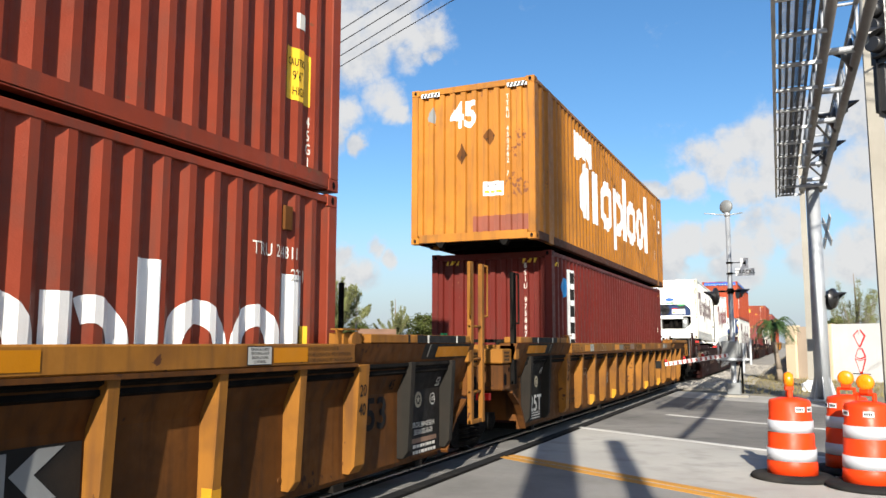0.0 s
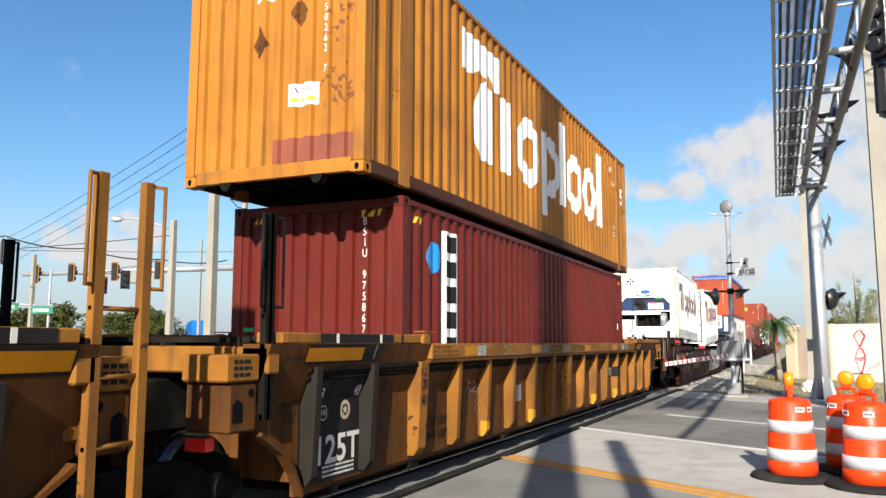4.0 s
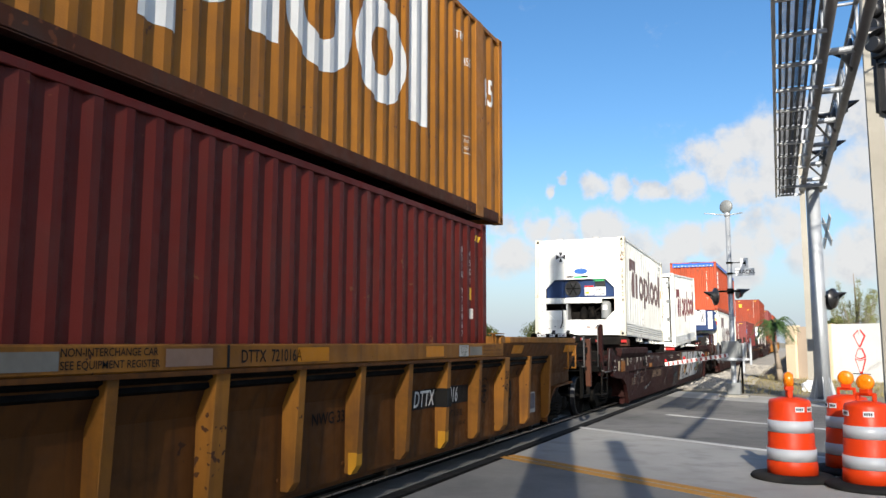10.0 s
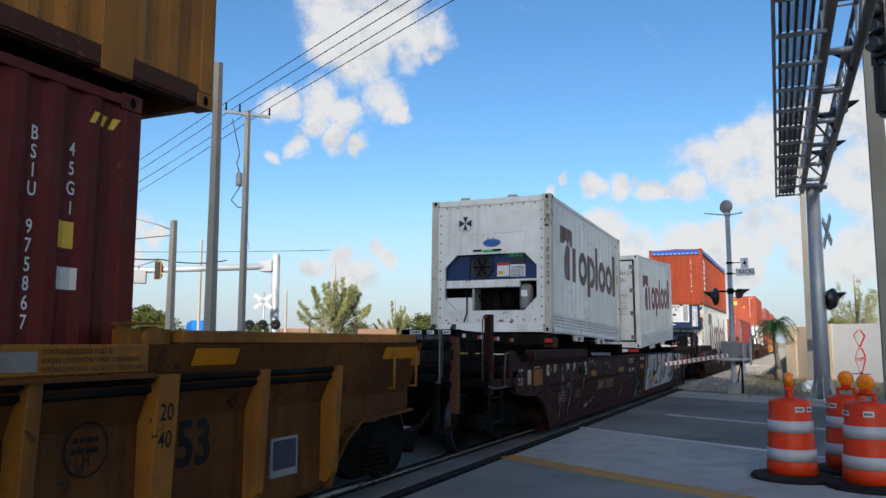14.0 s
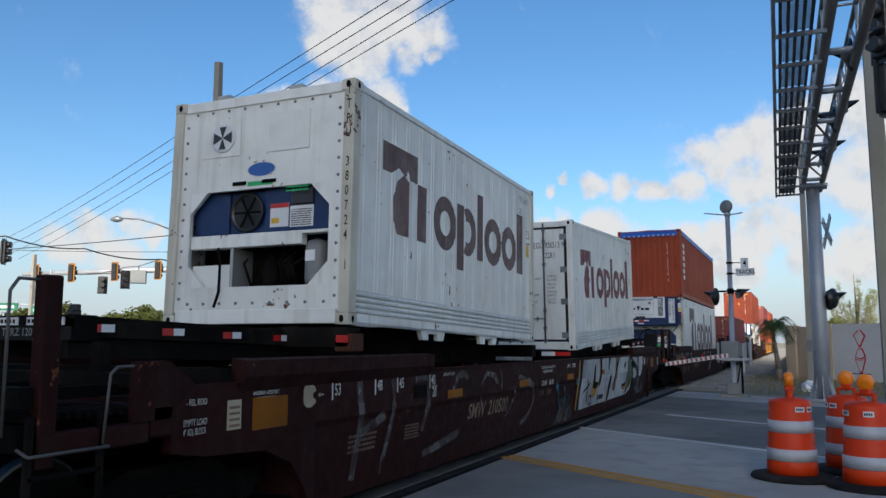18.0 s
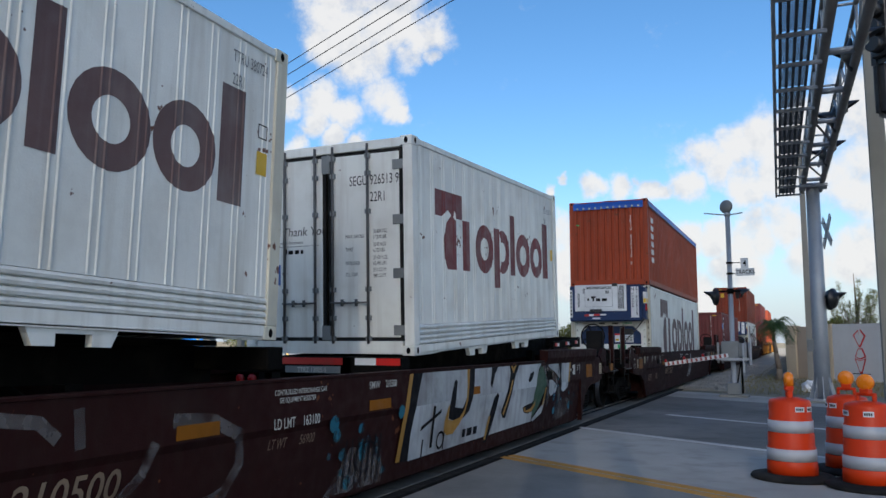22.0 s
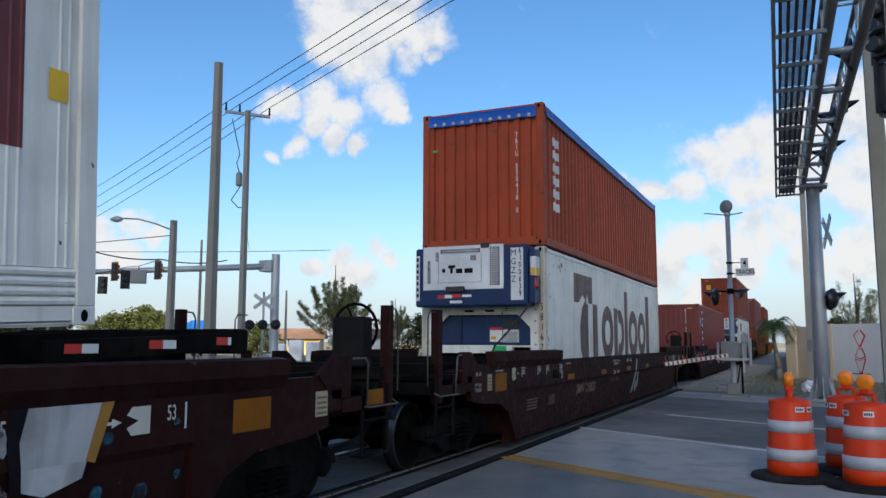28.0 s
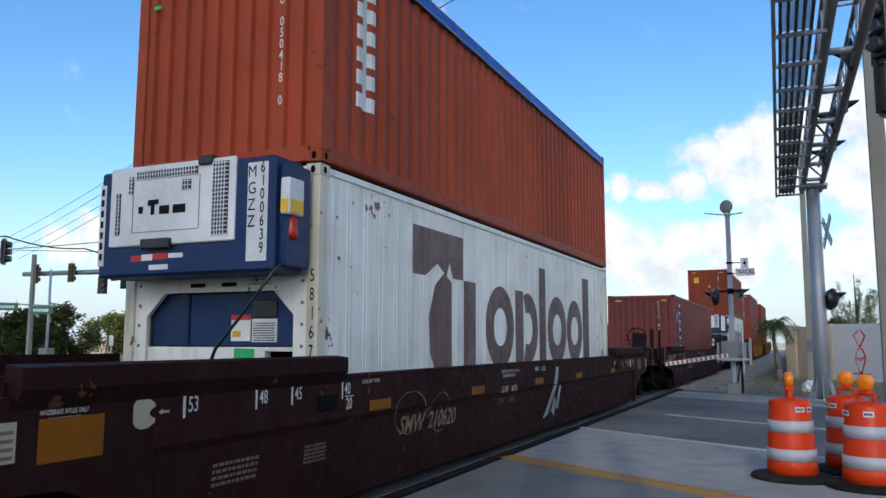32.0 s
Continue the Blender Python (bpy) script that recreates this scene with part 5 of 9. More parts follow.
def reefer_box(name, y, z, length, high, label, mark_paint, logo_u, logo_w, logo_k, tilt=0.0, front="unit"):
    """A white refrigerated box with beaded sides; its near end carries the machinery, or doors."""
    root = train_thing(name, y, z, label, "refrigerated container", "white refrigerated containers", tilt)
    h = length / 2
    frame_of(root, length, high, REEFER, CREAM if front == "unit" else REEFER, 0.10)
    for xs in (-1, 1):
        x0, x1 = sorted((xs * (W2 - 0.025), xs * (W2 - 0.085)))
        n = round((length - 0.5) / 0.34)
        step = (length - 0.5) / n
        bead = 0.018 if length < 8 else 0.0205
        line = [(xs * (W2 - 0.085), h - 0.15), (xs * (W2 - 0.085), -h + 0.15), (xs * (W2 - 0.025), -h + 0.15)]
        for i in range(n + 1):
            u = -h + 0.25 + i * step
            for a in (u - 0.035, u + 0.035):
                line += [(xs * (W2 - 0.025), a - 0.014), (xs * (W2 - bead), a - 0.005), (xs * (W2 - bead), a + 0.005), (xs * (W2 - 0.025), a + 0.014)]
        line.append((xs * (W2 - 0.025), h - 0.15))
        bm = bmesh.new()
        prism(bm, line, 0.36, high - 0.09, "z")
        part("side_panel", bm, REEFER, root)
        line = [(xs * (W2 - 0.07), 0.363), (xs * (W2 - 0.07), 0.122)]
        for i in range(4):
            a = 0.125 + i * 0.06
            line += [(xs * (W2 - 0.044), a), (xs * (W2 - 0.012), a + 0.008), (xs * (W2 - 0.006), a + 0.028), (xs * (W2 - 0.024), a + 0.050)]
        bm = bmesh.new()
        prism(bm, line, -h + 0.15, h - 0.15, "y")
        part("kick_panel", bm, REEFER, root)
        for u in (-0.95, 0.95) if length < 8 else ():
            bm = bmesh.new()
            prism(bm, [(u - 0.36, 0.018), (u - 0.30, -0.10), (u - 0.14, -0.10), (u - 0.14, -0.02), (u + 0.14, -0.02), (u + 0.14, -0.10), (u + 0.30, -0.10), (u + 0.36, 0.018)], x0, x1, "x")
            part("fork_pocket", bm, REEFER, root)
        if length < 8:
            for d in (-1, 1):
                part("corner_web", prism(bmesh.new(), [(d * 2.85, 0.018), (d * 2.85, -0.005), (d * 2.45, -0.005), (d * 2.1, 0.018)], x0, x1, "x"), REEFER, root)
    part("end_wall", boxes((-W2 + 0.13, W2 - 0.13, h - 0.12, h - 0.03, 0.15, high - 0.12)), REEFER, root)
    lines = [-h + 0.25 + i * step + e for i in range(n + 1) for e in (-0.035, 0.035)]

    def on_beads(u, w):
        near = min(abs(u - a) for a in lines)
        rise = (0.025 - bead) * min(1.0, max(0.0, (0.014 - near) / 0.009))
        return Vector((W2 - 0.025 + rise + 0.0025, u, w))
    side_mark(root, logo_u, logo_w, logo_k, mark_paint, on_beads, [a + e for a in lines for e in (-0.014, -0.005, 0.005, 0.014)])
    return root


def bolt_mesh():
    bm = bmesh.new()
    lathe(bm, [(0.018, 0), (0.018, 0.008), (0.01, 0.012)], 8)
    me = bpy.data.meshes.new("bolt")
    bm.to_mesh(me)
    bm.free()
    return me


BOLT = bolt_mesh()


def machinery(root, length, high, fan=True):
    """The cooling unit in the near end of a refrigerated box."""
    y = -length / 2
    face = y + 0.03
    k = high / 2.591
    lo, hi = 0.42 * k, 1.50 * k
    x0, x1 = -0.93, 0.93
    part("unit_frame", boxes((-W2 + 0.13, x0, face, face + 0.05, 0.15, high - 0.12), (x1, W2 - 0.13, face, face + 0.05, 0.15, high - 0.12),
                             (x0, x1, face, face + 0.05, hi, high - 0.12), (x0, x1, face, face + 0.05, 0.15, lo)), REEFER, root)
    for a, b in ((x0, 1), (x1, -1)):
        for c, e in ((hi, -0.24), (lo, 0.24)):
            part("corner_gusset", prism(bmesh.new(), [(a, c), (a + b * 0.24, c), (a, c + e)], face, face + 0.05, "y"), REEFER, root)
    part("bulkhead", boxes((-W2 + 0.13, W2 - 0.13, y + 0.5, y + 0.55, 0.15, high - 0.12)), SOOT, root)
    box_y = face + 0.06
    mid = (lo + hi) / 2 + 0.06
    cab = part("evaporator_panel", boxes((-0.45, 0.05, box_y + 0.06, box_y + 0.10, mid, hi), bevel=0.01), NAVY, root)
    for a, b in ((x0, -0.45), (0.05, x1)):
        part("side_panel", boxes((a, b, box_y + 0.03, box_y + 0.08, mid, hi), bevel=0.01), NAVY, root)
    bm = bmesh.new()
    lathe(bm, [(0.21, 0), (0.23, 0.02), (0.20, 0.03), (0.19, 0.0)], 20, pose(-0.20, box_y + 0.045, (mid + hi) / 2, 90))
    if fan:
        part("fan_ring", bm, BLACK, cab)
    bm = bmesh.new()
    for i in range(6):
        a = 6.283 * i / 6
        tube(bm, (-0.20, box_y + 0.04, (mid + hi) / 2), (-0.20 + 0.19 * math.cos(a), box_y + 0.045, (mid + hi) / 2 + 0.19 * math.sin(a)), 0.012, n=6)
    if fan:
        part("fan_guard", bm, SOOT, cab)
    part("control_box", boxes((0.40, 0.68, box_y - 0.0, box_y + 0.03, mid + 0.28, mid + 0.46), bevel=0.01), BLACK, cab)
    part("warning_label", boxes((0.12, 0.36, box_y + 0.024, box_y + 0.029, mid + 0.05, mid + 0.31)), SIGN_WHITE, cab)
    part("label_header", boxes((0.12, 0.36, box_y + 0.019, box_y + 0.023, mid + 0.26, mid + 0.31)), RED_TAPE, cab)
    part("label_caution", boxes((0.14, 0.24, box_y + 0.019, box_y + 0.023, mid + 0.09, mid + 0.15)), STICKER_YELLOW, cab)
    part("wiring_label", boxes((0.38, 0.68, box_y + 0.024, box_y + 0.029, mid + 0.04, mid + 0.27)), SIGN_WHITE, cab)
    mark("small_print", bars(0.40, 0.66, mid + 0.22, 8, 0.012, 0.012, 4), BLACK_MARK, cab, end_place(box_y + 0.020))
    part("air_shelf", boxes((x0, x1 - 0.35, box_y - 0.03, box_y + 0.08, mid - 0.16, mid - 0.01), (x1 - 0.35, x1, box_y - 0.03, box_y + 0.08, mid - 0.05, mid - 0.01), bevel=0.008), REEFER, root)
    part("condenser_cover", boxes((x0, -0.38, box_y + 0.02, box_y + 0.3, lo, mid - 0.34), bevel=0.01), REEFER, root)
    part("divider_plate", boxes((-0.38, -0.34, box_y + 0.0, box_y + 0.35, lo, mid - 0.16)), ALU, root)
    bm = bmesh.new()
    lathe(bm, [(0.02, 0), (0.12, 0.01), (0.13, 0.06), (0.13, 0.40), (0.10, 0.47), (0.02, 0.50)], 16, pose(0.66, box_y + 0.16, lo + 0.02))
    part("receiver_tank", bm, GREY_BOX, root)
    part("tank_label", boxes((0.60, 0.72, box_y + 0.020, box_y + 0.026, lo + 0.26, lo + 0.38)), SIGN_WHITE, root)
    bm = bmesh.new()
    lathe(bm, [(0.10, 0), (0.11, 0.05), (0.11, 0.2), (0.07, 0.28), (0.03, 0.36)], 14, pose(0.05, box_y + 0.2, lo + 0.02))
    lathe(bm, [(0.06, 0), (0.08, 0.05), (0.05, 0.26), (0.02, 0.33)], 12, pose(0.28, box_y + 0.22, lo + 0.05))
    part("compressor", bm, SOOT, root)
    rng = random.Random(5)
    for i in range(9):
        a = rng.uniform(-0.28, 0.5)
        bm = bmesh.new()
        pipe(bm, [(a, box_y + 0.15, lo), (a + rng.uniform(-0.1, 0.1), box_y + 0.12, lo + rng.uniform(0.15, 0.3)), (a + rng.uniform(-0.2, 0.2), box_y + 0.2, lo + rng.uniform(0.3, 0.46))], 0.014, 6)
        part("refrigerant_pipe", bm, SOOT, root)
    bm = bmesh.new()
    pipe(bm, [(-0.55, box_y - 0.02, lo + 0.38), (-0.50, box_y - 0.06, lo + 0.42), (-0.46, box_y - 0.07, lo + 0.30), (-0.46, box_y - 0.07, lo - 0.05), (-0.52, box_y - 0.07, lo - 0.22)], 0.016, 8)
    part("power_cable", bm, SOOT, root)
    for u, covered in ((-0.50, True), (0.42, False)):
        w = high - 0.48
        part("access_plate", boxes((u - 0.30, u + 0.24, face - 0.012, face - 0.002, w - 0.22, w + 0.22), bevel=0.005), REEFER, root)
        if covered:
            bm = bmesh.new()
            lathe(bm, [(0.17, 0), (0.17, 0.012), (0.15, 0.016)], 24, pose(u, face - 0.010, w, 90))
            part("vent_disc", bm, SIGN_WHITE, root)
            mark("vent_openings", [[(u, w), (u + 0.13, w + 0.07), (u + 0.13, w - 0.07)], [(u, w), (u - 0.13, w + 0.07), (u - 0.13, w - 0.07)], [(u, w), (u - 0.05, w + 0.13), (u + 0.05, w + 0.13)], [(u, w), (u - 0.05, w - 0.13), (u + 0.05, w - 0.13)]], BLACK, root, end_place(face - 0.032))
    mark("maker_badge", [disc(0.04, high - 0.88, 0.19, 0.42, 24)], STICKER_BLUE, root, end_place(face - 0.004), label="plain blue oval badge")
    mark("badge_rim", ring(0.04, high - 0.88, 0.20, 0.02, 0.42, 28), SIGN_WHITE, root, end_place(face - 0.006))
    mark("model_strip", [rect(-0.14, 0.20, high - 1.06, high - 1.01)], STICKER_GREEN, root, end_place(face - 0.004))
    mark("small_notice", bars(0.38, 0.66, high - 1.12, 2, 0.02, 0.02, 3), STICKER_GREEN, root, end_place(face - 0.004))
    for u, w in [(u, 0.3 + i * (high - 0.6) / 11) for i in range(12) for u in (-W2 + 0.19, W2 - 0.19)] + [(-0.9 + i * 0.225, w) for i in range(9) for w in (0.24, high - 0.16)]:
        mesh_part("bolt", BOLT, GREY_BOX, root, at=pose(u, face, w, 90))
    part("lifting_lug", boxes((-0.62, -0.44, y + 0.02, y + 0.12, high - 0.02, high + 0.035), bevel=0.01), ALU, root)
    part("lifting_lug", boxes((0.36, 0.54, y + 0.02, y + 0.12, high - 0.02, high + 0.035), bevel=0.01), ALU, root)
    part("lock_slot", boxes((-0.34, -0.16, face - 0.015, face - 0.002, hi + 0.05, hi + 0.09), (0.06, 0.24, face - 0.015, face - 0.002, hi + 0.05, hi + 0.09)), SOOT, root)


def doors(root, length, high):
    """A pair of closed rear doors with lock rods, hinges and gaskets."""
    y = -length / 2
    for a, b in ((-W2 + 0.15, -0.02), (0.02, W2 - 0.15)):
        part("gasket", boxes((a, b, y + 0.036, y + 0.075, 0.17, high - 0.13)), RUBBER, root)
        d = part("door", boxes((a + 0.045, b - 0.045, y + 0.028, y + 0.09, 0.215, high - 0.175), bevel=0.006), REEFER, root)
        outer = a if a < -0.5 else b
        for w in (0.30, 0.98, 1.63, high - 0.34):
            part("hinge", boxes((min(outer, outer + (0.10 if a < -0.5 else -0.10)) - 0.03, max(outer, outer + (0.10 if a < -0.5 else -0.10)) + 0.03, y + 0.012, y + 0.03, w - 0.06, w + 0.06), bevel=0.004), GREY_BOX, d)
        for u in ((-0.62, -0.16) if a < -0.5 else (0.10, 0.60)):
            rod = part("lock_rod", tubes(((u, y + 0.0, 0.14), (u, y + 0.0, high - 0.05), 0.018)), GALV_ROD, d)
            part("rod_guide", boxes(*[(u - 0.035, u + 0.035, y - 0.012, y + 0.03, w - 0.03, w + 0.03) for w in (0.20, 0.45, 0.80, 1.75, high - 0.20, high - 0.42)], bevel=0.004), GREY_BOX, d)
            s = -1 if u < 0 and u > -0.3 or u > 0.3 else 1
            bm = tubes(((u - 0.02 * s, y - 0.025, 0.64), (u + s * 0.30, y - 0.025, 0.635), 0.011), ((u + s * 0.15, y - 0.03, 0.595), (u + s * 0.15, y - 0.03, 0.68), 0.020), ((u + s * 0.15, y - 0.03, 0.64), (u + s * 0.15, y + 0.03, 0.64), 0.016), n=8)
            part("door_handle", bm, GALV_ROD, d)
    face = end_place(y + 0.026)
    mark("serial_letters", words(0.33, 2.08, "SEGU 926513 9", 0.12, 0.62) + words(0.62, 1.87, "22R1", 0.12, 0.62), BLACK_MARK, root, face)
    rows = [("MAX. GROSS", 1.43), ("TARE", 1.27), ("PAYLOAD", 1.10), ("CU. CAP.", 0.96)]
    print_shapes = []
    for text, w in rows:
        print_shapes += words(0.27, w, text, 0.045, 0.7)
    for text, w in (("30,480 KGS.", 1.48), ("67,200 LBS.", 1.41), ("3,050 KGS.", 1.32), ("6,720 LBS.", 1.25), ("27,430 KGS.", 1.16), ("60,480 LBS.", 1.09), ("28.3 CU.M", 1.01), ("998 CU.FT", 0.94)):
        print_shapes += words(0.66, w, text, 0.045, 0.62)
    mark("weight_table", print_shapes, BLACK_MARK, root, face)
    mark("thanks_line", words(-0.95, 1.50, "We Thank You", 0.11, 0.95, slant=0.15) + words(-0.80, 1.40, "for your business", 0.04, 1.1) + [rect(-0.95, -0.12, 1.365, 1.37)], BLACK_MARK, root, face)
    mark("operator_mark", [rect(-0.66, -0.60, 1.27, 1.34)] + bars(-0.58, -0.32, 1.27, 1, 0.05, 0.02, 9), BLACK_MARK, root, face, label="small plain black mark")
    mark("blue_notice", [rect(-0.92, -0.70, 0.88, 1.14)], STICKER_BLUE, root, face)
    mark("round_badge", [disc(-0.86, 2.22, 0.06)], STICKER_BLUE, root, face)
    mark("maker_plate", ring(-0.86, 0.42, 0.10, 0.008, 0.6, 4, 45, 405), GREY_BOX, root, face)
    for a, b in ((0.18, 0.36), (high - 0.38, high - 0.15)):
        part("lock_bracket", boxes((-0.06, 0.06, y, y + 0.03, a, b), bevel=0.004), GREY_BOX, root)


def genset(y, z):
    """The blue clip-on generator at the top of a refrigerated box's near end."""
    root = train_thing("clip_on_generator", y, z, "dark blue clip-on generator with a white louvred cover", "generator", "clip-on generators")
    bm = boxes((-1.12, 1.05, -0.48, 0.0, 0.0, 1.08), bevel=0.03)
    part("housing", bm, NAVY, root)
    part("cover", boxes((-0.95, 0.62, -0.51, -0.47, 0.30, 1.10), bevel=0.012), SIGN_WHITE, root, "white service cover")
    for u0, u1, w0, w1 in ((-0.60, 0.18, 0.96, 1.04), (0.36, 0.55, 0.36, 1.06), (-0.01, 0.10, 0.82, 0.92), (-0.86, -0.80, 0.42, 0.84), (-0.70, -0.64, 0.82, 1.0)):
        g = boxes((u0, u1, -0.518, -0.511, w0, w1))
        grille = part("grille", g, BLACK, root)
        bm = bmesh.new()
        for i in range(round((u1 - u0) / 0.035)):
            box(bm, u0 + i * 0.035, u0 + i * 0.035 + 0.008, -0.523, -0.519, w0, w1)
        for i in range(round((w1 - w0) / 0.04)):
            box(bm, u0, u1, -0.523, -0.519, w0 + i * 0.04, w0 + i * 0.04 + 0.008)
        part("grille_lattice", bm, SIGN_WHITE, grille)
    mark("operator_mark", [rect(-0.56, -0.50, 0.62, 0.69), [(-0.44, 0.75), (-0.30, 0.75), (-0.30, 0.70), (-0.35, 0.70), (-0.35, 0.60), (-0.40, 0.60), (-0.40, 0.69), (-0.44, 0.69)]] + bars(-0.29, 0.08, 0.60, 1, 0.085, 0.02, 12), BLACK_MARK, root, end_place(-0.514))
    part("door_seam", boxes(*[(a, a + 0.008, -0.514, -0.510, 0.44, 0.96) for a in (-0.64, 0.20)], (-0.64, 0.20, -0.514, -0.510, 0.43, 0.438)), GREY_BOX, root)
    part("latch_box", boxes((-0.48, -0.12, -0.56, -0.50, 0.26, 0.36), bevel=0.01), BLACK, root)
    part("top_bracket", boxes((0.20, 0.36, -0.55, -0.40, 1.04, 1.13), bevel=0.01), BLACK, root)
    for a, b, c, d, paint in ((-0.66, -0.52, 0.15, 0.21, RED_TAPE), (-0.52, -0.38, 0.155, 0.215, SIGN_WHITE), (-0.38, -0.20, 0.16, 0.22, RED_TAPE), (-0.18, 0.0, 0.17, 0.215, SIGN_WHITE)):
        part("tape_strip", boxes((a, b, -0.484, -0.481, c, d)), paint, root)
    part("plate", boxes((-0.42, -0.18, -0.484, -0.481, 0.06, 0.11)), SIGN_WHITE, root)
    part("serial_strip", boxes((0.75, 0.98, -0.485, -0.481, 0.10, 1.02)), SIGN_WHITE, root)
    mark("serial_letters", upright(0.80, 0.88, "MGZZ", 0.11, 0.155, 0.85, 0.0) + upright(0.92, 0.92, "6100639", 0.10, 0.125, 0.7), BLACK_MARK, root, end_place(-0.489))
    part("serial_strip", boxes((-1.11, -1.03, -0.485, -0.481, 0.12, 0.95)), SIGN_WHITE, root)
    mark("serial_bars", [rect(-1.09, -1.05, 0.18 + i * 0.11, 0.25 + i * 0.11) for i in range(7)], BLACK_MARK, root, end_place(-0.489))
    part("side_recess", boxes((1.05, 1.16, -0.40, -0.06, 0.05, 1.0), bevel=0.01), NAVY, root)
    part("control_case", boxes((1.10, 1.20, -0.46, -0.22, 0.52, 0.86), bevel=0.012), SIGN_WHITE, root)
    part("control_sticker", boxes((1.201, 1.204, -0.44, -0.24, 0.54, 0.66), (1.11, 1.19, -0.464, -0.461, 0.54, 0.66)), STICKER_YELLOW, root)
    bm = bmesh.new()
    lathe(bm, [(0.05, 0), (0.06, 0.05), (0.045, 0.2), (0.03, 0.22)], 12, pose(1.15, -0.34, 0.30))
    part("filter_cup", bm, RED_LENS, root)
    bm = bmesh.new()
    pipe(bm, [(1.13, -0.30, 0.15), (1.08, -0.50, 0.0), (0.80, -0.53, -0.35), (0.45, -0.50, -0.70), (0.30, -0.45, -0.95)], 0.016, 8)
    part("power_cable", bm, BLACK, root)
    return root


# ---- wheels and trucks ----
WHEELSETS = []


def wheelset_mesh():
    bm = bmesh.new()
    for s in (-1, 1):
        m = pose(s * 0.72, 0, 0, 0, 90 * s, 0)
        lathe(bm, [(0.10, -0.07), (0.12, -0.02), (0.30, -0.015), (0.36, -0.06), (0.445, -0.075), (0.445, -0.045), (0.42, -0.035), (0.415, 0.06), (0.37, 0.065), (0.34, 0.02), (0.14, 0.03), (0.12, 0.08)], 32, m)
        tube(bm, (s * 0.78, 0, 0), (s * 1.02, 0, 0), 0.085, n=12)
    tube(bm, (-0.7, 0, 0), (0.7, 0, 0), 0.09, n=12)
    me = bpy.data.meshes.new("wheelset")
    bm.to_mesh(me)
    bm.free()
    me.materials.append(SOOT)
    return me


def tread_mesh(s):
    """The band of a wheel that the rail has polished."""
    bm = bmesh.new()
    m = pose(s * 0.72, 0, 0, 0, 90 * s, 0)
    rings = [[bm.verts.new(m @ Vector((r * math.cos(6.283185 * i / 32), r * math.sin(6.283185 * i / 32), z))) for i in range(32)] for r, z in ((0.4215, -0.03), (0.4175, 0.061), (0.398, 0.066))]
    for a, b in zip(rings, rings[1:]):
        for i in range(32):
            bm.faces.new((a[i], a[(i + 1) % 32], b[(i + 1) % 32], b[i]))
    me = bpy.data.meshes.new("tread")
    bm.to_mesh(me)
    bm.free()
    return me


TREADS = [tread_mesh(-1), tread_mesh(1)]
WHEELS = wheelset_mesh()


def truck(root, y):
    """A two-axle bogie under a car: side frames, bolster, springs, caps and turning wheelsets."""
    for s in (-1, 1):
        x0, x1 = sorted((s * 0.93, s * 1.07))
        bm = bmesh.new()
        prism(bm, [(y - 1.12, 0.42), (y - 1.08, 0.56), (y - 0.72, 0.58), (y - 0.42, 0.72), (y + 0.42, 0.72), (y + 0.72, 0.58), (y + 1.08, 0.56), (y + 1.12, 0.42), (y + 0.78, 0.40), (y + 0.42, 0.20), (y - 0.42, 0.20), (y - 0.78, 0.40)], x0, x1, "x")
        f = part("side_frame", bm, SOOT, root)
        bm = bmesh.new()
        for u in (-0.20, 0.0, 0.20):
            for i in range(5):
                lathe(bm, [(0.075, 0), (0.085, 0.012), (0.075, 0.025)], 10, pose(s * 1.09, y + u, 0.27 + i * 0.055))
        part("spring_nest", bm, SOOT, f)
        for u in (-0.89, 0.89):
            bm = bmesh.new()
            lathe(bm, [(0.13, 0), (0.13, 0.10), (0.09, 0.13), (0.03, 0.13)], 14, pose(s * 0.98, y + u, 0.445, 0, 90 * s, 0))
            part("bearing_cap", bm, SOOT, f)
    part("bolster", boxes((-1.0, 1.0, y - 0.18, y + 0.18, 0.38, 0.62), bevel=0.02), SOOT, root)
    for u in (-0.89, 0.89):
        w = mesh_part("wheelset", WHEELS, SOOT, root, at=pose(0, y + u, 0.445))
        for band in TREADS:
            mesh_part("tread", band, STEEL, w, "polished steel tread")
        WHEELSETS.append((w, y + u))


def coupler(root, y, way):
    bm = boxes((-0.13, 0.13, min(y, y + way * 0.9), max(y, y + way * 0.9), 0.70, 0.90), bevel=0.02)
    box(bm, -0.20, 0.20, min(y + way * 0.9, y + way * 1.2), max(y + way * 0.9, y + way * 1.2), 0.66, 0.95)
    part("coupler", bm, SOOT, root)
    bm = bmesh.new()
    pipe(bm, [(0.35, y, 0.70), (0.38, y + way * 0.5, 0.45), (0.30, y + way * 1.0, 0.36), (0.12, y + way * 1.2, 0.42)], 0.03, 8)
    part("air_hose", bm, RUBBER, root)


def handrail(bm, x, y0, z0, z1, r=0.014):
    pipe(bm, [(x - 0.08, y0, z0), (x, y0, z0), (x, y0, z1), (x - 0.08, y0, z1)], r, 6)


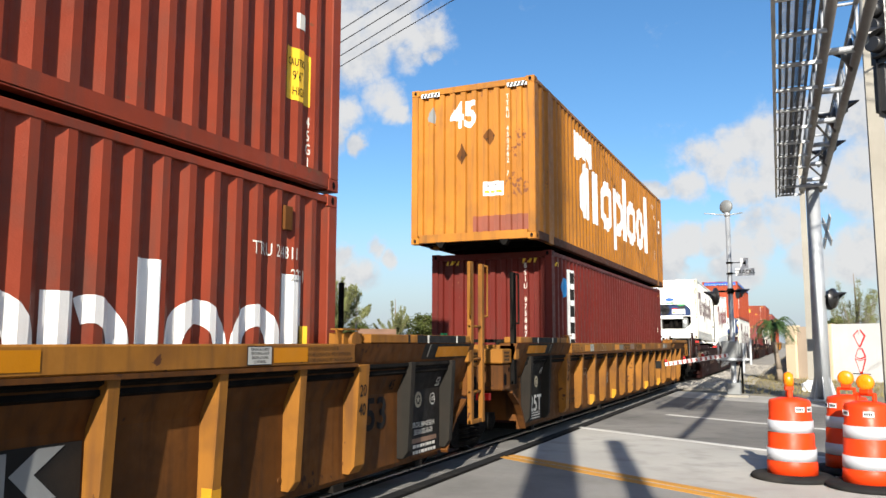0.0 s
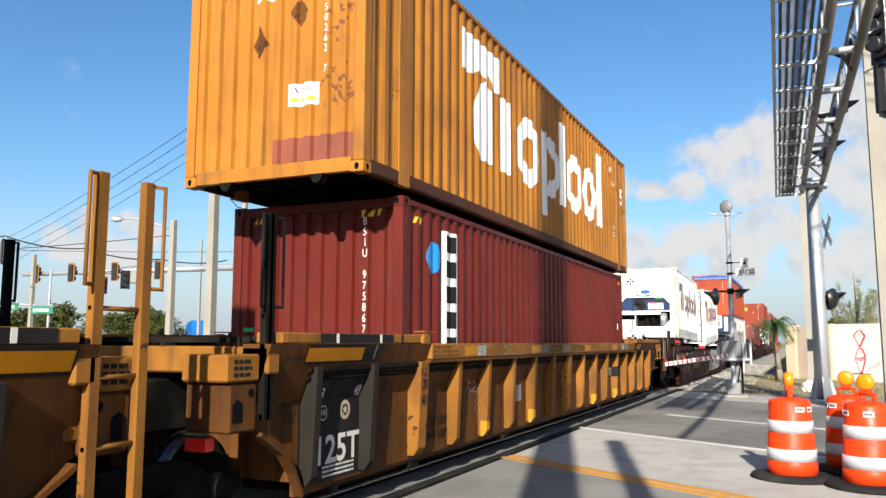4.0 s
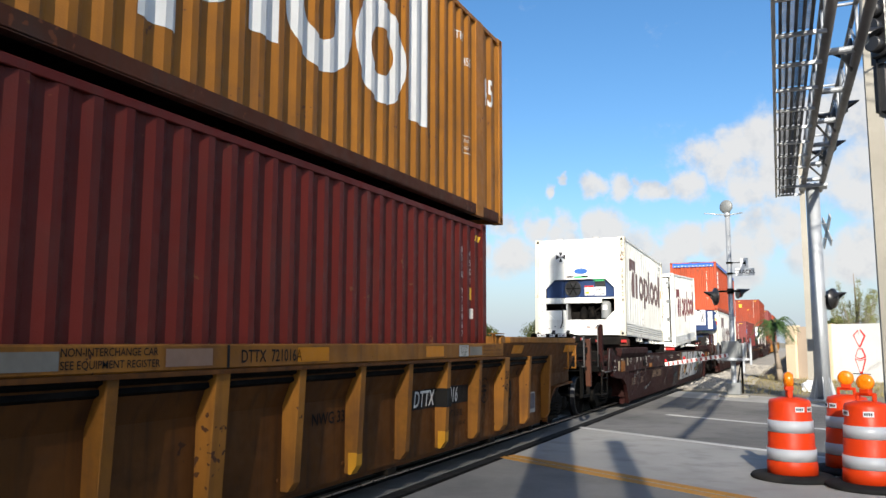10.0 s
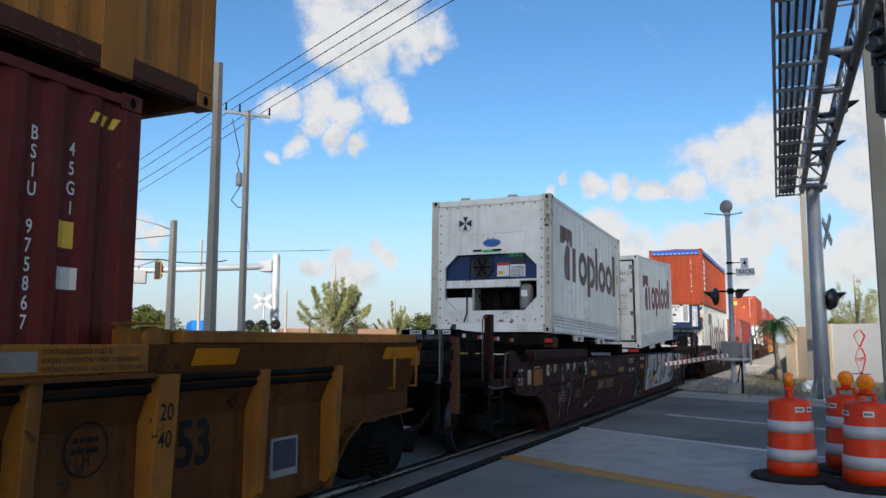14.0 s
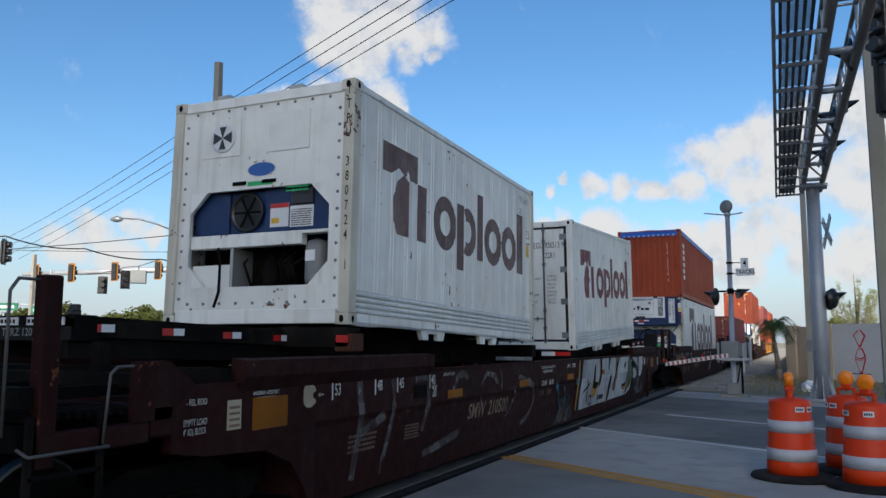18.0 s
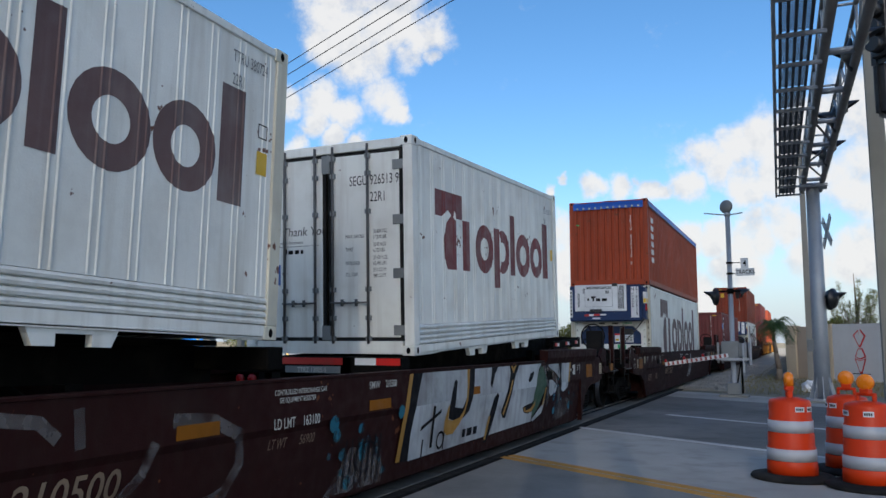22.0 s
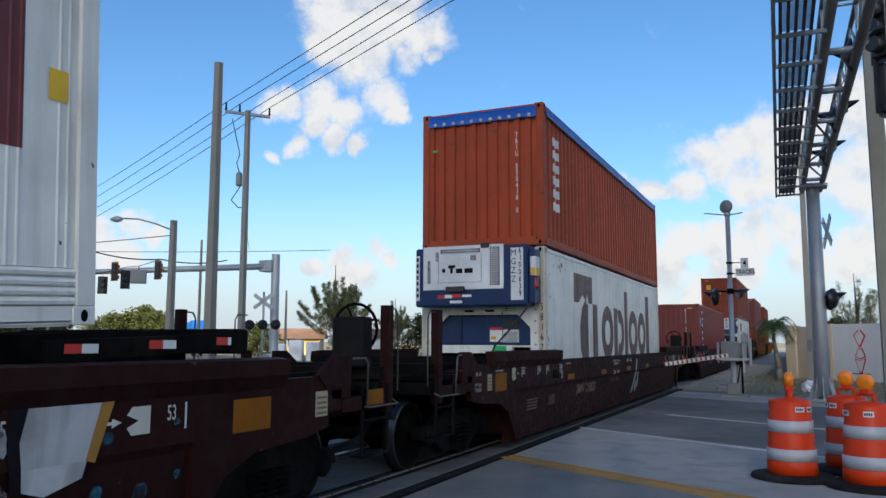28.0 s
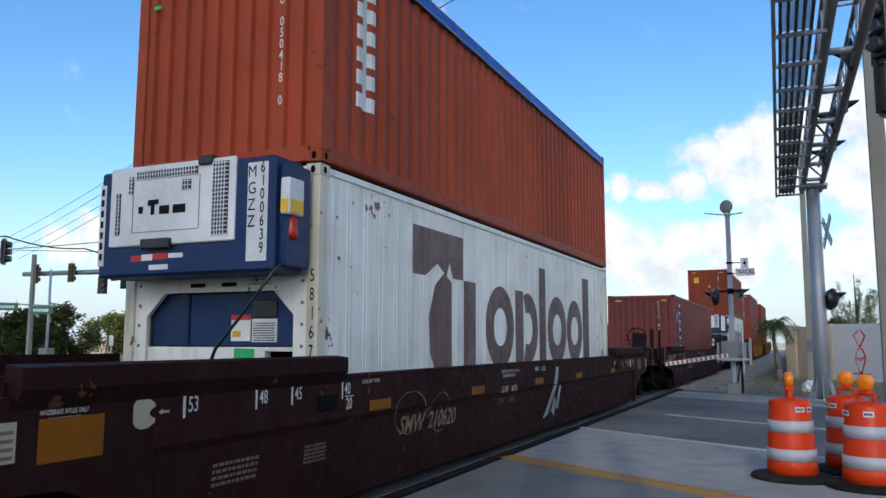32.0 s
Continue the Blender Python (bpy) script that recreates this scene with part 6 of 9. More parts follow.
def ladder(root, x, y0, y1, z0, z1, zr, paint, name="ladder"):
    """Two flat stiles that rise above the deck, rungs and a hoop on top."""
    s = 1 if x > 0 else -1
    bm = boxes((x - 0.03, x + 0.03, y0, y0 + 0.08, z0, z1), (x - 0.03, x + 0.03, y1 - 0.08, y1, z0, z1), (x - 0.02, x + 0.02, y0, y1, z0, z0 + 0.05), bevel=0.004)
    lad = part(name, bm, paint, root)
    for i in range(3):
        part("rung", tubes(((x, y0, z0 + 0.4 + i * 0.42), (x, y1, z0 + 0.4 + i * 0.42), 0.016), n=8), paint, lad)
    for y, d in ((y0 + 0.04, -1), (y1 - 0.04, 1)):
        bm = bmesh.new()
        pipe(bm, [(x, y, z1 - 0.02), (x + s * 0.04, y + d * 0.12, z1 - 0.02), (x + s * 0.04, y + d * 0.12, zr), (x, y, zr)], 0.013, 6)
        part("grab_iron", bm, paint, lad)
    return lad


# ---- mustard well car ----
SHEET_X, KNEE_Z = 1.34, 1.08
LEAN = (1.47 - SHEET_X) / (1.42 - KNEE_Z)


def rib_mesh(width, paint=AMBER_RIB):
    """A tapered web that fills the step between the sloped sheet and the sill, with a narrow face."""
    bm = bmesh.new()
    h = width / 2
    prism(bm, [(1.46, 1.40), (1.515, 1.40), (1.469, 0.45), (1.41, 0.37), (SHEET_X - 0.01, 0.37), (SHEET_X - 0.01, KNEE_Z)], -h, h, "y")
    bmesh.ops.bevel(bm, geom=bm.edges[:], offset=0.006, segments=1, affect="EDGES")
    me = bpy.data.meshes.new("rib")
    bm.to_mesh(me)
    bm.free()
    me.materials.append(paint)
    return me


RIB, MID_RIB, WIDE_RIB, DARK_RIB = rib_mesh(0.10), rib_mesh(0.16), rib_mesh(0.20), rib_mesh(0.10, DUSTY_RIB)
TURN = Matrix.Rotation(math.pi, 4, "Z")


def on_slope(u, w):
    """The place of paint on the sheet and on its sloped shoulder, on the near side."""
    return Vector((SHEET_X + 0.009 + max(0.0, w - KNEE_Z) * LEAN, u, w))


def amber_car(y, ends, label):
    """A ribbed well car. ends: for the near (-1) and far (+1) end, 'joint' (shared bogie) or 'coupler'."""
    root = train_thing("well_car", y, 0.0, label, "well car", "well cars")
    reach = {-1: 8.95 if ends[0] == "joint" else 10.0, 1: 8.95 if ends[1] == "joint" else 10.0}
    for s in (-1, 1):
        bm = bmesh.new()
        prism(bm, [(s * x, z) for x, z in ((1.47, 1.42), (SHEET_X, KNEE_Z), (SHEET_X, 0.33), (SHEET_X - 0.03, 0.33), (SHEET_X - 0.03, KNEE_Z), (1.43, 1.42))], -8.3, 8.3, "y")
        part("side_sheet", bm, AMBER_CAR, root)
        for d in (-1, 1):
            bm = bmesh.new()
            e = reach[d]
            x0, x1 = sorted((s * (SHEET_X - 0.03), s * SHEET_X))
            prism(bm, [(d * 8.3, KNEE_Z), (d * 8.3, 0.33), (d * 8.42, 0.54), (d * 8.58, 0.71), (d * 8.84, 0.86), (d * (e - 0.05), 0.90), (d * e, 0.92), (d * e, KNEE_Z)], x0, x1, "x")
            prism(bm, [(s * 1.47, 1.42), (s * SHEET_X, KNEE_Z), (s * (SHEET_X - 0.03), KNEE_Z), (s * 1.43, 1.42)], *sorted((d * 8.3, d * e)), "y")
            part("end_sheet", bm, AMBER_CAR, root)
        for d in (-1, 1):
            bm = bmesh.new()
            arch = [(d * 8.3, 0.33), (d * 8.42, 0.54), (d * 8.58, 0.71), (d * 8.84, 0.86), (d * (reach[d] - 0.05), 0.90)]
            prism(bm, arch + [(a + d * 0.02, b - 0.03) for a, b in arch[::-1]], *sorted((s * SHEET_X, s * 1.43)), "x")
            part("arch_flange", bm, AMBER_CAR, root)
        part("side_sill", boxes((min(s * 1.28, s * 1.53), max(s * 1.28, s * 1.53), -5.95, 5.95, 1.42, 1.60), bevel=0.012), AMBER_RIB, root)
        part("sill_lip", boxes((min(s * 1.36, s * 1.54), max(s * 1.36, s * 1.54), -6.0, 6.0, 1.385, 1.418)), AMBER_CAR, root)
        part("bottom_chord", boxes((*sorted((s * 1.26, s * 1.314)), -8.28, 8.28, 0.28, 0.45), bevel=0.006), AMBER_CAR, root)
        # Two beads below the sill; their near-black also paints in its shade.
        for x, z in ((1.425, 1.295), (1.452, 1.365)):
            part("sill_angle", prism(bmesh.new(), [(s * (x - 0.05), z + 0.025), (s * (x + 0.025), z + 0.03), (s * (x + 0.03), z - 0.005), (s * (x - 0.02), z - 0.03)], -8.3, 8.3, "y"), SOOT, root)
        for d in (-1, 1):
            y0, y1 = sorted((d * 5.96, d * reach[d]))
            part("end_sill", prism(bmesh.new(), [(s * 1.25, 1.60), (s * 1.53, 1.60), (s * 1.465, 1.42), (s * 1.25, 1.42)], y0, y1, "y"), AMBER_CAR, root)
            slope = (lambda q: lambda u, w: Vector((q * (1.469 + (w - 1.42) * 0.361), u, w)))(s)
            ya, yb = sorted((d * 6.25, d * (reach[d] - 0.15)))
            part("end_guide", boxes((*sorted((s * 1.26, s * 1.525)), ya, yb, 1.604, 1.695), bevel=0.01), AMBER_RIB, root)
            joint = ends[0 if d < 0 else 1] == "joint"
            if joint:
                o = 0.40 if d > 0 else 0.0
                mark("sill_paint", [rect(*sorted((d * (7.08 + o), d * (8.40 + o))), 1.425, 1.595)], BLACK_PANEL, root, slope)
                for a, b in ((6.88 + o, 8.24 + o), (6.66 + o, 6.70 + o)):
                    part("guide_paint", boxes((*sorted((s * 1.526, s * 1.530)), *sorted((d * a, d * min(b, reach[d] - 0.16))), 1.607, 1.692)), BLACK_PANEL, root)
                for u in (7.15 + o, 7.96 + o):
                    part("guide_tick", boxes((*sorted((s * 1.531, s * 1.534)), d * u - 0.02, d * u + 0.02, 1.607, 1.692)), WHITE_MARK, root)
                mark("sill_tick", [rect(d * (7.22 + o) - 0.015, d * (7.22 + o) + 0.015, 1.45, 1.59)], GREY_TAPE, root, lambda u, w: slope(u, w) * 1.0 + Vector((0.003 * s, 0, 0)))
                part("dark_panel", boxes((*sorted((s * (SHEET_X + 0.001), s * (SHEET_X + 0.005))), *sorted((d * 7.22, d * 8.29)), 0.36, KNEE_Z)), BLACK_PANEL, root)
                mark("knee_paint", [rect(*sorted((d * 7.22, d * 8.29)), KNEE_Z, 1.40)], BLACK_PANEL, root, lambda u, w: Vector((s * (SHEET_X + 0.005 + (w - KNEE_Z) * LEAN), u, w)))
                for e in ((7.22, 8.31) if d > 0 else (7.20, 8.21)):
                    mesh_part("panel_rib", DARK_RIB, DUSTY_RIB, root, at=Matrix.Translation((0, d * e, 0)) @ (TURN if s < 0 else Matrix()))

            else:
                for e in ((7.22, 8.31) if d > 0 else (7.20, 8.21)):
                    mesh_part("rib", RIB, AMBER_RIB, root, at=Matrix.Translation((0, d * e, 0)) @ (TURN if s < 0 else Matrix()))
            bm = bmesh.new()
            tube(bm, (s * 1.40, d * 6.02, 1.63), (s * 1.50, d * 6.02, 1.63), 0.085, n=14)
            box(bm, min(s * 1.3, s * 1.46), max(s * 1.3, s * 1.46), min(d * 5.85, d * 6.2), max(d * 5.85, d * 6.2), 1.60, 1.70)
            part("guide_roller", bm, AMBER_RIB, root)
            part("roller_bracket", prism(bmesh.new(), [(d * 5.80, 1.602), (d * 5.92, 1.602), (d * 5.86, 1.74), (d * 5.76, 1.74)], *sorted((s * 1.42, s * 1.44)), "x"), AMBER_RIB, root)
            part("roller_cap", boxes((*sorted((s * 1.36, s * 1.50)), *sorted((d * 5.78, d * 6.08)), 1.728, 1.742)), AMBER_RIB, root)
        for k in range(-6, 7):
            u = k * 1.02 + 0.04
            m = Matrix.Translation((0, u, 0)) @ (TURN if s < 0 else Matrix())
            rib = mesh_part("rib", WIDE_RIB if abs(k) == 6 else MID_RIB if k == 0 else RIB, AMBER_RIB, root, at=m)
            if k in (-4, -2, 2, 4):
                part("fresh_foot", prism(bmesh.new(), [(1.4745, 0.57), (1.4715, 0.45), (1.412, 0.366), (1.38, 0.366), (1.38, 0.57)], -0.052, 0.052, "y"), FRESH_YELLOW, rib, "bright yellow touched-up foot")
            part("weld_bolt", tubes(((1.29, -0.085, 0.47), (1.35, -0.085, 0.47), 0.022), n=8), AMBER_CAR, rib)
    part("well_floor", boxes((-1.30, 1.30, -7.9, 7.9, 0.29, 0.33), *[(-1.34, 1.34, u - 0.09, u + 0.09, 0.22, 0.285) for u in (-7.7, -6, -3, 0, 3, 6, 7.7)]), SOOT, root)
    for d in (-1, 1):
        r = reach[d]
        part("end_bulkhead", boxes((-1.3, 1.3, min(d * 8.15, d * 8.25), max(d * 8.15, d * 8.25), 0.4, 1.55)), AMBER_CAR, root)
        bm = bmesh.new()
        for i in range(round((r - 8.3) / 0.09)):
            u = d * (8.3 + i * 0.09)
            box(bm, -1.24, 1.24, u - 0.018, u + 0.018, 1.61, 1.66)
        for x in (-1.2, -0.4, 0.4, 1.2):
            box(bm, x - 0.02, x + 0.02, min(d * 8.3, d * r), max(d * 8.3, d * r), 1.58, 1.612)
        part("deck_grating", bm, SOOT, root)
        part("centre_sill", boxes((-0.35, 0.35, min(d * 8.2, d * (r + 0.4)), max(d * 8.2, d * (r + 0.4)), 0.85, 1.30), bevel=0.02), SOOT, root)
        part("end_beam", boxes((-1.5, 1.5, min(d * (r - 0.16), d * r), max(d * (r - 0.16), d * r), 1.36, 1.58), bevel=0.015), AMBER_RIB, root)
        for s in (-1, 1):
            if ends[0 if d < 0 else 1] == "joint":
                part("side_bearing_arm", boxes((min(s * 0.95, s * 1.35), max(s * 0.95, s * 1.35), min(d * (r - 0.1), d * (r + 0.32)), max(d * (r - 0.1), d * (r + 0.32)), 1.0, 1.48), bevel=0.03), AMBER_RIB, root)
                pocket = part("bearing_pocket", boxes((min(s * 1.0, s * 1.42), max(s * 1.0, s * 1.42), min(d * (r + 0.02), d * (r + 0.36)), max(d * (r + 0.02), d * (r + 0.36)), 0.92, 1.30), bevel=0.02), AMBER_CAR, root)
                if s > 0:
                    mark("pocket_hole", [disc(d * (r + 0.10), 1.22, 0.035)], DARK_HOLE, pocket, side_place(1.424))
                    mark("pocket_hole", [[(d * (r + 0.20), 1.0), (d * (r + 0.32), 1.0), (d * (r + 0.32), 1.14), (d * (r + 0.26), 1.18), (d * (r + 0.20), 1.14)]], DARK_HOLE, pocket, side_place(1.424))
                    part("bearing_cover", boxes((1.0, 1.44, min(d * (r + 0.02), d * (r + 0.42)), max(d * (r + 0.02), d * (r + 0.42)), 1.31, 1.52), bevel=0.015), AMBER_RIB, pocket)
                    mark("setting_notice", bars(d * (r + 0.22) - 0.12, d * (r + 0.22) + 0.12, 1.45, 3, 0.03, 0.02, 11), BLACK_MARK, pocket, side_place(1.444))
        if ends[0 if d < 0 else 1] == "coupler":
            coupler(root, d * r, d)
            truck(root, d * 9.72)
            bm = bmesh.new()
            for i in range(11):
                u = d * (10.05 + i * 0.09)
                box(bm, -1.42, 1.42, u - 0.018, u + 0.018, 1.18, 1.22)
            part("end_platform", bm, SOOT, root)
            for z in (1.10, 1.30, 1.46, 1.58):
                part("end_rail", boxes((-1.44, 1.44, min(d * 10.98, d * 11.06), max(d * 10.98, d * 11.06), z - 0.035, z + 0.035), bevel=0.006), SOOT, root)
            for x in (-1.46, -0.5, 0.5, 1.46):
                part("end_post", boxes((x - 0.05, x + 0.05, d * 11.05 - 0.05, d * 11.05 + 0.05, 0.75 if abs(x) > 1 else 1.0, 1.68), bevel=0.008), RAIL_BROWN, root)
            for s in (-1, 1):
                part("end_brace", boxes((*sorted((s * 1.38, s * 1.46)), min(d * 10.0, d * 11.0), max(d * 10.0, d * 11.0), 1.40, 1.52)), SOOT, root)
                part("step", boxes((*sorted((s * 1.42, s * 1.48)), min(d * 10.5, d * 11.1), max(d * 10.5, d * 11.1), 0.55, 0.60), (*sorted((s * 1.42, s * 1.48)), d * 10.55 - 0.03, d * 10.55 + 0.03, 0.55, 1.2), (*sorted((s * 1.42, s * 1.48)), d * 11.05 - 0.03, d * 11.05 + 0.03, 0.55, 1.2)), SOOT, root)
                bm = bmesh.new()
                pipe(bm, [(s * 1.48, d * 10.45, 1.15), (s * 1.53, d * 10.45, 1.15), (s * 1.53, d * 10.45, 1.75), (s * 1.48, d * 10.62, 1.75), (s * 1.48, d * 10.62, 1.2)], 0.013, 6)
                part("grab_iron", bm, GALV_ROD, root)
    # marks on the near side
    on_sheet, on_sill = on_slope, side_place(1.5345)
    mark("sill_joint", [rect(0.045, 0.075, 1.425, 1.595)], BLACK_PANEL, root, on_sill)
    mark("primer_patch", [rect(-0.57, -0.11, 1.45, 1.57)], PALE_BROWN_MARK, root, on_sill)
    for d in (-1, 1):
        for z, text in ((1.10, "20"), (0.92, "40")):
            mark("capacity_mark", words(6.15 if d > 0 else -6.08, z, text, 0.11, 0.8, 0.01, True), BLACK_MARK, root, lambda u, w: Vector((1.465 + (w - 0.36) * 0.0481 + 0.004, u, w)))
        mark("length_mark", words(-6.82 if d < 0 else 6.96, 1.115, "45", 0.105, 0.8, 0.01, True), BLACK_MARK, root, on_slope)
        far = 9.5 * d if reach[d] > 9.5 else -7.935 if d < 0 else 8.30
        long = 0.35 if reach[d] > 9.5 else 0.475
        marks("amber_reflector", ([rect(d * 6.62 - 0.24, d * 6.62 + 0.24, 1.45, 1.57)] if reach[d] > 9.5 else []) + [rect(far - long, far + long, 1.445, 1.565)], REFLECT_AMBER, root, lambda u, w: Vector((1.476 + (w - 1.42) * 0.361, u, w)))
        marks("reflector_strip", [rect(u - 0.24, u + 0.24, 1.45, 1.57) for u in ((-4.76, -2.09) if d < 0 else (2.31, 4.92) if ends[1] == "joint" else (1.18, 3.66))], REFLECT_AMBER, root, on_sill)
        c = -4.42 if d < 0 else 4.50
        plate = mark("notice_plate", [rect(c - 0.155, c + 0.155, 1.435, 1.585)], BLACK_PANEL, root, on_sill)
        mark("notice_ground", [rect(c - 0.147, c + 0.147, 1.443, 1.577)], NOTICE_GREY, plate, side_place(1.5365))
        for k, line in enumerate(("REMOVE ALL DEBRIS", "FROM WELL FLOOR", "BEFORE LOADING", "CONTAINERS")):
            mark("notice_line", words(c, 1.549 - k * 0.032, line, 0.021, 0.82, 0.0, True), BLACK_MARK, plate, side_place(1.5385))
        if ends[1] == "coupler":
            mark("patch", [rect(*((-1.84, -1.40) if d < 0 else (4.69, 5.12)), 1.45, 1.56)], GREY_TAPE, root, on_sill)
        mark("sill_print", spanned(d * 5.53 - 0.38, d * 5.53 + 0.12, 1.545, "CONTAINER GUIDES MUST BE", 0.030), SILL_PRINT, root, on_sill)
        mark("sill_print", spanned(d * 5.53 - 0.38, d * 5.53 + 0.34, 1.495, "BEFORE LOADING 96\" WIDE CONTAINERS,", 0.030), SILL_PRINT, root, on_sill)
        mark("sill_print", spanned(d * 5.53 - 0.38, d * 5.53 + 0.38, 1.445, "BEFORE LOADING 102\" WIDE CONTAINERS", 0.030), SILL_PRINT, root, on_sill)
    return root, on_sheet, on_sill


CAR_A, CAR_B, CAR_C, CAR_D, CAR_E, CAR_F = 0.55, 20.13, 43.45, 66.75, 90.05, 113.35

unit, sheet, sill = amber_car(CAR_A, ("coupler", "joint"), "mustard-yellow steel well car with wedge ribs, grimy")
mark("large_length_mark", spanned(6.46, 6.90, 0.735, "53", 0.31, 0.02), BLACK_MARK, unit, sheet)
for at, text in ((7.33, "48"), (8.14, "53")):
    mark("length_mark", words(at, 1.10, text, 0.10, 0.8, 0.01, True), WHITE_MARK, unit, on_slope)
mark("brake_ring", ring(8.05, 0.955, 0.068, 0.008), WHITE_MARK, unit, side_place(SHEET_X + 0.009))
mark("brake_number", words(8.05, 0.93, "110", 0.055, 0.8, 0.004, True), WHITE_MARK, unit, side_place(SHEET_X + 0.009))
mark("round_emblem", ring(7.67, 0.965, 0.09, 0.035), CREAM_MARK, unit, side_place(SHEET_X + 0.009))
mark("emblem_star", [[(7.67 + (0.055 if k % 2 else 0.022) * math.sin(k * math.pi / 5), 0.965 - (0.055 if k % 2 else 0.022) * math.cos(k * math.pi / 5)) for k in range(10)]], CREAM_MARK, unit, side_place(SHEET_X + 0.009))
mark("panel_print", spanned(7.52, 8.10, 0.655, "SPECIAL BRAKE BEAM", 0.057) + spanned(7.57, 8.05, 0.575, "SEE BADGE PLATE", 0.057) + bars(7.54, 8.14, 0.43, 2, 0.035, 0.03, 6), WHITE_MARK, unit, side_place(SHEET_X + 0.009))
part("panel_strip", boxes((SHEET_X + 0.006, SHEET_X + 0.009, 7.50, 8.16, 0.485, 0.535)), PALE_BROWN_MARK, unit)
part("stencil_panel", boxes((SHEET_X + 0.001, SHEET_X + 0.005, 2.12, 3.03, 0.66, 1.02)), BLACK_PANEL, unit)
mark("stencil_mark", [[(2.38, 0.70), (2.52, 0.70), (2.52, 1.00), (2.38, 1.00)], [(2.54, 0.87), (2.72, 1.005), (2.90, 1.005), (2.70, 0.86), (2.86, 0.71), (2.70, 0.71)]], GREY_BOX, unit, side_place(SHEET_X + 0.009))
ladder(unit, 1.47, 8.90, 9.36, 0.58, 2.66, 1.96, AMBER_RIB)
ladder(unit, -1.47, 10.02, 10.58, 0.58, 2.58, 2.0, SOOT)
unit_joint = unit

unit, sheet, sill = amber_car(CAR_B, ("joint", "coupler"), "mustard-yellow steel well car stencilled DTTX 721016")
part("number_panel", boxes((SHEET_X + 0.001, SHEET_X + 0.005, 3.45, 5.08, 0.85, 1.07)), BLACK_PANEL, unit)
part("rib_band", boxes((SHEET_X + 0.01, 1.505, 4.060, 4.180, 0.85, 1.07)), BLACK_PANEL, unit)
for at, text, wide in ((3.47, "DTTX", 0.80), (4.16, "721016", 0.74)):
    mark("car_number", words(at, 0.88, text, 0.175, wide, 0.011, slant=0.2), WHITE_MARK, unit, side_place(SHEET_X + 0.009))
mark("load_limit", words(4.29, 0.69, "LD LMT 118100", 0.085, 0.72) + words(4.78, 0.57, "PER UNIT", 0.05, 0.7), BLACK_MARK, unit, sheet)
mark("sill_number", spanned(0.21, 1.00, 1.462, "DTTX  721016A", 0.095, 0.008), BLACK_MARK, unit, sill)
mark("unit_code", spanned(1.45, 2.00, 0.868, "NWG 33", 0.105, 0.012), BLACK_MARK, unit, sheet)
mark("inside_length", spanned(-5.70, -5.13, 0.637, "IL 53' 1-3/4\"", 0.10, 0.02), BLACK_MARK, unit, sheet)
mark("inside_width", spanned(-5.70, -5.13, 0.475, "IW 8' 9-7/8\"", 0.10, 0.02), BLACK_MARK, unit, sheet)
mark("large_length_mark", words(6.42, 0.745, "53", 0.31, 0.82, 0.02), BLACK_MARK, unit, sheet)
part("load_table", boxes((SHEET_X + 0.001, SHEET_X + 0.005, -2.86, -2.29, 0.725, 0.957)), NOTICE_GREY, unit)
mark("load_print", bars(-2.85, -2.30, 0.932, 7, 0.014, 0.018, 2), BLACK_MARK, unit, side_place(SHEET_X + 0.009))
mark("round_stencil", ring(5.65, 0.96, 0.17, 0.012) + words(5.65, 0.86, "H", 0.07, 0.8, 0.01, True) + bars(5.55, 5.75, 1.0, 2, 0.035, 0.03, 4), BLACK_MARK, unit, sheet)
part("document_board", boxes((SHEET_X + 0.001, SHEET_X + 0.02, 7.50, 7.88, 0.50, 0.82)), GREY_BOX, unit)
part("board_face", boxes((SHEET_X + 0.021, SHEET_X + 0.025, 7.53, 7.85, 0.56, 0.80)), STICKER_NAVY, unit)
mark("panel_number", spanned(-7.98, -7.25, 0.515, "125T", 0.243, 0.02), WHITE_MARK, unit, side_place(SHEET_X + 0.009))
for at, text in ((-7.34, "48"), (-7.99, "53")):
    mark("length_mark", words(at, 1.10, text, 0.10, 0.8, 0.01, True), WHITE_MARK, unit, on_slope)
mark("round_emblem", ring(-7.52, 0.975, 0.092, 0.036), CREAM_MARK, unit, side_place(SHEET_X + 0.009))
mark("emblem_star", [[(-7.52 + (0.055 if k % 2 else 0.022) * math.sin(k * math.pi / 5), 0.975 - (0.055 if k % 2 else 0.022) * math.cos(k * math.pi / 5)) for k in range(10)]], CREAM_MARK, unit, side_place(SHEET_X + 0.009))
mark("brake_ring", ring(-7.90, 0.97, 0.068, 0.008), WHITE_MARK, unit, side_place(SHEET_X + 0.009))
mark("brake_number", words(-7.90, 0.945, "110", 0.055, 0.8, 0.004, True), WHITE_MARK, unit, side_place(SHEET_X + 0.009))
mark("panel_print", bars(-7.9, -7.35, 0.47, 3, 0.02, 0.02, 7), WHITE_MARK, unit, side_place(SHEET_X + 0.009))
for z, text, far in ((1.06, "LUBRICATE", -8.31), (0.99, "COUPLING", -8.32), (0.92, "SHOES", -8.36)):
    mark("care_note", spanned(far - 0.035 * len(text), far, z, text, 0.045), BLACK_MARK, unit, sheet)
mark("wheel_note", spanned(-8.70, -8.43, 1.46, "TW WHLS", 0.05), BLACK_MARK, unit, lambda u, w: Vector((1.476 + (w - 1.42) * 0.361, u, w)))
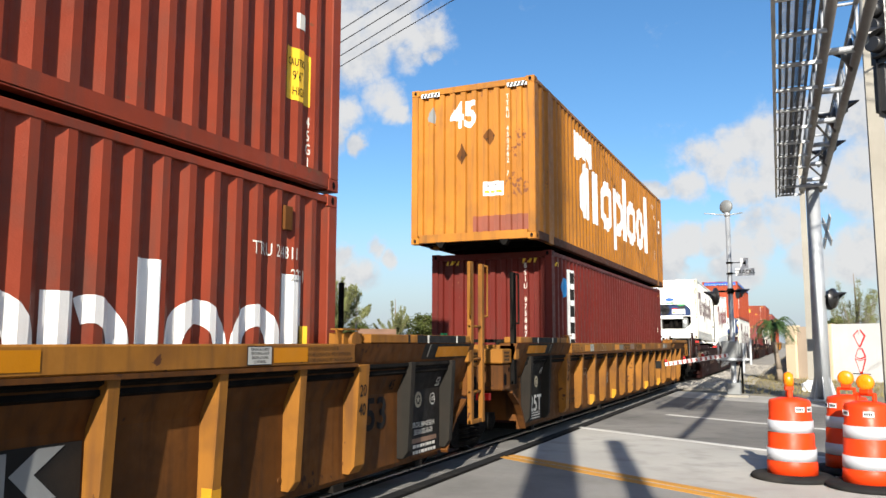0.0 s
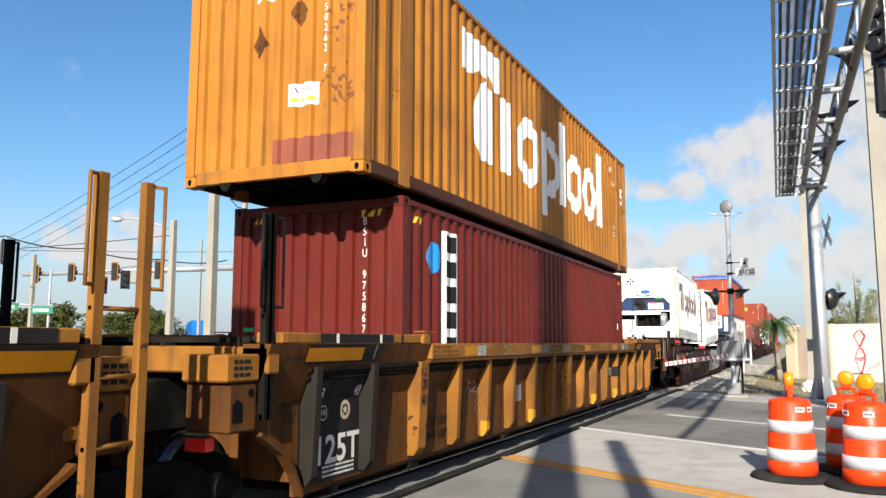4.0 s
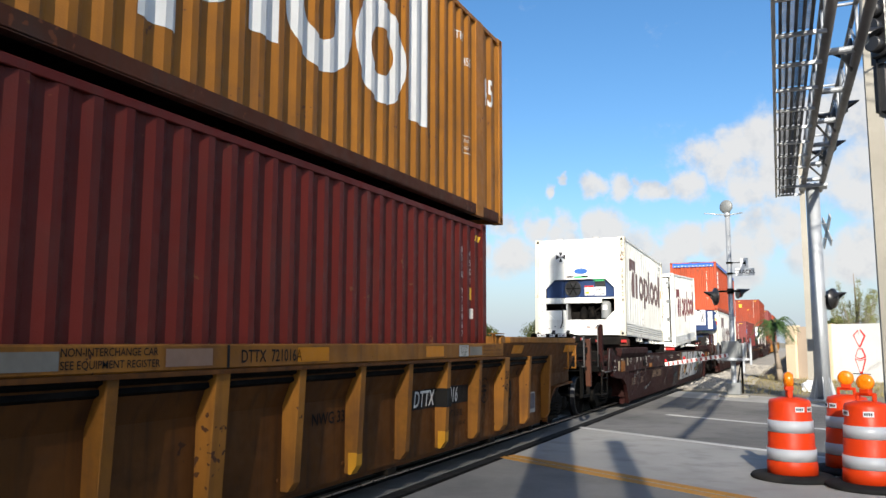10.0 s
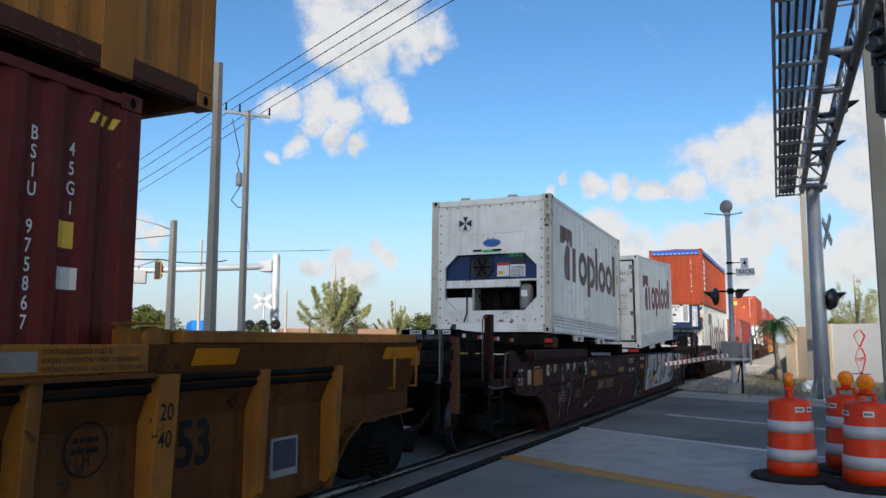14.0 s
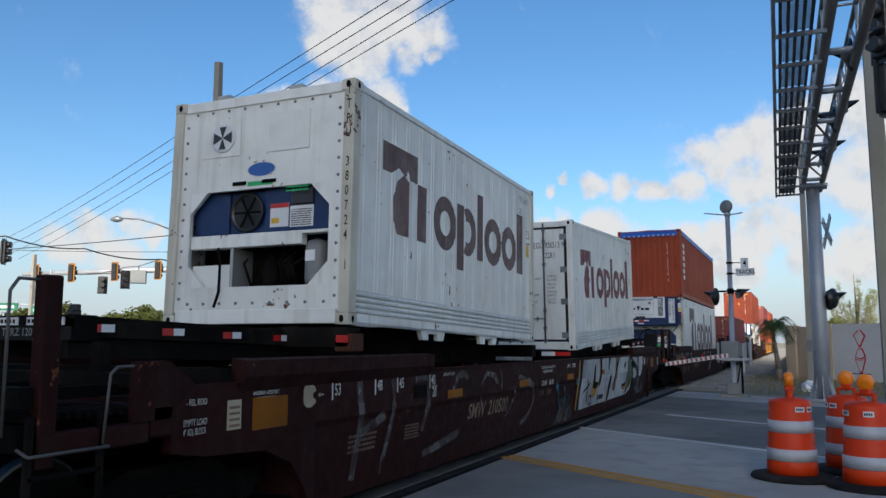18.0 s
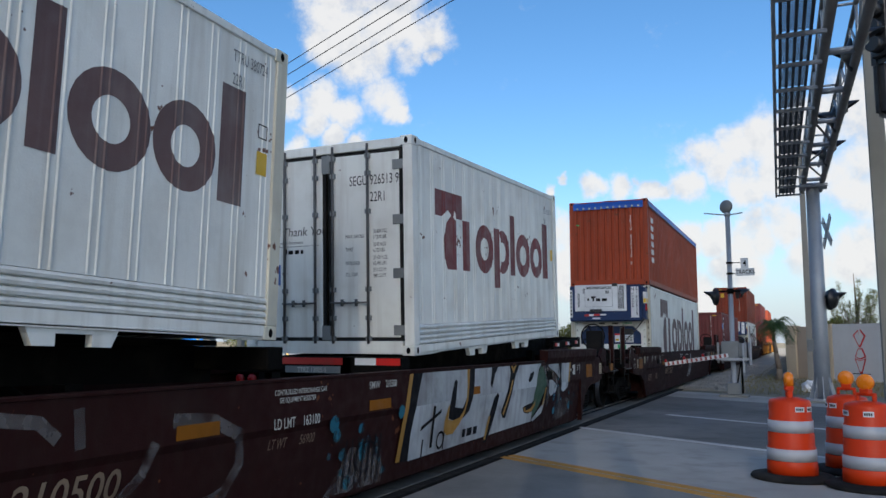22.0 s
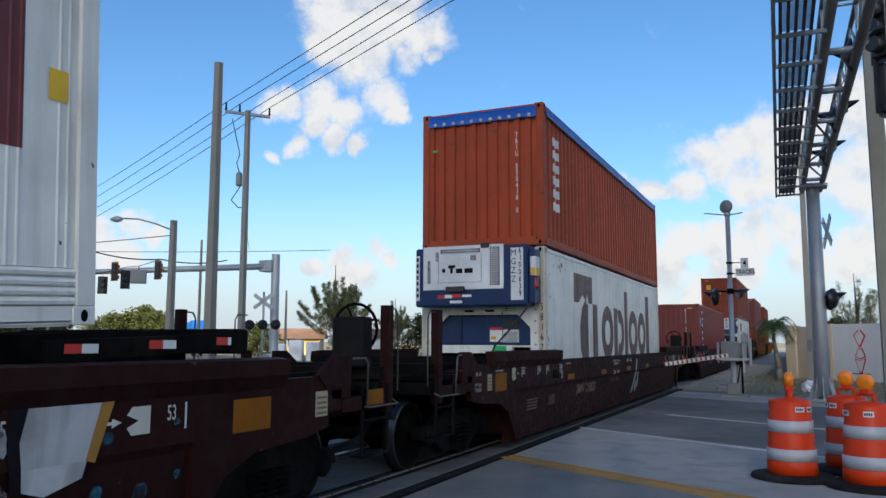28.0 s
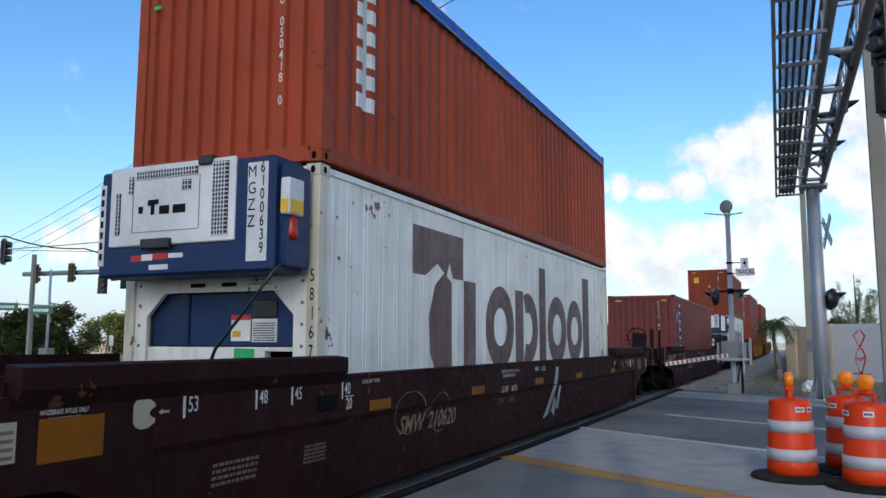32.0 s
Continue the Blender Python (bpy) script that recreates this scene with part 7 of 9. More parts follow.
chalk = [[(-4.51, 1.149), (-4.43, 1.086), (-4.54, 0.972)], [(-4.43, 1.086), (-4.32, 1.085)], [(-4.40, 1.05), (-4.40, 0.92)],
         [(-4.30, 1.10), (-4.19, 1.07), (-4.22, 1.02), (-4.35, 0.975), (-4.13, 0.95), (-4.20, 0.90)], [(-4.16, 0.872), (-4.21, 0.826), (-4.12, 0.775), (-4.23, 0.763), (-4.15, 0.665)]]
for line in chalk:
    mark("chalk_scrawl", line_shapes(line, 0.006), CHALK, unit, on_slope)
for line in ([(-3.59, 1.555), (-3.50, 1.56), (-3.44, 1.509), (-3.48, 1.45), (-3.58, 1.447)], [(-3.23, 1.54), (-3.36, 1.497), (-3.22, 1.48), (-3.36, 1.455), (-3.10, 1.446)], [(-2.52, 1.56), (-2.38, 1.55), (-2.40, 1.47), (-2.55, 1.465)]):
    mark("chalk_scrawl", line_shapes(line, 0.007), CHALK, unit, sill)
mark("sill_name", spanned(-1.39, -0.64, 1.53, "NON-INTERCHANGE CAR", 0.048, 0.006), BLACK_MARK, unit, sill)
mark("sill_name", spanned(-1.39, -0.62, 1.455, "SEE EQUIPMENT REGISTER", 0.048, 0.006), BLACK_MARK, unit, sill)
ladder(unit, 1.44, -8.95, -8.83, 1.0, 2.66, 1.9, SOOT, "grab_post")
part("end_lamp", boxes((1.0, 1.2, -9.3, -9.2, 0.78, 0.88)), RED_TAPE, unit)
for yy in (9.35, 9.85):
    bm = bmesh.new()
    handrail(bm, 1.52, yy, 1.15, 1.55)
    part("grab_iron", bm, AMBER_RIB, unit)
truck(unit_joint, 9.79)


# ---- oxide-brown well cars ----
def oxide_car(y, number, label):
    root = train_thing("well_car", y, 0.0, label, "well car", "well cars")
    for s in (-1, 1):
        bm = bmesh.new()
        skin = [(1.30, 1.31), (1.452, 1.31), (1.452, 1.292), (1.44, 1.285), (1.44, 0.92), (1.41, 0.86), (1.34, 0.16), (1.28, 0.12), (1.20, 0.12), (1.20, 0.20), (1.36, 0.90), (1.36, 1.20), (1.30, 1.22)]
        prism(bm, [(s * a, b) for a, b in skin], -8.2, 8.2, "y")
        part("side_sheet", bm, OXIDE_CAR, root)
        for d in (-1, 1):
            bm = bmesh.new()
            prism(bm, [(d * 8.2, 1.31), (d * 8.2, 0.14), (d * 8.36, 0.40), (d * 8.55, 0.62), (d * 8.9, 0.76), (d * 9.6, 0.80), (d * 9.95, 0.86), (d * 9.95, 1.31)], *sorted((s * 1.36, s * 1.44)), "x")
            part("end_sheet", bm, OXIDE_CAR, root)
            y0, y1 = sorted((d * 5.85, d * 9.25))
            bm = bmesh.new()
            prism(bm, [(s * 1.443, 1.24), (s * 1.505, 1.35), (s * 1.505, 1.475), (s * 1.36, 1.49), (s * 1.36, 1.316), (s * 1.456, 1.316), (s * 1.456, 1.286)], y0, y1, "y")
            part("end_guide", bm, OXIDE_CAR, root)
            part("amber_reflector", boxes((*sorted((s * 1.4405, s * 1.4445)), min(d * 8.62, d * 9.08), max(d * 8.62, d * 9.08), 0.93, 1.18)), GRIMY_AMBER, root)
            part("notice_plate", boxes((*sorted((s * 1.4405, s * 1.4445)), *sorted((d * (9.73 if d > 0 else 9.22), d * (9.92 if d > 0 else 9.38))), 0.96, 1.18)), CREAM_MARK, root)
            part("plate_print", boxes(*[(*sorted((s * 1.4455, s * 1.447)), *sorted((d * (9.75 if d > 0 else 9.24), d * (9.90 if d > 0 else 9.36))), 0.98 + i * 0.045, 1.0 + i * 0.045) for i in range(4)]), PALE_BROWN_MARK, root)
            part("drain_box", boxes((*sorted((s * 1.4405, s * 1.456)), min(d * 5.95, d * 6.25), max(d * 5.95, d * 6.25), 1.0, 1.14)), SOOT, root)
        for u in (-5.11, -2.44, 0.225, 2.74, 5.7):
            part("amber_reflector", boxes((*sorted((s * 1.4405, s * 1.4445)), u - 0.22, u + 0.22, 0.94, 1.04)), GRIMY_AMBER, root)
    part("well_floor", boxes((-1.24, 1.24, -8.1, 8.1, 0.20, 0.24), *[(-1.3, 1.3, u - 0.1, u + 0.1, 0.12, 0.195) for u in (-7.8, -6, -3, 0, 3, 6, 7.8)]), SOOT, root)
    for d in (-1, 1):
        part("end_bulkhead", boxes((-1.34, 1.34, min(d * 8.2, d * 8.3), max(d * 8.2, d * 8.3), 0.3, 1.36)), OXIDE_CAR, root)
        part("shear_plate", boxes((-1.34, 1.34, min(d * 8.3, d * 9.9), max(d * 8.3, d * 9.9), 1.16, 1.22)), OXIDE_CAR, root)
        part("centre_sill", boxes((-0.32, 0.32, min(d * 8.3, d * 10.6), max(d * 8.3, d * 10.6), 0.72, 1.12), bevel=0.02), SOOT, root)
        part("end_beam", boxes((-1.46, 1.46, min(d * 9.95, d * 10.15), max(d * 9.95, d * 10.15), 0.98, 1.20), bevel=0.02), OXIDE_CAR, root)
        bm = bmesh.new()
        post = 11.11 if d > 0 else 10.94
        for i in range(11):
            u = d * (10.2 + i * 0.08)
            box(bm, -1.40, 1.40, u - 0.016, u + 0.016, 1.16, 1.20)
        part("deck_grating", bm, SOOT, root)
        for row in [(x - 0.05, x + 0.05, *sorted((d * 9.2, d * 10.99)), 1.24, 1.32) for x in (-0.9, 0.0, 0.9)] + [(-1.4, 1.4, *sorted((d * 9.3, d * 9.42)), 1.32, 1.42), (-1.4, 1.4, *sorted((d * 11.0, d * 11.1)), 1.24, 1.36), (-1.4, 1.4, *sorted((d * 11.0, d * 11.1)), 1.0, 1.14)]:
            part("end_brace", boxes(row), SOOT, root)
        for s in (-1, 1):
            step = part("step", boxes((s * 1.40 - 0.10, s * 1.40 + 0.06, *sorted((d * 10.55, d * 11.05)), 0.50, 0.525), bevel=0.004), SOOT, root)
            for u in (10.55, 11.05):
                part("stile", boxes((s * 1.44 - 0.012, s * 1.44 + 0.012, d * u - 0.022, d * u + 0.022, 0.50, 1.2)), SOOT, step)
            part("rung", boxes((s * 1.44 - 0.012, s * 1.44 + 0.012, *sorted((d * 10.55, d * 11.05)), 0.84, 0.865)), SOOT, step)
            part("corner_post", boxes((s * 1.40 - 0.05, s * 1.40 + 0.05, d * post - 0.06, d * post + 0.06, 0.9, 2.0 if d > 0 or s > 0 else 1.5), bevel=0.008), OXIDE_CAR, root)
            if d > 0:
                part("amber_reflector", boxes((*sorted((s * 1.462, s * 1.468)), *sorted((d * 10.60, d * 10.92)), 1.0, 1.15)), GRIMY_AMBER, root)
            part("end_plate", prism(bmesh.new(), [(d * 9.75, 1.32), (d * 10.02, 1.49), (d * 10.30, 1.49), (d * 10.30, 1.10), (d * 10.0, 1.10)], *sorted((s * 1.40, s * 1.46)), "x"), OXIDE_CAR, root)
            part("side_beam", boxes((*sorted((s * 1.34, s * 1.452)), *sorted((d * 10.16, d * 11.0)), 0.96, 1.095), bevel=0.01), OXIDE_CAR, root)
            rods = [[(s * 1.46, d * 10.33, 1.46), (s * 1.50, d * 10.50, 1.46), (s * 1.50, d * 10.55, 1.42), (s * 1.48, d * 10.57, 1.0)],
                    [(s * 1.46, d * 10.55, 0.99), (s * 1.53, d * 10.57, 0.99), (s * 1.53, d * 11.12, 0.99), (s * 1.46, d * 11.14, 1.03)],
                    [(s * 1.40, d * post, 1.97), (s * 1.40, d * (post + 0.2), 1.97), (s * 1.40, d * (post + 0.25), 1.90), (s * 1.40, d * (post + 0.25), 1.1)]]
            for line in rods:
                part("grab_iron", pipe(bmesh.new(), line, 0.010, 6), GALV_ROD, root)
        coupler(root, d * 10.5, d)
        truck(root, d * 9.56)
    # hand brake at the far end
    bm = boxes((0.880, 1.250, 10.86, 11.08, 1.358, 1.88), bevel=0.02)
    brake = part("brake_housing", bm, BLACK_PANEL, root)
    bm = bmesh.new()
    m = pose(0.96, 11.20, 1.76, 90)
    for i in range(20):
        a, b = 6.283 * i / 20, 6.283 * (i + 1) / 20
        tube(bm, m @ Vector((0.27 * math.cos(a), 0.27 * math.sin(a), 0)), m @ Vector((0.27 * math.cos(b), 0.27 * math.sin(b), 0)), 0.018, n=6)
    for i in range(4):
        a = 6.283 * i / 4 + 0.4
        tube(bm, m @ Vector((0, 0, -0.04)), m @ Vector((0.27 * math.cos(a), 0.27 * math.sin(a), 0)), 0.014, n=6)
    part("brake_wheel", bm, SOOT, brake)
    face = side_place(1.4435)
    low = lambda u, w: Vector((1.345 + (w - 0.16) * 0.093 + 0.004, u, w))
    shapes = []
    for u, text in ((8.0, "53"), (7.2, "48"), (6.72, "45"), (5.92, "40")):
        shapes += [rect(-u + 0.06, -u + 0.085, 1.09, 1.245)] + words(-u + 0.11, 1.13, text, 0.105, 0.72, 0.008)
        shapes += [rect(u + 0.10, u + 0.12, 1.02, 1.20)] + words(u - 0.07, 1.09, text, 0.10, 0.62, 0.008)
    shapes += words(-5.78, 0.99, "20", 0.105, 0.72, 0.008) + [rect(-5.8, -5.64, 1.105, 1.113)]
    shapes += words(-5.48, 1.215, "LOAD LIMIT 163100", 0.035, 0.8) + words(-1.56, 1.18, "CONTROLLED INTERCHANGE CAR", 0.042, 0.80, 0.004) + words(-1.49, 1.115, "SEE EQUIPMENT REGISTER", 0.042, 0.75, 0.004)
    shapes += words(-1.56, 0.905, "LD LMT", 0.085, 0.72, 0.006) + words(-1.15, 0.905, "163100", 0.085, 0.72, 0.006) + words(-0.01, 1.155, "SMW", 0.07, 0.95, 0.006) + words(0.33, 1.155, number, 0.07, 0.80, 0.006) + words(-9.08, 1.20, "HANDBRAKE APPLIES ONLY", 0.03, 0.62) + words(-9.02, 1.155, "ON B-END TRUCK", 0.03, 0.62) + words(-9.82, 1.17, "- REL ROD", 0.045, 0.7) + words(-9.84, 1.03, "EMPTY LOAD", 0.045, 0.62) + words(-9.84, 0.965, "4\" ADJ. BLOCK", 0.045, 0.55)
    mark("white_marks", shapes, WHITE_MARK, root, face)
    mark("jack_mark", [[(-8.37, 1.07), (-8.39, 1.10), (-8.39, 1.21), (-8.36, 1.245), (-8.25, 1.245), (-8.20, 1.21), (-8.20, 1.19), (-8.24, 1.17), (-8.25, 1.145), (-8.23, 1.125), (-8.20, 1.115), (-8.20, 1.085), (-8.26, 1.055), (-8.32, 1.05)], [(-8.17, 1.15), (-8.13, 1.172), (-8.135, 1.158), (-8.07, 1.158), (-8.07, 1.142), (-8.135, 1.142), (-8.13, 1.128)]], CREAM_MARK, root, face)
    mark("jack_mark", [[(7.78, 1.02), (7.78, 1.20), (7.62, 1.20), (7.58, 1.15), (7.68, 1.11), (7.58, 1.07), (7.62, 1.02)], [(7.54, 1.11), (7.46, 1.14), (7.46, 1.12), (7.40, 1.12), (7.40, 1.10), (7.46, 1.10), (7.46, 1.08)]], WHITE_MARK, root, face)
    mark("lower_number", words(-4.62, 0.63, "SMW", 0.19, 0.95, 0.01, slant=0.2) + words(-3.90, 0.63, number, 0.19, 0.95, 0.01, slant=0.2), TAN_MARK, root, low)
    mark("lower_print", bars(-7.56, -7.0, 0.70, 4, 0.026, 0.022, 6) + bars(-6.38, -6.02, 0.70, 5, 0.020, 0.014, 4) + words(-1.59, 0.745, "LT WT", 0.08, 0.72, 0.004, slant=0.2) + words(-1.15, 0.745, "56900", 0.08, 0.8, 0.004, slant=0.2), PALE_BROWN_MARK, root, low)
    return root, face, low


car, face, low = oxide_car(CAR_C, "210500", "oxide-brown steel well car covered in spray-paint lettering, grimy")
fit_face = lambda x: (lambda u, w: Vector((1.4435 + x, u, w)) if w > 0.9 else Vector((1.345 + (w - 0.16) * 0.1286 + 0.004 + x, u, w)))
# sprayed paint along the far half of its side, as plain shapes
K = 0.91
def sprayed(name, outline, paint, lift):
    """A painted shape on the car's side, cut where the side bends."""
    for up in (True, False):
        shape = []
        for p, q in zip(outline, outline[1:] + outline[:1]):
            if (p[1] >= K) == up:
                shape.append(p)
            if (p[1] >= K) != (q[1] >= K):
                shape.append((p[0] + (q[0] - p[0]) * (K - p[1]) / (q[1] - p[1]), K))
        if len(shape) > 2:
            mark("sprayed_" + name, [shape], paint, car, fit_face(lift))


sprayed("ground", [(1.2, 1.27), (1.08, 1.01), (1.01, 0.8), (0.97, 0.6), (0.97, 0.32), (5.27, 0.37), (5.32, 0.65), (5.42, 0.92), (5.57, 1.27)], GRAFF_WHITE, 0.0)
sprayed("edge", [(0.88, 1.27), (0.97, 1.27), (0.92, 1.12), (0.84, 0.82), (0.81, 0.62), (0.77, 0.34), (0.68, 0.34), (0.72, 0.63), (0.75, 0.83), (0.83, 1.1)], GRAFF_GOLD, 0.002)
sprayed("outline", [(0.97, 1.27), (1.2, 1.27), (1.08, 1.01), (1.01, 0.8), (0.97, 0.6), (0.97, 0.32), (0.77, 0.34), (0.81, 0.62), (0.84, 0.82), (0.92, 1.12)], GRAFF_BLACK, 0.002)
sprayed("edge", [(2.5, 1.27), (2.58, 1.27), (2.57, 1.08), (2.53, 0.89), (2.46, 0.72), (2.32, 0.6), (2.14, 0.5), (1.96, 0.5), (1.86, 0.55), (1.86, 0.67), (1.91, 0.81), (1.96, 0.88), (1.96, 0.78), (1.95, 0.69), (2.09, 0.66), (2.3, 0.68), (2.43, 0.76), (2.48, 0.9), (2.51, 1.08)], GRAFF_GOLD, 0.006)
sprayed("hook", [(2.59, 1.27), (2.76, 1.27), (2.75, 1.09), (2.7, 0.92), (2.61, 0.74), (2.44, 0.67), (2.16, 0.65), (1.97, 0.7), (1.97, 0.86), (2.02, 0.99), (2.09, 1.12), (2.14, 1.16), (2.19, 1.13), (2.16, 1), (2.13, 0.82), (2.38, 0.79), (2.47, 0.88), (2.54, 1.01), (2.58, 1.15)], GRAFF_BLACK, 0.004)
sprayed("wedge", [(3.39, 1.27), (3.63, 1.27), (3.5, 1.17), (3.39, 0.99), (3.33, 1.05), (3.38, 1.18)], GRAFF_BLACK, 0.004)
sprayed("stroke", [(3.61, 0.91), (3.68, 0.87), (3.62, 0.71), (3.54, 0.54), (3.43, 0.37), (3.32, 0.25), (3.2, 0.28), (3.31, 0.46), (3.39, 0.66), (3.49, 0.85)], GRAFF_BLACK, 0.004)
sprayed("edge", [(3.34, 0.61), (3.41, 0.61), (3.3, 0.3), (3.23, 0.31)], GRAFF_GOLD, 0.006)
sprayed("stroke", [(4.12, 1.27), (4.54, 1.27), (4.37, 1.12), (4.22, 0.9), (4.13, 0.71), (4.03, 0.53), (3.91, 0.54), (3.83, 0.63), (3.95, 0.81), (4.08, 1), (4.15, 1.16)], GRAFF_BLACK, 0.004)
sprayed("edge", [(4.22, 1.07), (4.27, 1.06), (4.07, 0.75), (3.94, 0.57), (3.88, 0.6), (4.02, 0.78)], GRAFF_GOLD, 0.006)
sprayed("edge", [(4.16, 1.27), (4.23, 1.27), (4.27, 1.24), (4.34, 1.27), (4.41, 1.27), (4.28, 1.16)], GRAFF_GOLD, 0.006)
sprayed("eye", [(5.04, 0.99), (4.98, 1.03), (5.08, 1.12), (5.23, 1.16), (5.27, 1.13), (5.18, 1.04)], GRAFF_BLACK, 0.004)
sprayed("bowl", [(4.87, 0.64), (5.19, 0.66), (5.38, 0.73), (5.46, 0.77), (5.44, 0.61), (5.29, 0.53), (5.05, 0.51), (4.86, 0.54), (4.78, 0.62)], GRAFF_BLACK, 0.004)
sprayed("edge", [(4.84, 0.61), (4.9, 0.62), (4.93, 0.56), (5.17, 0.58), (5.34, 0.65), (5.4, 0.71), (5.39, 0.61), (5.23, 0.53), (5, 0.53), (4.85, 0.56)], GRAFF_GOLD, 0.006)
sprayed("leaf", [(5.39, 0.94), (5.46, 1.11), (5.63, 1.23), (5.8, 1.2), (5.92, 1.03), (5.94, 0.92), (5.83, 0.8), (5.63, 0.62), (5.42, 0.49), (5.29, 0.42), (5.28, 0.61), (5.31, 0.78)], GRAFF_GREEN, 0.005)
sprayed("edge", [(5.9, 0.87), (5.96, 0.87), (5.85, 0.59), (5.76, 0.57)], GRAFF_GOLD, 0.006)
sprayed("patch", [(5.73, 0.57), (5.93, 0.68), (5.8, 0.46), (5.34, 0.36), (5.29, 0.4)], GRAFF_WHITE, 0.003)
sprayed("patch", [(6.06, 1.27), (6.64, 1.27), (6.77, 1.06), (6.73, 0.99), (6.43, 1.11), (6.06, 1.21)], GRAFF_WHITE, 0.003)
sprayed("patch", [(6.09, 0.98), (6.29, 0.98), (6.58, 0.87), (6.51, 0.76), (6.23, 0.71), (6.12, 0.77)], GRAFF_WHITE, 0.003)
sprayed("patch", [(6.87, 1.27), (7.48, 1.27), (7.31, 1.03), (7.26, 0.81), (7.01, 0.74), (6.85, 0.79), (6.82, 1.06)], GRAFF_WHITE, 0.003)
sprayed("outline", [(6.76, 1.27), (6.87, 1.27), (6.82, 1.06), (6.86, 0.78), (6.79, 0.79), (6.74, 1.06)], GRAFF_BLACK, 0.004)
sprayed("edge", [(6.92, 1.27), (7.63, 1.27), (7.48, 1.27), (7.34, 0.89), (7.27, 0.91), (7.38, 1.27), (6.92, 1.27)], GRAFF_GOLD, 0.004)
sprayed("bow", [(5.76, 1.27), (5.97, 1.24), (6.29, 1.12), (6.58, 0.98), (6.77, 0.8), (6.78, 0.62), (6.64, 0.65), (6.63, 0.79), (6.43, 0.94), (6.12, 1.1), (5.98, 1.16), (6.07, 0.97), (6.12, 0.77), (6.1, 0.56), (5.99, 0.57), (5.99, 0.78), (5.92, 1), (5.75, 1.17)], GRAFF_GREY, 0.007)
sprayed("patch", [(5.55, 1.27), (5.66, 1.27), (5.61, 1.23), (5.53, 1.18)], GRAFF_WHITE, 0.003)
mark("sprayed_scrawl", [rect(1.50, 1.56, 0.40, 0.88), [(1.20, 0.62), (1.72, 0.78), (1.74, 0.83), (1.22, 0.67)]] + ring(1.78, 0.46, 0.11, 0.03, 1.0, 12) + [rect(1.86, 1.89, 0.34, 0.56), rect(1.28, 1.31, 0.30, 0.52)] + bars(2.45, 2.95, 0.42, 1, 0.10, 0.02, 3), GRAFF_BLACK, car, fit_face(0.006))
rng = random.Random(11)
mark("sprayed_dots", [disc(rng.uniform(-0.7, 0.7), rng.uniform(0.25, 0.88), rng.uniform(0.03, 0.08)) for i in range(16)] + [disc(rng.uniform(6.3, 8.1), rng.uniform(0.4, 1.2), rng.uniform(0.03, 0.07)) for i in range(18)], GRAFF_TEAL, car, fit_face(0.003))
mark("sprayed_scrawl", ring(0.0, 0.50, 0.22, 0.02, 0.7, 14, 0, 300) + [rect(-0.4 + 0.11 * i, -0.375 + 0.11 * i, 0.25, 0.70) for i in range(7)], GRAFF_BLACK, car, fit_face(0.007))
mark("sprayed_haze", [[(-0.7, 0.2), (0.4, 0.2), (0.35, 0.55), (-0.3, 0.62)], [(6.4, 0.25), (7.6, 0.35), (7.4, 0.62), (6.5, 0.6)]], GRAFF_GREY, car, fit_face(0.0015))
faint = []


def stroke(points, half):
    """A sprayed stroke of even width along a bent line."""
    faint.extend(line_shapes(points, half))


stroke([(-7.45, 1.24), (-7.38, 0.92), (-7.42, 0.72), (-7.46, 0.30)], 0.055)
stroke([(-7.38, 0.74), (-7.1, 0.82), (-6.9, 0.88)], 0.05)
stroke([(-6.75, 1.27), (-6.72, 0.92), (-6.80, 0.62), (-6.92, 0.28)], 0.045)
stroke([(-6.22, 1.22), (-6.0, 1.24), (-5.88, 1.18), (-5.88, 0.92), (-5.98, 0.62)], 0.05)
stroke([(-5.17, 0.80), (-5.15, 1.08), (-5.02, 1.20), (-4.82, 1.22), (-4.68, 1.16)], 0.04)
stroke([(-4.23, 0.80), (-4.18, 1.12), (-4.02, 1.20), (-3.75, 1.16), (-3.62, 1.05)], 0.04)
stroke([(-3.48, 1.22), (-3.46, 0.98)], 0.04)
stroke([(-2.85, 0.95), (-2.95, 0.75), (-3.2, 0.55)], 0.04)
stroke([(-2.5, 0.40), (-2.1, 0.50), (-1.95, 0.70), (-2.0, 0.92), (-2.3, 1.05), (-2.7, 1.08)], 0.05)
stroke([(-5.9, 0.35), (-5.4, 0.42), (-4.9, 0.50)], 0.05)
marks("faded_sprayed_stroke", faint, GRAFF_GREY, car, fit_face(0.0))

car, face, low = oxide_car(CAR_D, "210620", "oxide-brown steel well car with a pale blue sprayed figure")
mark("sprayed_blue", [[(0.6, 0.35), (0.85, 0.40), (1.25, 0.88), (1.05, 0.88)], [(1.05, 0.9), (1.25, 0.9), (1.35, 1.18), (1.2, 1.2)], [(1.3, 0.5), (1.45, 0.45), (1.5, 0.86), (1.38, 0.86)], [(1.05, 0.45), (1.25, 0.35), (1.3, 0.6), (1.15, 0.7)]], GRAFF_WHITE, car, fit_face(0.0))
mark("faded_sprayed_strokes", ring(-4.4, 0.85, 0.4, 0.03, 0.6, 16, 0, 360) + ring(-3.6, 0.8, 0.3, 0.03, 0.8, 16, 30, 300) + ring(2.0, 0.7, 0.28, 0.03, 0.9, 14, 0, 280), GRAFF_GREY, car, fit_face(0.0))
oxide_car(CAR_E, "210544", "oxide-brown steel well car, plain and dirty")
oxide_car(CAR_F, "210587", "oxide-brown steel well car, plain and dirty")
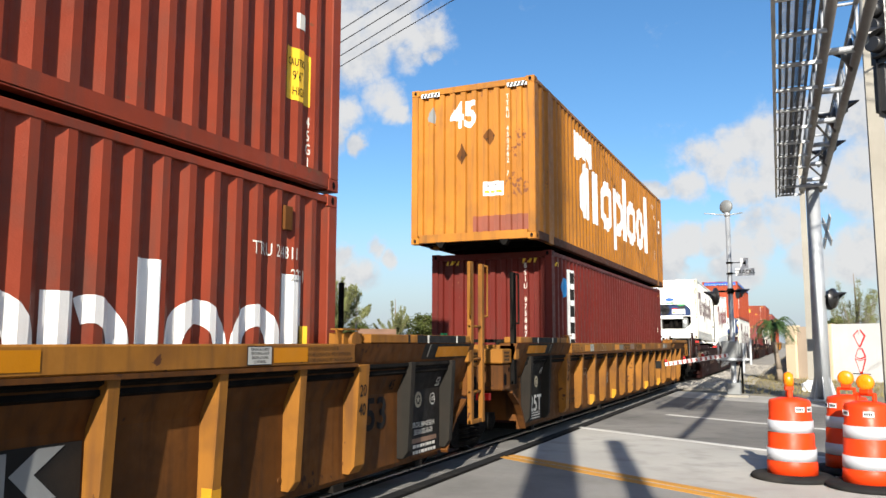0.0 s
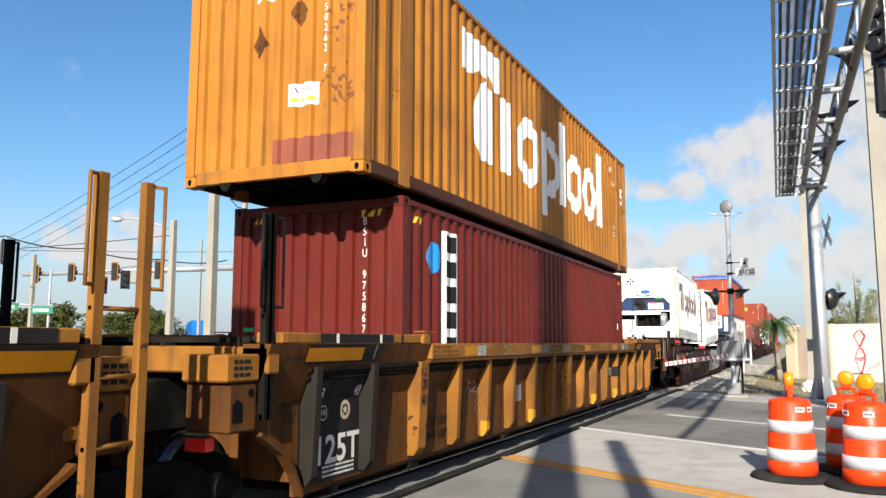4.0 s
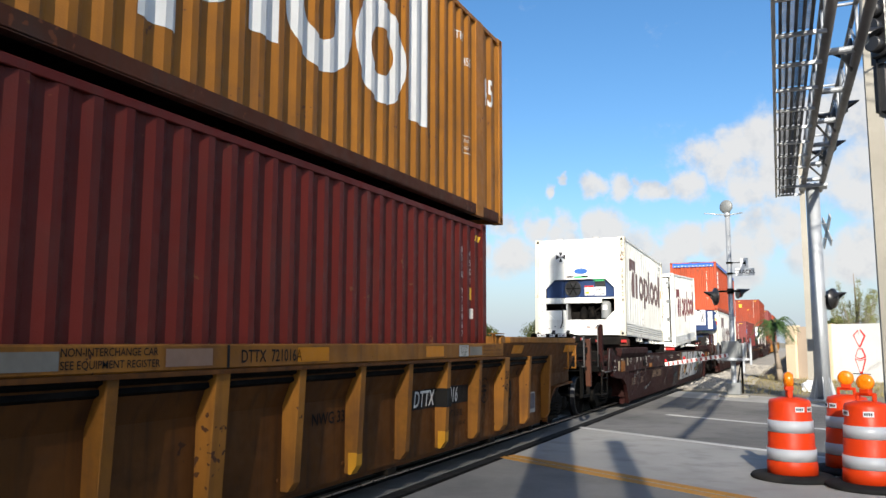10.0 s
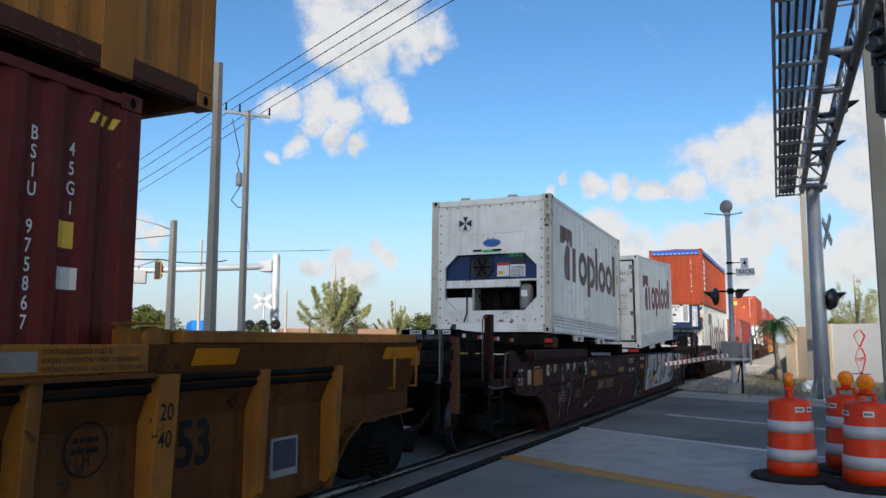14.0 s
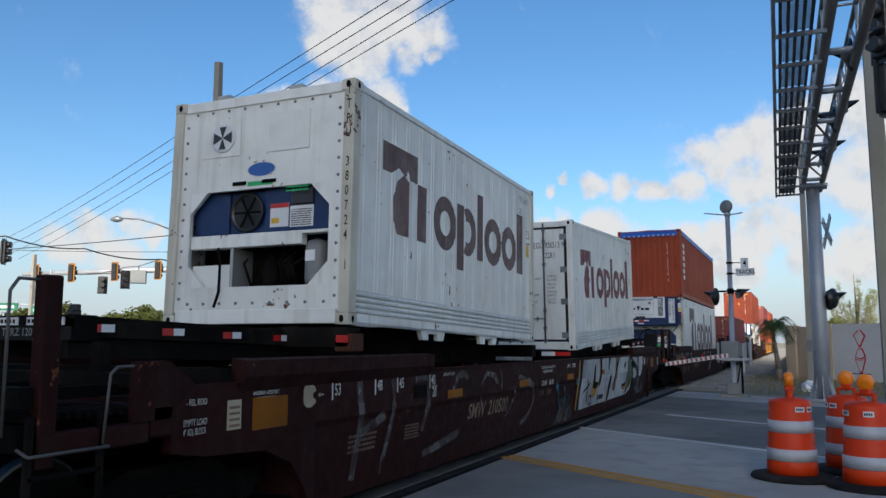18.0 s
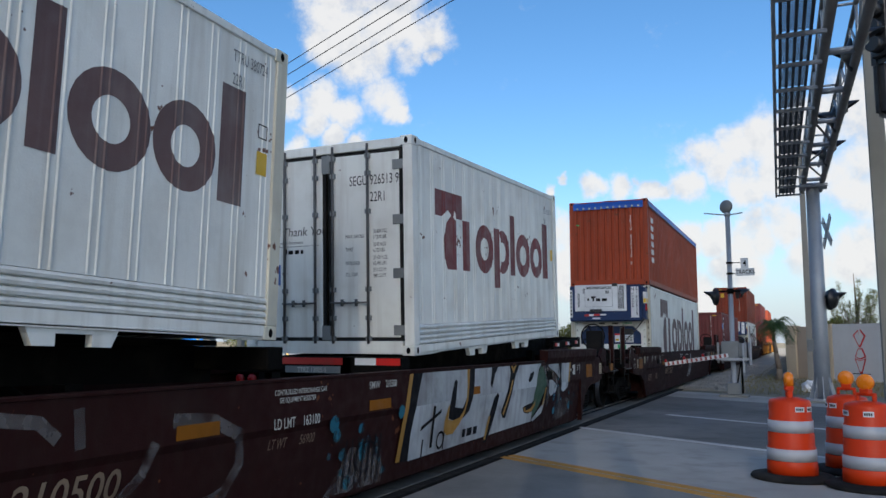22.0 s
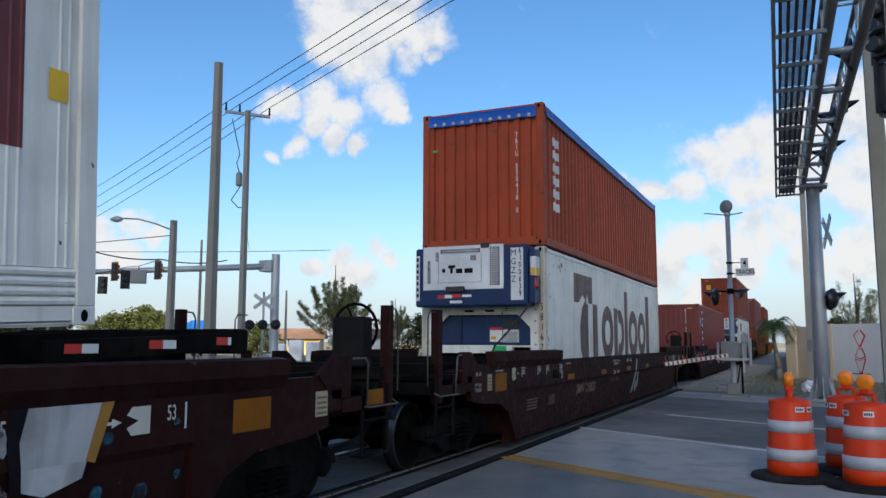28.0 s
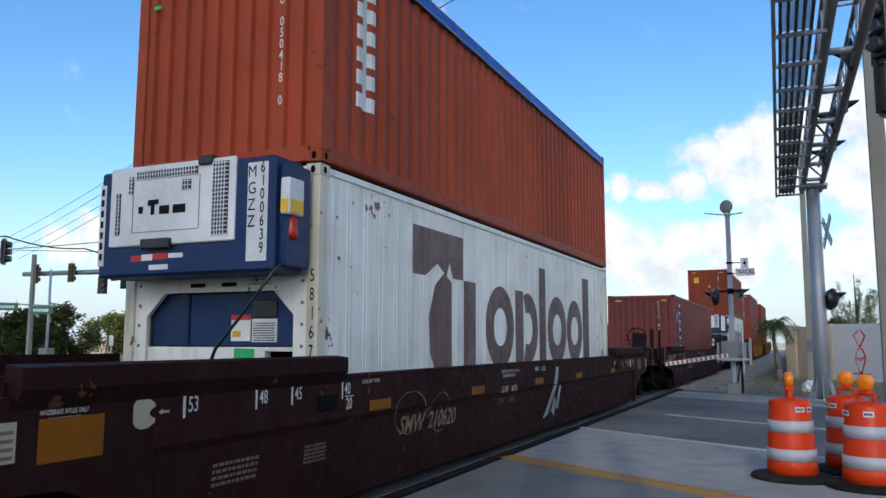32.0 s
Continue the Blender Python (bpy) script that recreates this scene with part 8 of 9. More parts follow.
unit, sheet, sill = amber_car(136.6, ("coupler", "joint"), "mustard-yellow steel well car, dirty")
unit, sheet, sill = amber_car(156.2, ("joint", "coupler"), "mustard-yellow steel well car, dirty")

# ---- boxes on the cars ----
FLOOR_A, FLOOR_C = 0.42, 0.44
for k in (-1, 1):
    ob, on_side, cuts, on_end, ecuts = steel_box("shipping_container", CAR_A + k * 3.055, 0.46, 6.058, 2.591, BRICK, "brick-red corrugated twenty-foot shipping container with white mark shapes")
    side_mark(ob, -3.03 + 0.68, 0.78, 1.0, WHITE_PAINT, on_side, cuts)
    if k == 1:
        mark("serial_letters", words(1.75, 1.90, "TTRU 264811", 0.11, 0.70) + words(2.30, 1.70, "22G1", 0.11, 0.70), WHITE_MARK, ob, on_side, cuts)
        mark("height_plate", [rect(2.43, 2.58, 1.05, 1.30)], STICKER_YELLOW, ob, on_side, cuts)
        mark("code_plate", [rect(2.44, 2.58, 0.72, 0.86)], WHITE_MARK, ob, on_side, cuts)
        part("vent_cover", boxes((W2 - 0.02, W2 + 0.01, 2.15, 2.27, 2.15, 2.37), bevel=0.006), AMBER_CAR, ob)
ob, on_side, cuts, on_end, ecuts = steel_box("shipping_container", CAR_A, 3.09, 12.192, 2.896, BRICK, "brick-red corrugated high-cube shipping container with a yellow caution plate")
mark("caution_plate", [rect(5.25, 5.62, 0.75, 1.25)], STICKER_YELLOW, ob, on_side, cuts)
mark("caution_print", words(5.27, 1.08, "CAUTION", 0.07, 0.55, 0.01) + words(5.33, 0.94, "9'6\"", 0.09, 0.6) + words(5.33, 0.80, "HIGH", 0.08, 0.6), BLACK_MARK, ob, lambda u, w: on_side(u, w) + Vector((0.003, 0, 0)), cuts)
mark("serial_letters", upright(5.0, 2.5, "96127", 0.12, 0.19, 0.7) + upright(5.60, 0.55, "45G1", 0.10, 0.13, 0.6), WHITE_MARK, ob, on_side, cuts)
mark("code_plate", [rect(5.36, 5.52, 1.45, 1.60)], WHITE_MARK, ob, on_side, cuts)
mark("height_plate", [rect(5.38, 5.52, 1.85, 2.1)], STICKER_YELLOW, ob, on_side, cuts)

ob, on_side, cuts, on_end, ecuts = steel_box("shipping_container", CAR_B, FLOOR_A, 12.192, 2.896, MAROON, "dark red corrugated high-cube shipping container, lower of two")
mark("serial_letters", upright(0.70, 2.58, "BSIU 975867 0", 0.095, 0.128, 0.75), WHITE_MARK, ob, on_end, ecuts)
mark("round_logo", [disc(-5.22, 2.25, 0.20, 1.0, 24)], LOGO_BLUE, ob, on_side, cuts, "plain bright blue round logo")
mark("name_board", [rect(-4.92, -4.44, 0.9, 2.63)], WHITE_PAINT, ob, on_side, cuts)
marks("name_bar", [rect(-4.84, -4.52, 2.36 - i * 0.33, 2.58 - i * 0.33) for i in range(5)], BLACK_MARK, ob, lambda u, w: on_side(u, w) + Vector((0.003, 0, 0)), cuts)
mark("serial_letters", upright(5.293, 2.42, "BSIU 975867", 0.085, 0.115, 0.75) + upright(5.570, 2.38, "45G1", 0.085, 0.127, 0.75), WHITE_MARK, ob, on_side, cuts)
mark("height_plate", [rect(5.475, 5.61, 1.78, 1.95)], STICKER_YELLOW, ob, on_side, cuts)
mark("code_plate", [rect(5.485, 5.64, 1.52, 1.66)], WHITE_MARK, ob, on_side, cuts)
for u in (-5.75, 5.66):
    mark("hazard_stripe", [[(u + i * 0.09, 2.62), (u + 0.045 + i * 0.09, 2.62), (u + 0.085 + i * 0.09, 2.70), (u + 0.04 + i * 0.09, 2.70)] for i in range(3)], STICKER_YELLOW, ob, on_side, cuts)
for u in (-0.95, 0.62):
    mark("hazard_stripe", [[(u + i * 0.11, 2.68), (u + 0.055 + i * 0.11, 2.68), (u + 0.095 + i * 0.11, 2.76), (u + 0.04 + i * 0.11, 2.76)] for i in range(3)], STICKER_YELLOW, ob, on_end, ecuts)
mark("small_plate", [rect(-1.04, -0.92, 1.32, 1.37)], STICKER_GREEN, ob, on_end, ecuts)

ob, on_side, cuts, on_end, ecuts = steel_box("shipping_container", 20.03, 3.42, 13.84, 2.95, YELLOW, "amber-yellow corrugated forty-five-foot shipping container with white mark shapes", extra_posts=True, rail_paint=RAIL_BROWN)
side_mark(ob, -4.18, 0.86, 1.73, WHITE_PAINT, on_side, cuts)
mark("size_mark", words(-0.42, 2.16, "45", 0.46, 0.78, 0.035), WHITE_PAINT, ob, on_end, ecuts)
mark("serial_letters", upright(0.70, 2.58, "TTRU 450262 7", 0.085, 0.118, 0.75), WHITE_MARK, ob, on_end, ecuts)
mark("caution_plate", [rect(0.22, 0.60, 0.82, 1.08)], SIGN_WHITE, ob, on_end, ecuts)
mark("caution_print", words(0.25, 0.97, "CAUTION", 0.065, 0.62, 0.01), BLACK_MARK, ob, lambda u, w: on_end(u, w) + Vector((0, -0.003, 0)), ecuts)
mark("caution_rule", bars(0.25, 0.57, 0.87, 1, 0.045, 0.02, 5), STICKER_YELLOW, ob, lambda u, w: on_end(u, w) + Vector((0, -0.003, 0)), ecuts)
mark("primer_patch", [rect(0.02, 1.06, 0.18, 0.46)], PINKISH, ob, on_end, ecuts)
mark("scuffed_sticker", [[(-0.92, 2.42), (-0.78, 2.60), (-0.74, 2.40), (-0.76, 2.28), (-0.90, 2.34)]], GREY_BOX, ob, on_end, ecuts)
marks("diamond_stain", [[(0.22, 1.92), (0.34, 2.08), (0.46, 1.92), (0.34, 1.76)], [(-0.32, 1.62), (-0.20, 1.84), (-0.10, 1.62), (-0.20, 1.44)]], AMBER_CAR, ob, on_end, ecuts)
for x0 in (-1.0, 0.72):
    mark("hazard_stripe", [[(x0 + i * 0.07, 2.79), (x0 + 0.035 + i * 0.07, 2.79), (x0 + 0.065 + i * 0.07, 2.86), (x0 + 0.03 + i * 0.07, 2.86)] for i in range(5)], BLACK_MARK, ob, end_place(-6.919))
    mark("hazard_ground", [rect(x0 - 0.02, x0 + 0.36, 2.785, 2.865)], SIGN_WHITE, ob, end_place(-6.9165))
mark("serial_letters", words(6.20, 1.76, "45", 0.40, 0.55, 0.02) + words(5.10, 2.40, "TTRU", 0.12, 0.7) + words(5.45, 2.10, "45G1", 0.12, 0.6), WHITE_PAINT, ob, on_side, cuts)
mark("caution_outline", ring(5.55, 0.95, 0.20, 0.02, 0.9, 4, 45, 405) + words(5.44, 0.98, "UTION", 0.05, 0.55) + words(5.46, 0.88, "HIGH", 0.05, 0.55), WHITE_MARK, ob, on_side, cuts)
for u in (-0.62, 0.62):
    bm = bmesh.new()
    prism(bm, [(u - 0.10, 0.02), (u + 0.10, 0.02), (u + 0.03, -0.08), (u - 0.03, -0.08)], -6.91, -6.78, "y")
    part("gooseneck_lug", bm, SOOT, ob)

w1 = reefer_box("refrigerated_container", 39.17, 1.71, 6.058, 2.591, "weathered white refrigerated container with cooling unit, on a chassis", LOGO_BROWN, -3.03 + 0.68, 1.08, 1.0, tilt=-1.55)
machinery(w1, 6.058, 2.591)
mark("post_letters", upright(1.155, 2.42, "TTRU 380724 1", 0.10, 0.155, 0.6), BLACK_MARK, w1, end_place(-3.0325))
mark("serial_letters", words(2.30, 2.28, "TTRU 380724", 0.10, 0.55) + words(2.30, 2.08, "22R1", 0.10, 0.55), GREY_BOX, w1, side_place(W2 - 0.0165))
mark("height_plate", [rect(2.66, 2.80, 1.40, 1.60)], STICKER_YELLOW, w1, side_place(W2 - 0.0165))
mark("code_plate", ring(2.73, 1.78, 0.09, 0.015, 1.0, 4, 45, 405), BLACK_MARK, w1, side_place(W2 - 0.0165))

w2 = reefer_box("refrigerated_container", 47.92, 1.59, 6.058, 2.64, "white refrigerated container with closed doors, on a chassis", LOGO_MAROON, -3.03 + 0.68, 1.06, 1.0, tilt=2.55, front="doors")
doors(w2, 6.058, 2.64)
mark("serial_letters", words(2.30, 2.24, "SEGU 926513 9", 0.09, 0.55) + words(2.30, 2.06, "22R1", 0.09, 0.55), GREY_BOX, w2, side_place(W2 - 0.0165))
mark("height_plate", [rect(2.66, 2.80, 1.40, 1.60)], STICKER_YELLOW, w2, side_place(W2 - 0.0165))

reef = reefer_box("refrigerated_container", CAR_D + 0.14, FLOOR_C, 12.192, 2.896, "long white refrigerated container under an orange one", LOGO_BROWN, -4.05, 0.80, 1.75)
machinery(reef, 12.192, 2.896, False)
mark("post_letters", upright(1.155, 1.75, "581678", 0.12, 0.18, 0.6), BLACK_MARK, reef, end_place(-6.0995))
mark("side_print", words(5.55, 2.3, "22R", 0.08, 0.5) + [rect(5.5, 5.6, 0.75, 1.0), rect(5.5, 5.56, 1.6, 1.85)], GREY_BOX, reef, side_place(W2 - 0.0165))
mark("release_note", [rect(0.21, 0.46, 0.99, 1.11)], STICKER_GREEN, reef, end_place(-6.041))
genset(CAR_D - 5.96, 2.25)

ob, on_side, cuts, on_end, ecuts = steel_box("open_top_container", CAR_D + 0.15, 3.36, 12.192, 2.65, ORANGE, "rust-orange corrugated open-top container under a blue tarpaulin")
mark("serial_letters", upright(0.698, 2.04, "TRIU 050418 0", 0.095, 0.118, 0.7), WHITE_MARK, ob, on_end, ecuts)
marks("name_bar", [rect(-5.42, -5.05, 1.98 - i * 0.25, 2.14 - i * 0.25) for i in range(6)] + [rect(-5.28, -5.18, 1.88 - i * 0.25, 1.98 - i * 0.25) for i in range(5)], WHITE_PAINT, ob, on_side, cuts, "plain white bars one below another")
mark("green_tag", [rect(-1.0, -0.9, 1.9, 1.94)], STICKER_GREEN, ob, end_place(-6.1))
bm = bmesh.new()
rng = random.Random(3)
h, n = 5.90, 48
rows = []
for i in range(n + 1):
    u = -h + 2 * h * i / n
    sag = 0.03 * math.sin(i * 1.7) + rng.uniform(-0.012, 0.012)
    row = [(-W2 - 0.004, -0.22), (-W2 - 0.006, -0.02), (-W2 + 0.10, 0.02), (-0.5, 0.05 + sag), (0.0, 0.07 - sag), (0.5, 0.05 + sag), (W2 - 0.10, 0.02), (W2 + 0.006, -0.02 + 0.2 * sag), (W2 + 0.012, -0.20 + 0.4 * sag)]
    rows.append([bm.verts.new((x, u, 2.61 + z)) for x, z in row])
for a, b in zip(rows, rows[1:]):
    for i in range(len(a) - 1):
        bm.faces.new((a[i], a[i + 1], b[i + 1], b[i])).smooth = True
tarp = part("tarpaulin", bm, TARP, ob, "blue tarpaulin roof cover")
bm = bmesh.new()
h, top = 6.09, []
for i in range(25):
    x = -W2 + 0.13 + (2 * W2 - 0.26) * i / 24
    s = 0.03 * math.sin(i * 1.3)
    top.append([bm.verts.new((x, -h + 0.20, 2.65 - 0.01 + 0.3 * s)), bm.verts.new((x, -h - 0.012, 2.65 - 0.05 + 0.3 * s)), bm.verts.new((x, -h - 0.018 + s * 0.15, 2.65 - 0.26 + 0.2 * s))])
for a, b in zip(top, top[1:]):
    for i in range(2):
        bm.faces.new((a[i], b[i], b[i + 1], a[i + 1])).smooth = True
flap = part("tarpaulin_flap", bm, TARP, ob)
bm = bmesh.new()
for i in range(11):
    lathe(bm, [(0.036, 0), (0.036, 0.008), (0.018, 0.010)], 12, pose(-0.95 + i * 0.19, -h - 0.020, 2.65 - 0.215, 90))
part("eyelets", bm, ALU, flap)
part("tarp_rope", tubes(((W2 + 0.022, -5.9, 2.61 - 0.18), (W2 + 0.022, 5.9, 2.61 - 0.18), 0.012), n=6), ALU, tarp)

for y, z, hh, paint, words_on in ((CAR_E, FLOOR_C, 2.896, PLUM, "BSIU 970832"), (CAR_F, 3.345, 2.896, BRICK, "TCNU 712200"), (136.6, 0.42, 2.591, BRICK, ""), (136.6, 3.02, 2.896, PLUM, "TGBU 415560"), (156.2, 0.42, 2.896, ORANGE, ""), (156.2, 3.32, 2.591, BRICK, "")):
    ob, on_side, cuts, on_end, ecuts = steel_box("shipping_container", y, z, 12.192, hh, paint, "dull red corrugated forty-foot shipping container")
    if words_on:
        mark("serial_letters", upright(0.62, hh - 0.35, words_on, 0.12, 0.165, 0.75), WHITE_MARK, ob, on_end, ecuts)
        mark("hazard_stripe", [rect(-0.95, -0.72, hh - 0.22, hh - 0.17), rect(0.7, 0.93, hh - 0.22, hh - 0.17)], STICKER_YELLOW, ob, on_end, ecuts)
    if y == CAR_E:
        mark("name_board", [rect(-5.1, -4.75, 0.4, hh - 0.3)], WHITE_PAINT, ob, on_side, cuts)
        marks("name_bar", [rect(-5.05, -4.80, hh - 0.6 - i * 0.3, hh - 0.4 - i * 0.3) for i in range(7)], BLACK_MARK, ob, lambda u, w: on_side(u, w) + Vector((0.003, 0, 0)), cuts)
        mark("round_logo", [disc(-5.5, 2.1, 0.20)], LOGO_BLUE, ob, on_side, cuts)
    if y == CAR_F:
        mark("warning_plate", [rect(-0.85, -0.55, 2.05, 2.4)], STICKER_YELLOW, ob, on_end, ecuts)
        mark("warning_sign", [[(0.0, 1.75), (0.16, 1.75), (0.08, 1.92)]], STICKER_YELLOW, ob, on_end, ecuts)
reef = reefer_box("refrigerated_container", CAR_F, FLOOR_C, 12.192, 2.896, "long white refrigerated container under a red one", LOGO_BROWN, -4.05, 0.80, 1.75)
machinery(reef, 12.192, 2.896, False)
genset(CAR_F - 6.10, 2.25)


# ---- trailer chassis in the brown car ----
def chassis(y0, y1, z, axles, plate_end, label, rail, lamps=True, half=1.22):
    mid = (y0 + y1) / 2
    root = train_thing("container_chassis", mid, 0.0, label, "trailer chassis", "trailer chassis", 0.0)
    a, b = y0 - mid, y1 - mid
    za, zb = z
    for x in (-0.36, 0.36) if half < 1 else (-0.5, 0.5):
        part("main_beam", prism(bmesh.new(), [(a, za - 0.32), (a, za), (b, zb), (b, zb - 0.32)], x - 0.06, x + 0.06, "x"), SOOT, root)
    for u, zz in ((a, za), (b, zb)):
        s = 1 if u < 0 else -1
        part("bolster", boxes((-(half if u < 0 else 1.22), half if u < 0 else 1.22, min(u, u + s * 0.22), max(u, u + s * 0.22), zz - 0.20, zz), bevel=0.01), SOOT, root)
    zp = za if plate_end < 0 else zb
    u = a if plate_end < 0 else b
    for x0, x1, m in () if not lamps else ((-1.21, -0.85, RED_TAPE), (-0.85, -0.62, SIGN_WHITE), (-0.40, 0.45, RED_TAPE), (0.62, 0.90, SIGN_WHITE), (0.90, 1.21, RED_TAPE)):
        part("reflective_tape", boxes((x0, x1, u + plate_end * 0.012, u + plate_end * 0.004, zp - 0.09, zp - 0.01) if plate_end < 0 else (x0, x1, u + 0.004, u + 0.012, zp - 0.09, zp - 0.01)), m, root)
    part("number_plate", boxes((-0.35 if lamps else -half + 0.02, 0.42 if lamps else half - 0.02, min(u, u + plate_end * 0.012), max(u, u + plate_end * 0.012), zp - 0.19, zp - 0.11 if lamps else zp - 0.088)), GREY_BOX if lamps else BLACK_PANEL, root)
    if lamps:
        mark("unit_number", words(0.03, zp - 0.18, "TTRZ 12025-5", 0.055, 0.85, 0.01, True), WHITE_MARK, root, end_place(u + plate_end * 0.016))
    else:
        mark("unit_number", words(-0.02, zp - 0.155, "TTRZ 120117-7", 0.058, 0.95, 0.015, True), GREY_BOX, root, end_place(u + plate_end * 0.016))
        for x0, x1 in ((-0.32, -0.12), (-0.02, 0.10), (0.18, 0.38)):
            part("name_plate", boxes((x0, x1, *sorted((u, u + plate_end * 0.010)), zp - 0.075, zp - 0.015)), SIGN_WHITE, root)
            mark("name_bars", bars(x0 + 0.015, x1 - 0.015, zp - 0.06, 1, 0.03, 0.01, 4), BLACK_MARK, root, end_place(u + plate_end * 0.014))
        for x in (0.05, 0.40):
            part("air_coupling", boxes((x - 0.035, x + 0.035, u + 0.02, u + 0.10, zp, zp + 0.04), (x - 0.02, x + 0.05, u + 0.03, u + 0.08, zp + 0.03, zp + 0.08), bevel=0.006), BLACK, root)
    part("rear_bumper", boxes((-1.18, 1.18, min(u + plate_end * 0.0, u - plate_end * 0.10), max(u, u - plate_end * 0.10), zp - 0.52, zp - 0.42), (-0.75, -0.67, min(u, u - plate_end * 0.1), max(u, u - plate_end * 0.1), zp - 0.42, zp - 0.2), (0.67, 0.75, min(u, u - plate_end * 0.1), max(u, u - plate_end * 0.1), zp - 0.42, zp - 0.2)), SOOT, root)
    for x in (-1.02, -0.84, 0.84, 1.02) if lamps else ():
        bm = bmesh.new()
        lathe(bm, [(0.06, 0), (0.06, 0.03), (0.04, 0.04)], 14, pose(x, u + plate_end * 0.004, zp - 0.28, 90 * -plate_end))
        part("tail_lamp", bm, RED_LENS, root)
    c, e = rail[0] - mid, rail[1] - mid
    slope = lambda v: za + (zb - za) * (v - a) / (b - a)
    n = max(2, round((e - c) / 0.7))
    for i in range(n):
        uu = c + 0.25 + i * (e - c - 0.5) / (n - 1)
        zz = slope(uu)
        part("side_reflector", boxes((half - 0.0045, half - 0.0005, uu - 0.13, uu, zz - 0.12, zz - 0.06)), RED_TAPE, root)
        part("side_reflector", boxes((half - 0.0045, half - 0.0005, uu, uu + 0.13, zz - 0.12, zz - 0.06)), SIGN_WHITE, root)
    for x0, x1 in ((half - 0.06, half - 0.005), (0.005 - half, 0.06 - half)):
        part("side_rail", prism(bmesh.new(), [(c, slope(c) - 0.16), (c, slope(c) - 0.03), (e, slope(e) - 0.03), (e, slope(e) - 0.16)], x0, x1, "x"), SOOT, root)
    for u in axles:
        ax = part("axle", tubes(((-1.0, u - mid, 0.76), (1.0, u - mid, 0.76), 0.07), n=10), SOOT, root)
        for s in (-1, 1):
            bm = bmesh.new()
            lathe(bm, [(0.28, -0.24), (0.46, -0.25), (0.51, -0.20), (0.51, -0.02), (0.46, 0.03), (0.30, 0.02)], 28, pose(s * 1.02, u - mid, 0.76, 0, 90 * s, 0))
            ty = part("tyre", bm, RUBBER, ax)
            bm = bmesh.new()
            lathe(bm, [(0.10, -0.12), (0.14, -0.02), (0.28, -0.06), (0.30, 0.015), (0.27, 0.01)], 20, pose(s * 1.02, u - mid, 0.76, 0, 90 * s, 0))
            part("rim", bm, ALU, ax)
    part("landing_gear", boxes(*[(x - 0.06, x + 0.06, b - 1.9, b - 1.75, 0.27, zb - 0.25) for x in (-0.75, 0.75)]), SOOT, root)
    return root


front_chassis = chassis(33.49, 42.3, (1.815, 1.573), (39.8, 41.05), -1, "black container chassis with red and white tape, in the well car", (33.49, 36.3), False, 0.48)
for x in (-0.5, 0.5):
    part("upper_beam", prism(bmesh.new(), [(-1.72, 1.663), (-1.72, 1.782), (4.28, 1.625), (4.28, 1.578)], x - 0.09, x + 0.09, "x"), SOOT, front_chassis)
part("front_bolster", boxes((-1.22, 1.22, -1.75, -1.5, 1.56, 1.765), bevel=0.01), SOOT, front_chassis)
part("marker_bracket", boxes((1.06, 1.26, -1.75, -1.50, 1.52, 1.70), bevel=0.01), RAIL_BROWN, front_chassis)
part("marker_lamp", boxes((1.09, 1.23, -1.775, -1.753, 1.61, 1.685), bevel=0.005), RED_TAPE, front_chassis)
chassis(44.55, 52.5, (1.44, 1.72), (46.6, 47.85), -1, "black container chassis with tail lamps, in the well car", (50.6, 52.5))


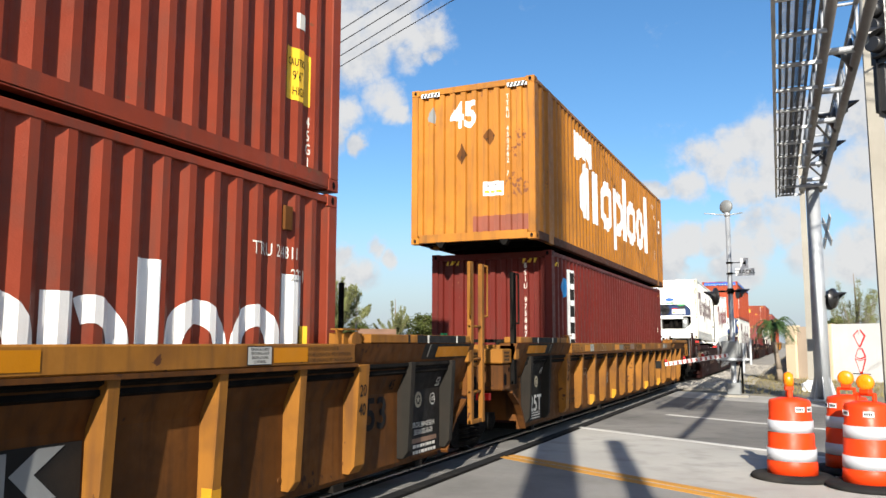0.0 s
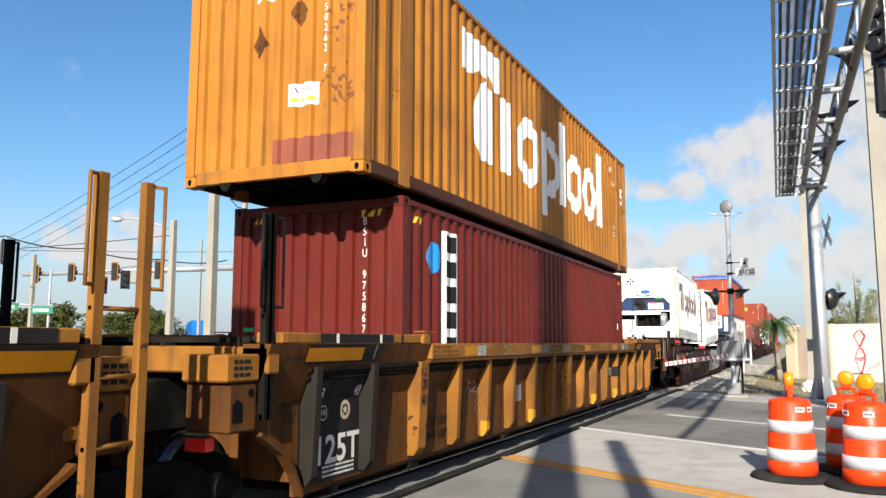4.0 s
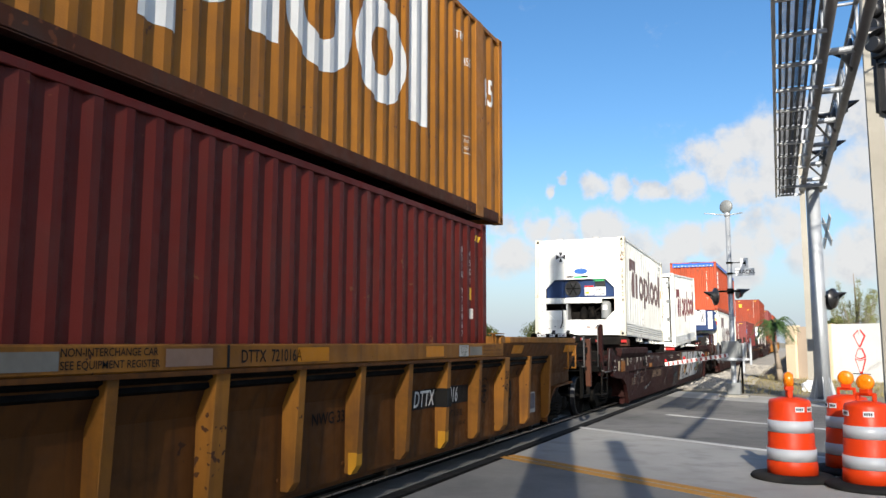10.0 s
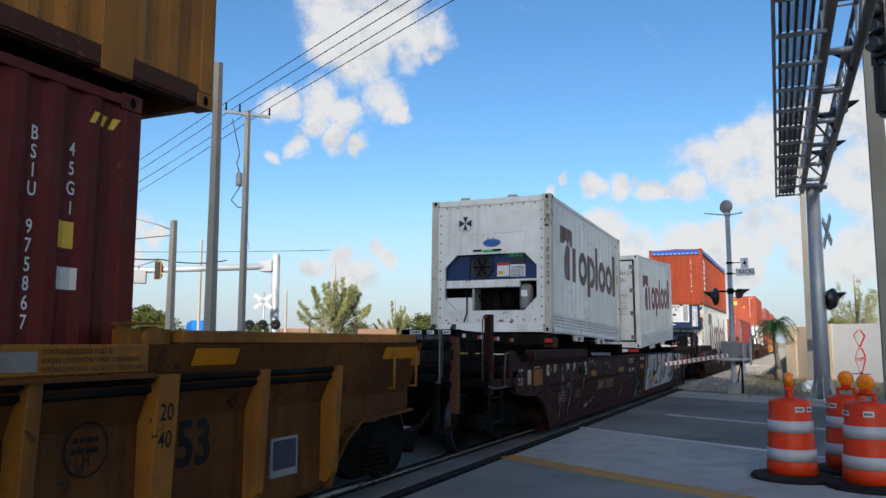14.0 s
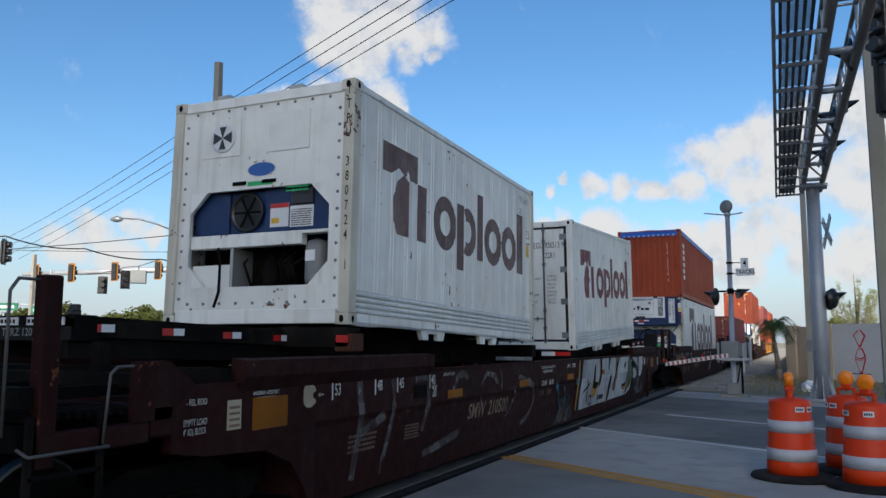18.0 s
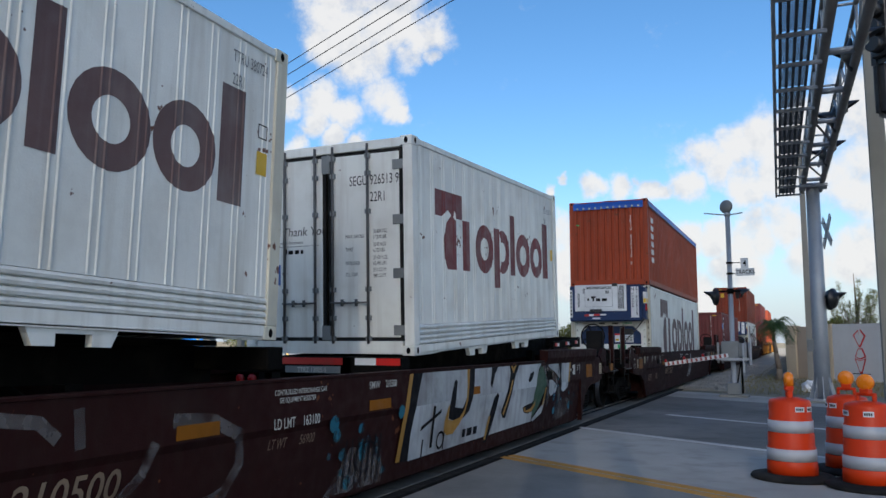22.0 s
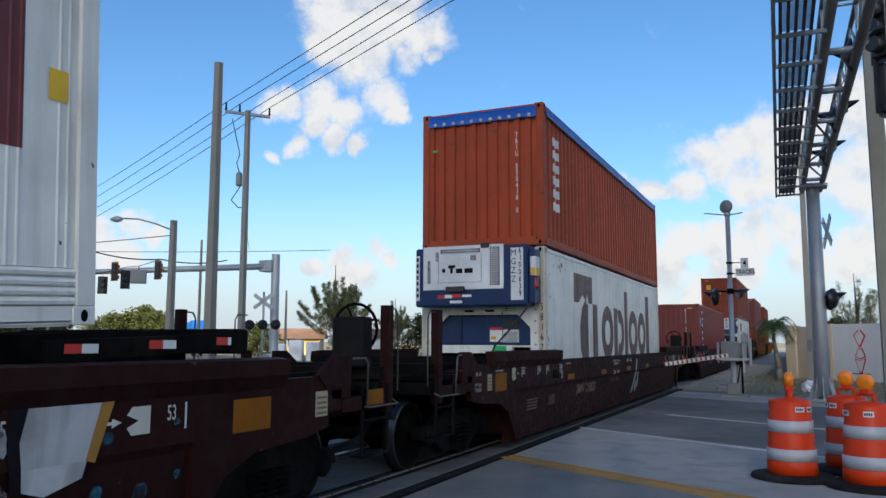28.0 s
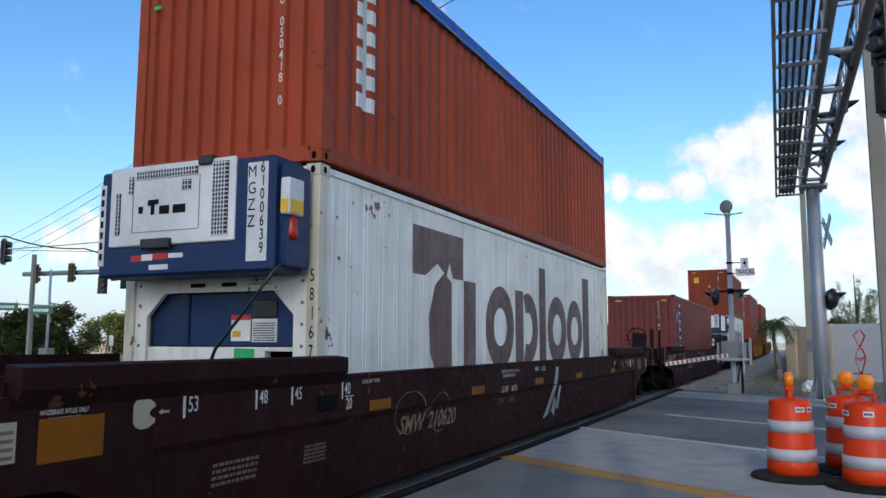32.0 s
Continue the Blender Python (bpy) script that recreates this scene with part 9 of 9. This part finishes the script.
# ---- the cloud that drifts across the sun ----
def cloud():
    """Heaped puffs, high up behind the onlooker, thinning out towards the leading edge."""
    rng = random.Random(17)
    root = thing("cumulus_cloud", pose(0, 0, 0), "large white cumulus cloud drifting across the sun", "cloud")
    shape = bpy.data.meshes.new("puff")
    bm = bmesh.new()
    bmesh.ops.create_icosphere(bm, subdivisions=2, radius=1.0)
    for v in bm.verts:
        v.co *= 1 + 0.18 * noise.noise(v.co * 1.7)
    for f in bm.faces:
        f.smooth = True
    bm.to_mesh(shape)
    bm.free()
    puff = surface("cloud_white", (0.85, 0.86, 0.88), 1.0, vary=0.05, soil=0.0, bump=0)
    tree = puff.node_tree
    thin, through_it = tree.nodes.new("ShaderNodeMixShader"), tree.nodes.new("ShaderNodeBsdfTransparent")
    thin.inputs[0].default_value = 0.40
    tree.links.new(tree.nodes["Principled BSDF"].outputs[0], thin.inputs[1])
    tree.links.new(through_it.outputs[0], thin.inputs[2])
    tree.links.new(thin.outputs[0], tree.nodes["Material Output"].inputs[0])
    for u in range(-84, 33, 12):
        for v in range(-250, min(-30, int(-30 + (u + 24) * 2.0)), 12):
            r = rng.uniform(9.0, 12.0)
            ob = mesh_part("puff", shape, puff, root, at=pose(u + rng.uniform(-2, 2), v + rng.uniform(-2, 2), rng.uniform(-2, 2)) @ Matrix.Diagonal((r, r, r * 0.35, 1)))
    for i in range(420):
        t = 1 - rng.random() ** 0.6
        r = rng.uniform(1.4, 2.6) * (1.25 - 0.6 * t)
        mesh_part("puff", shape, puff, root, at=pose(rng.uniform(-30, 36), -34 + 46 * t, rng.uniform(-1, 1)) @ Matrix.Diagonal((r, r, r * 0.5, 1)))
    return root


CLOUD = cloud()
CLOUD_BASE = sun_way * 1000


def motions():
    """The train rolls towards and past the onlooker while a cloud comes before the sun."""
    for ob, y, z, tilt in MOVING:
        walk(ob, [(t, pose(TRACK_X, y - RUN[t], z, tilt)) for t in range(33)])
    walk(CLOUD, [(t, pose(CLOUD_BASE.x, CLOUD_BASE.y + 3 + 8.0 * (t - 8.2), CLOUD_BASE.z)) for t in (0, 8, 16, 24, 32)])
    for wheel, y in WHEELSETS:
        if abs(wheel.parent.matrix_basis.translation.y - 45) > 75:
            continue
        rows = []
        for i in range(129):
            t = i * 0.25
            rows.append((t, pose(0, y, 0.445) @ Matrix.Rotation(run_at(t) / 0.415, 4, "X")))
        walk(wheel, rows)


motions()
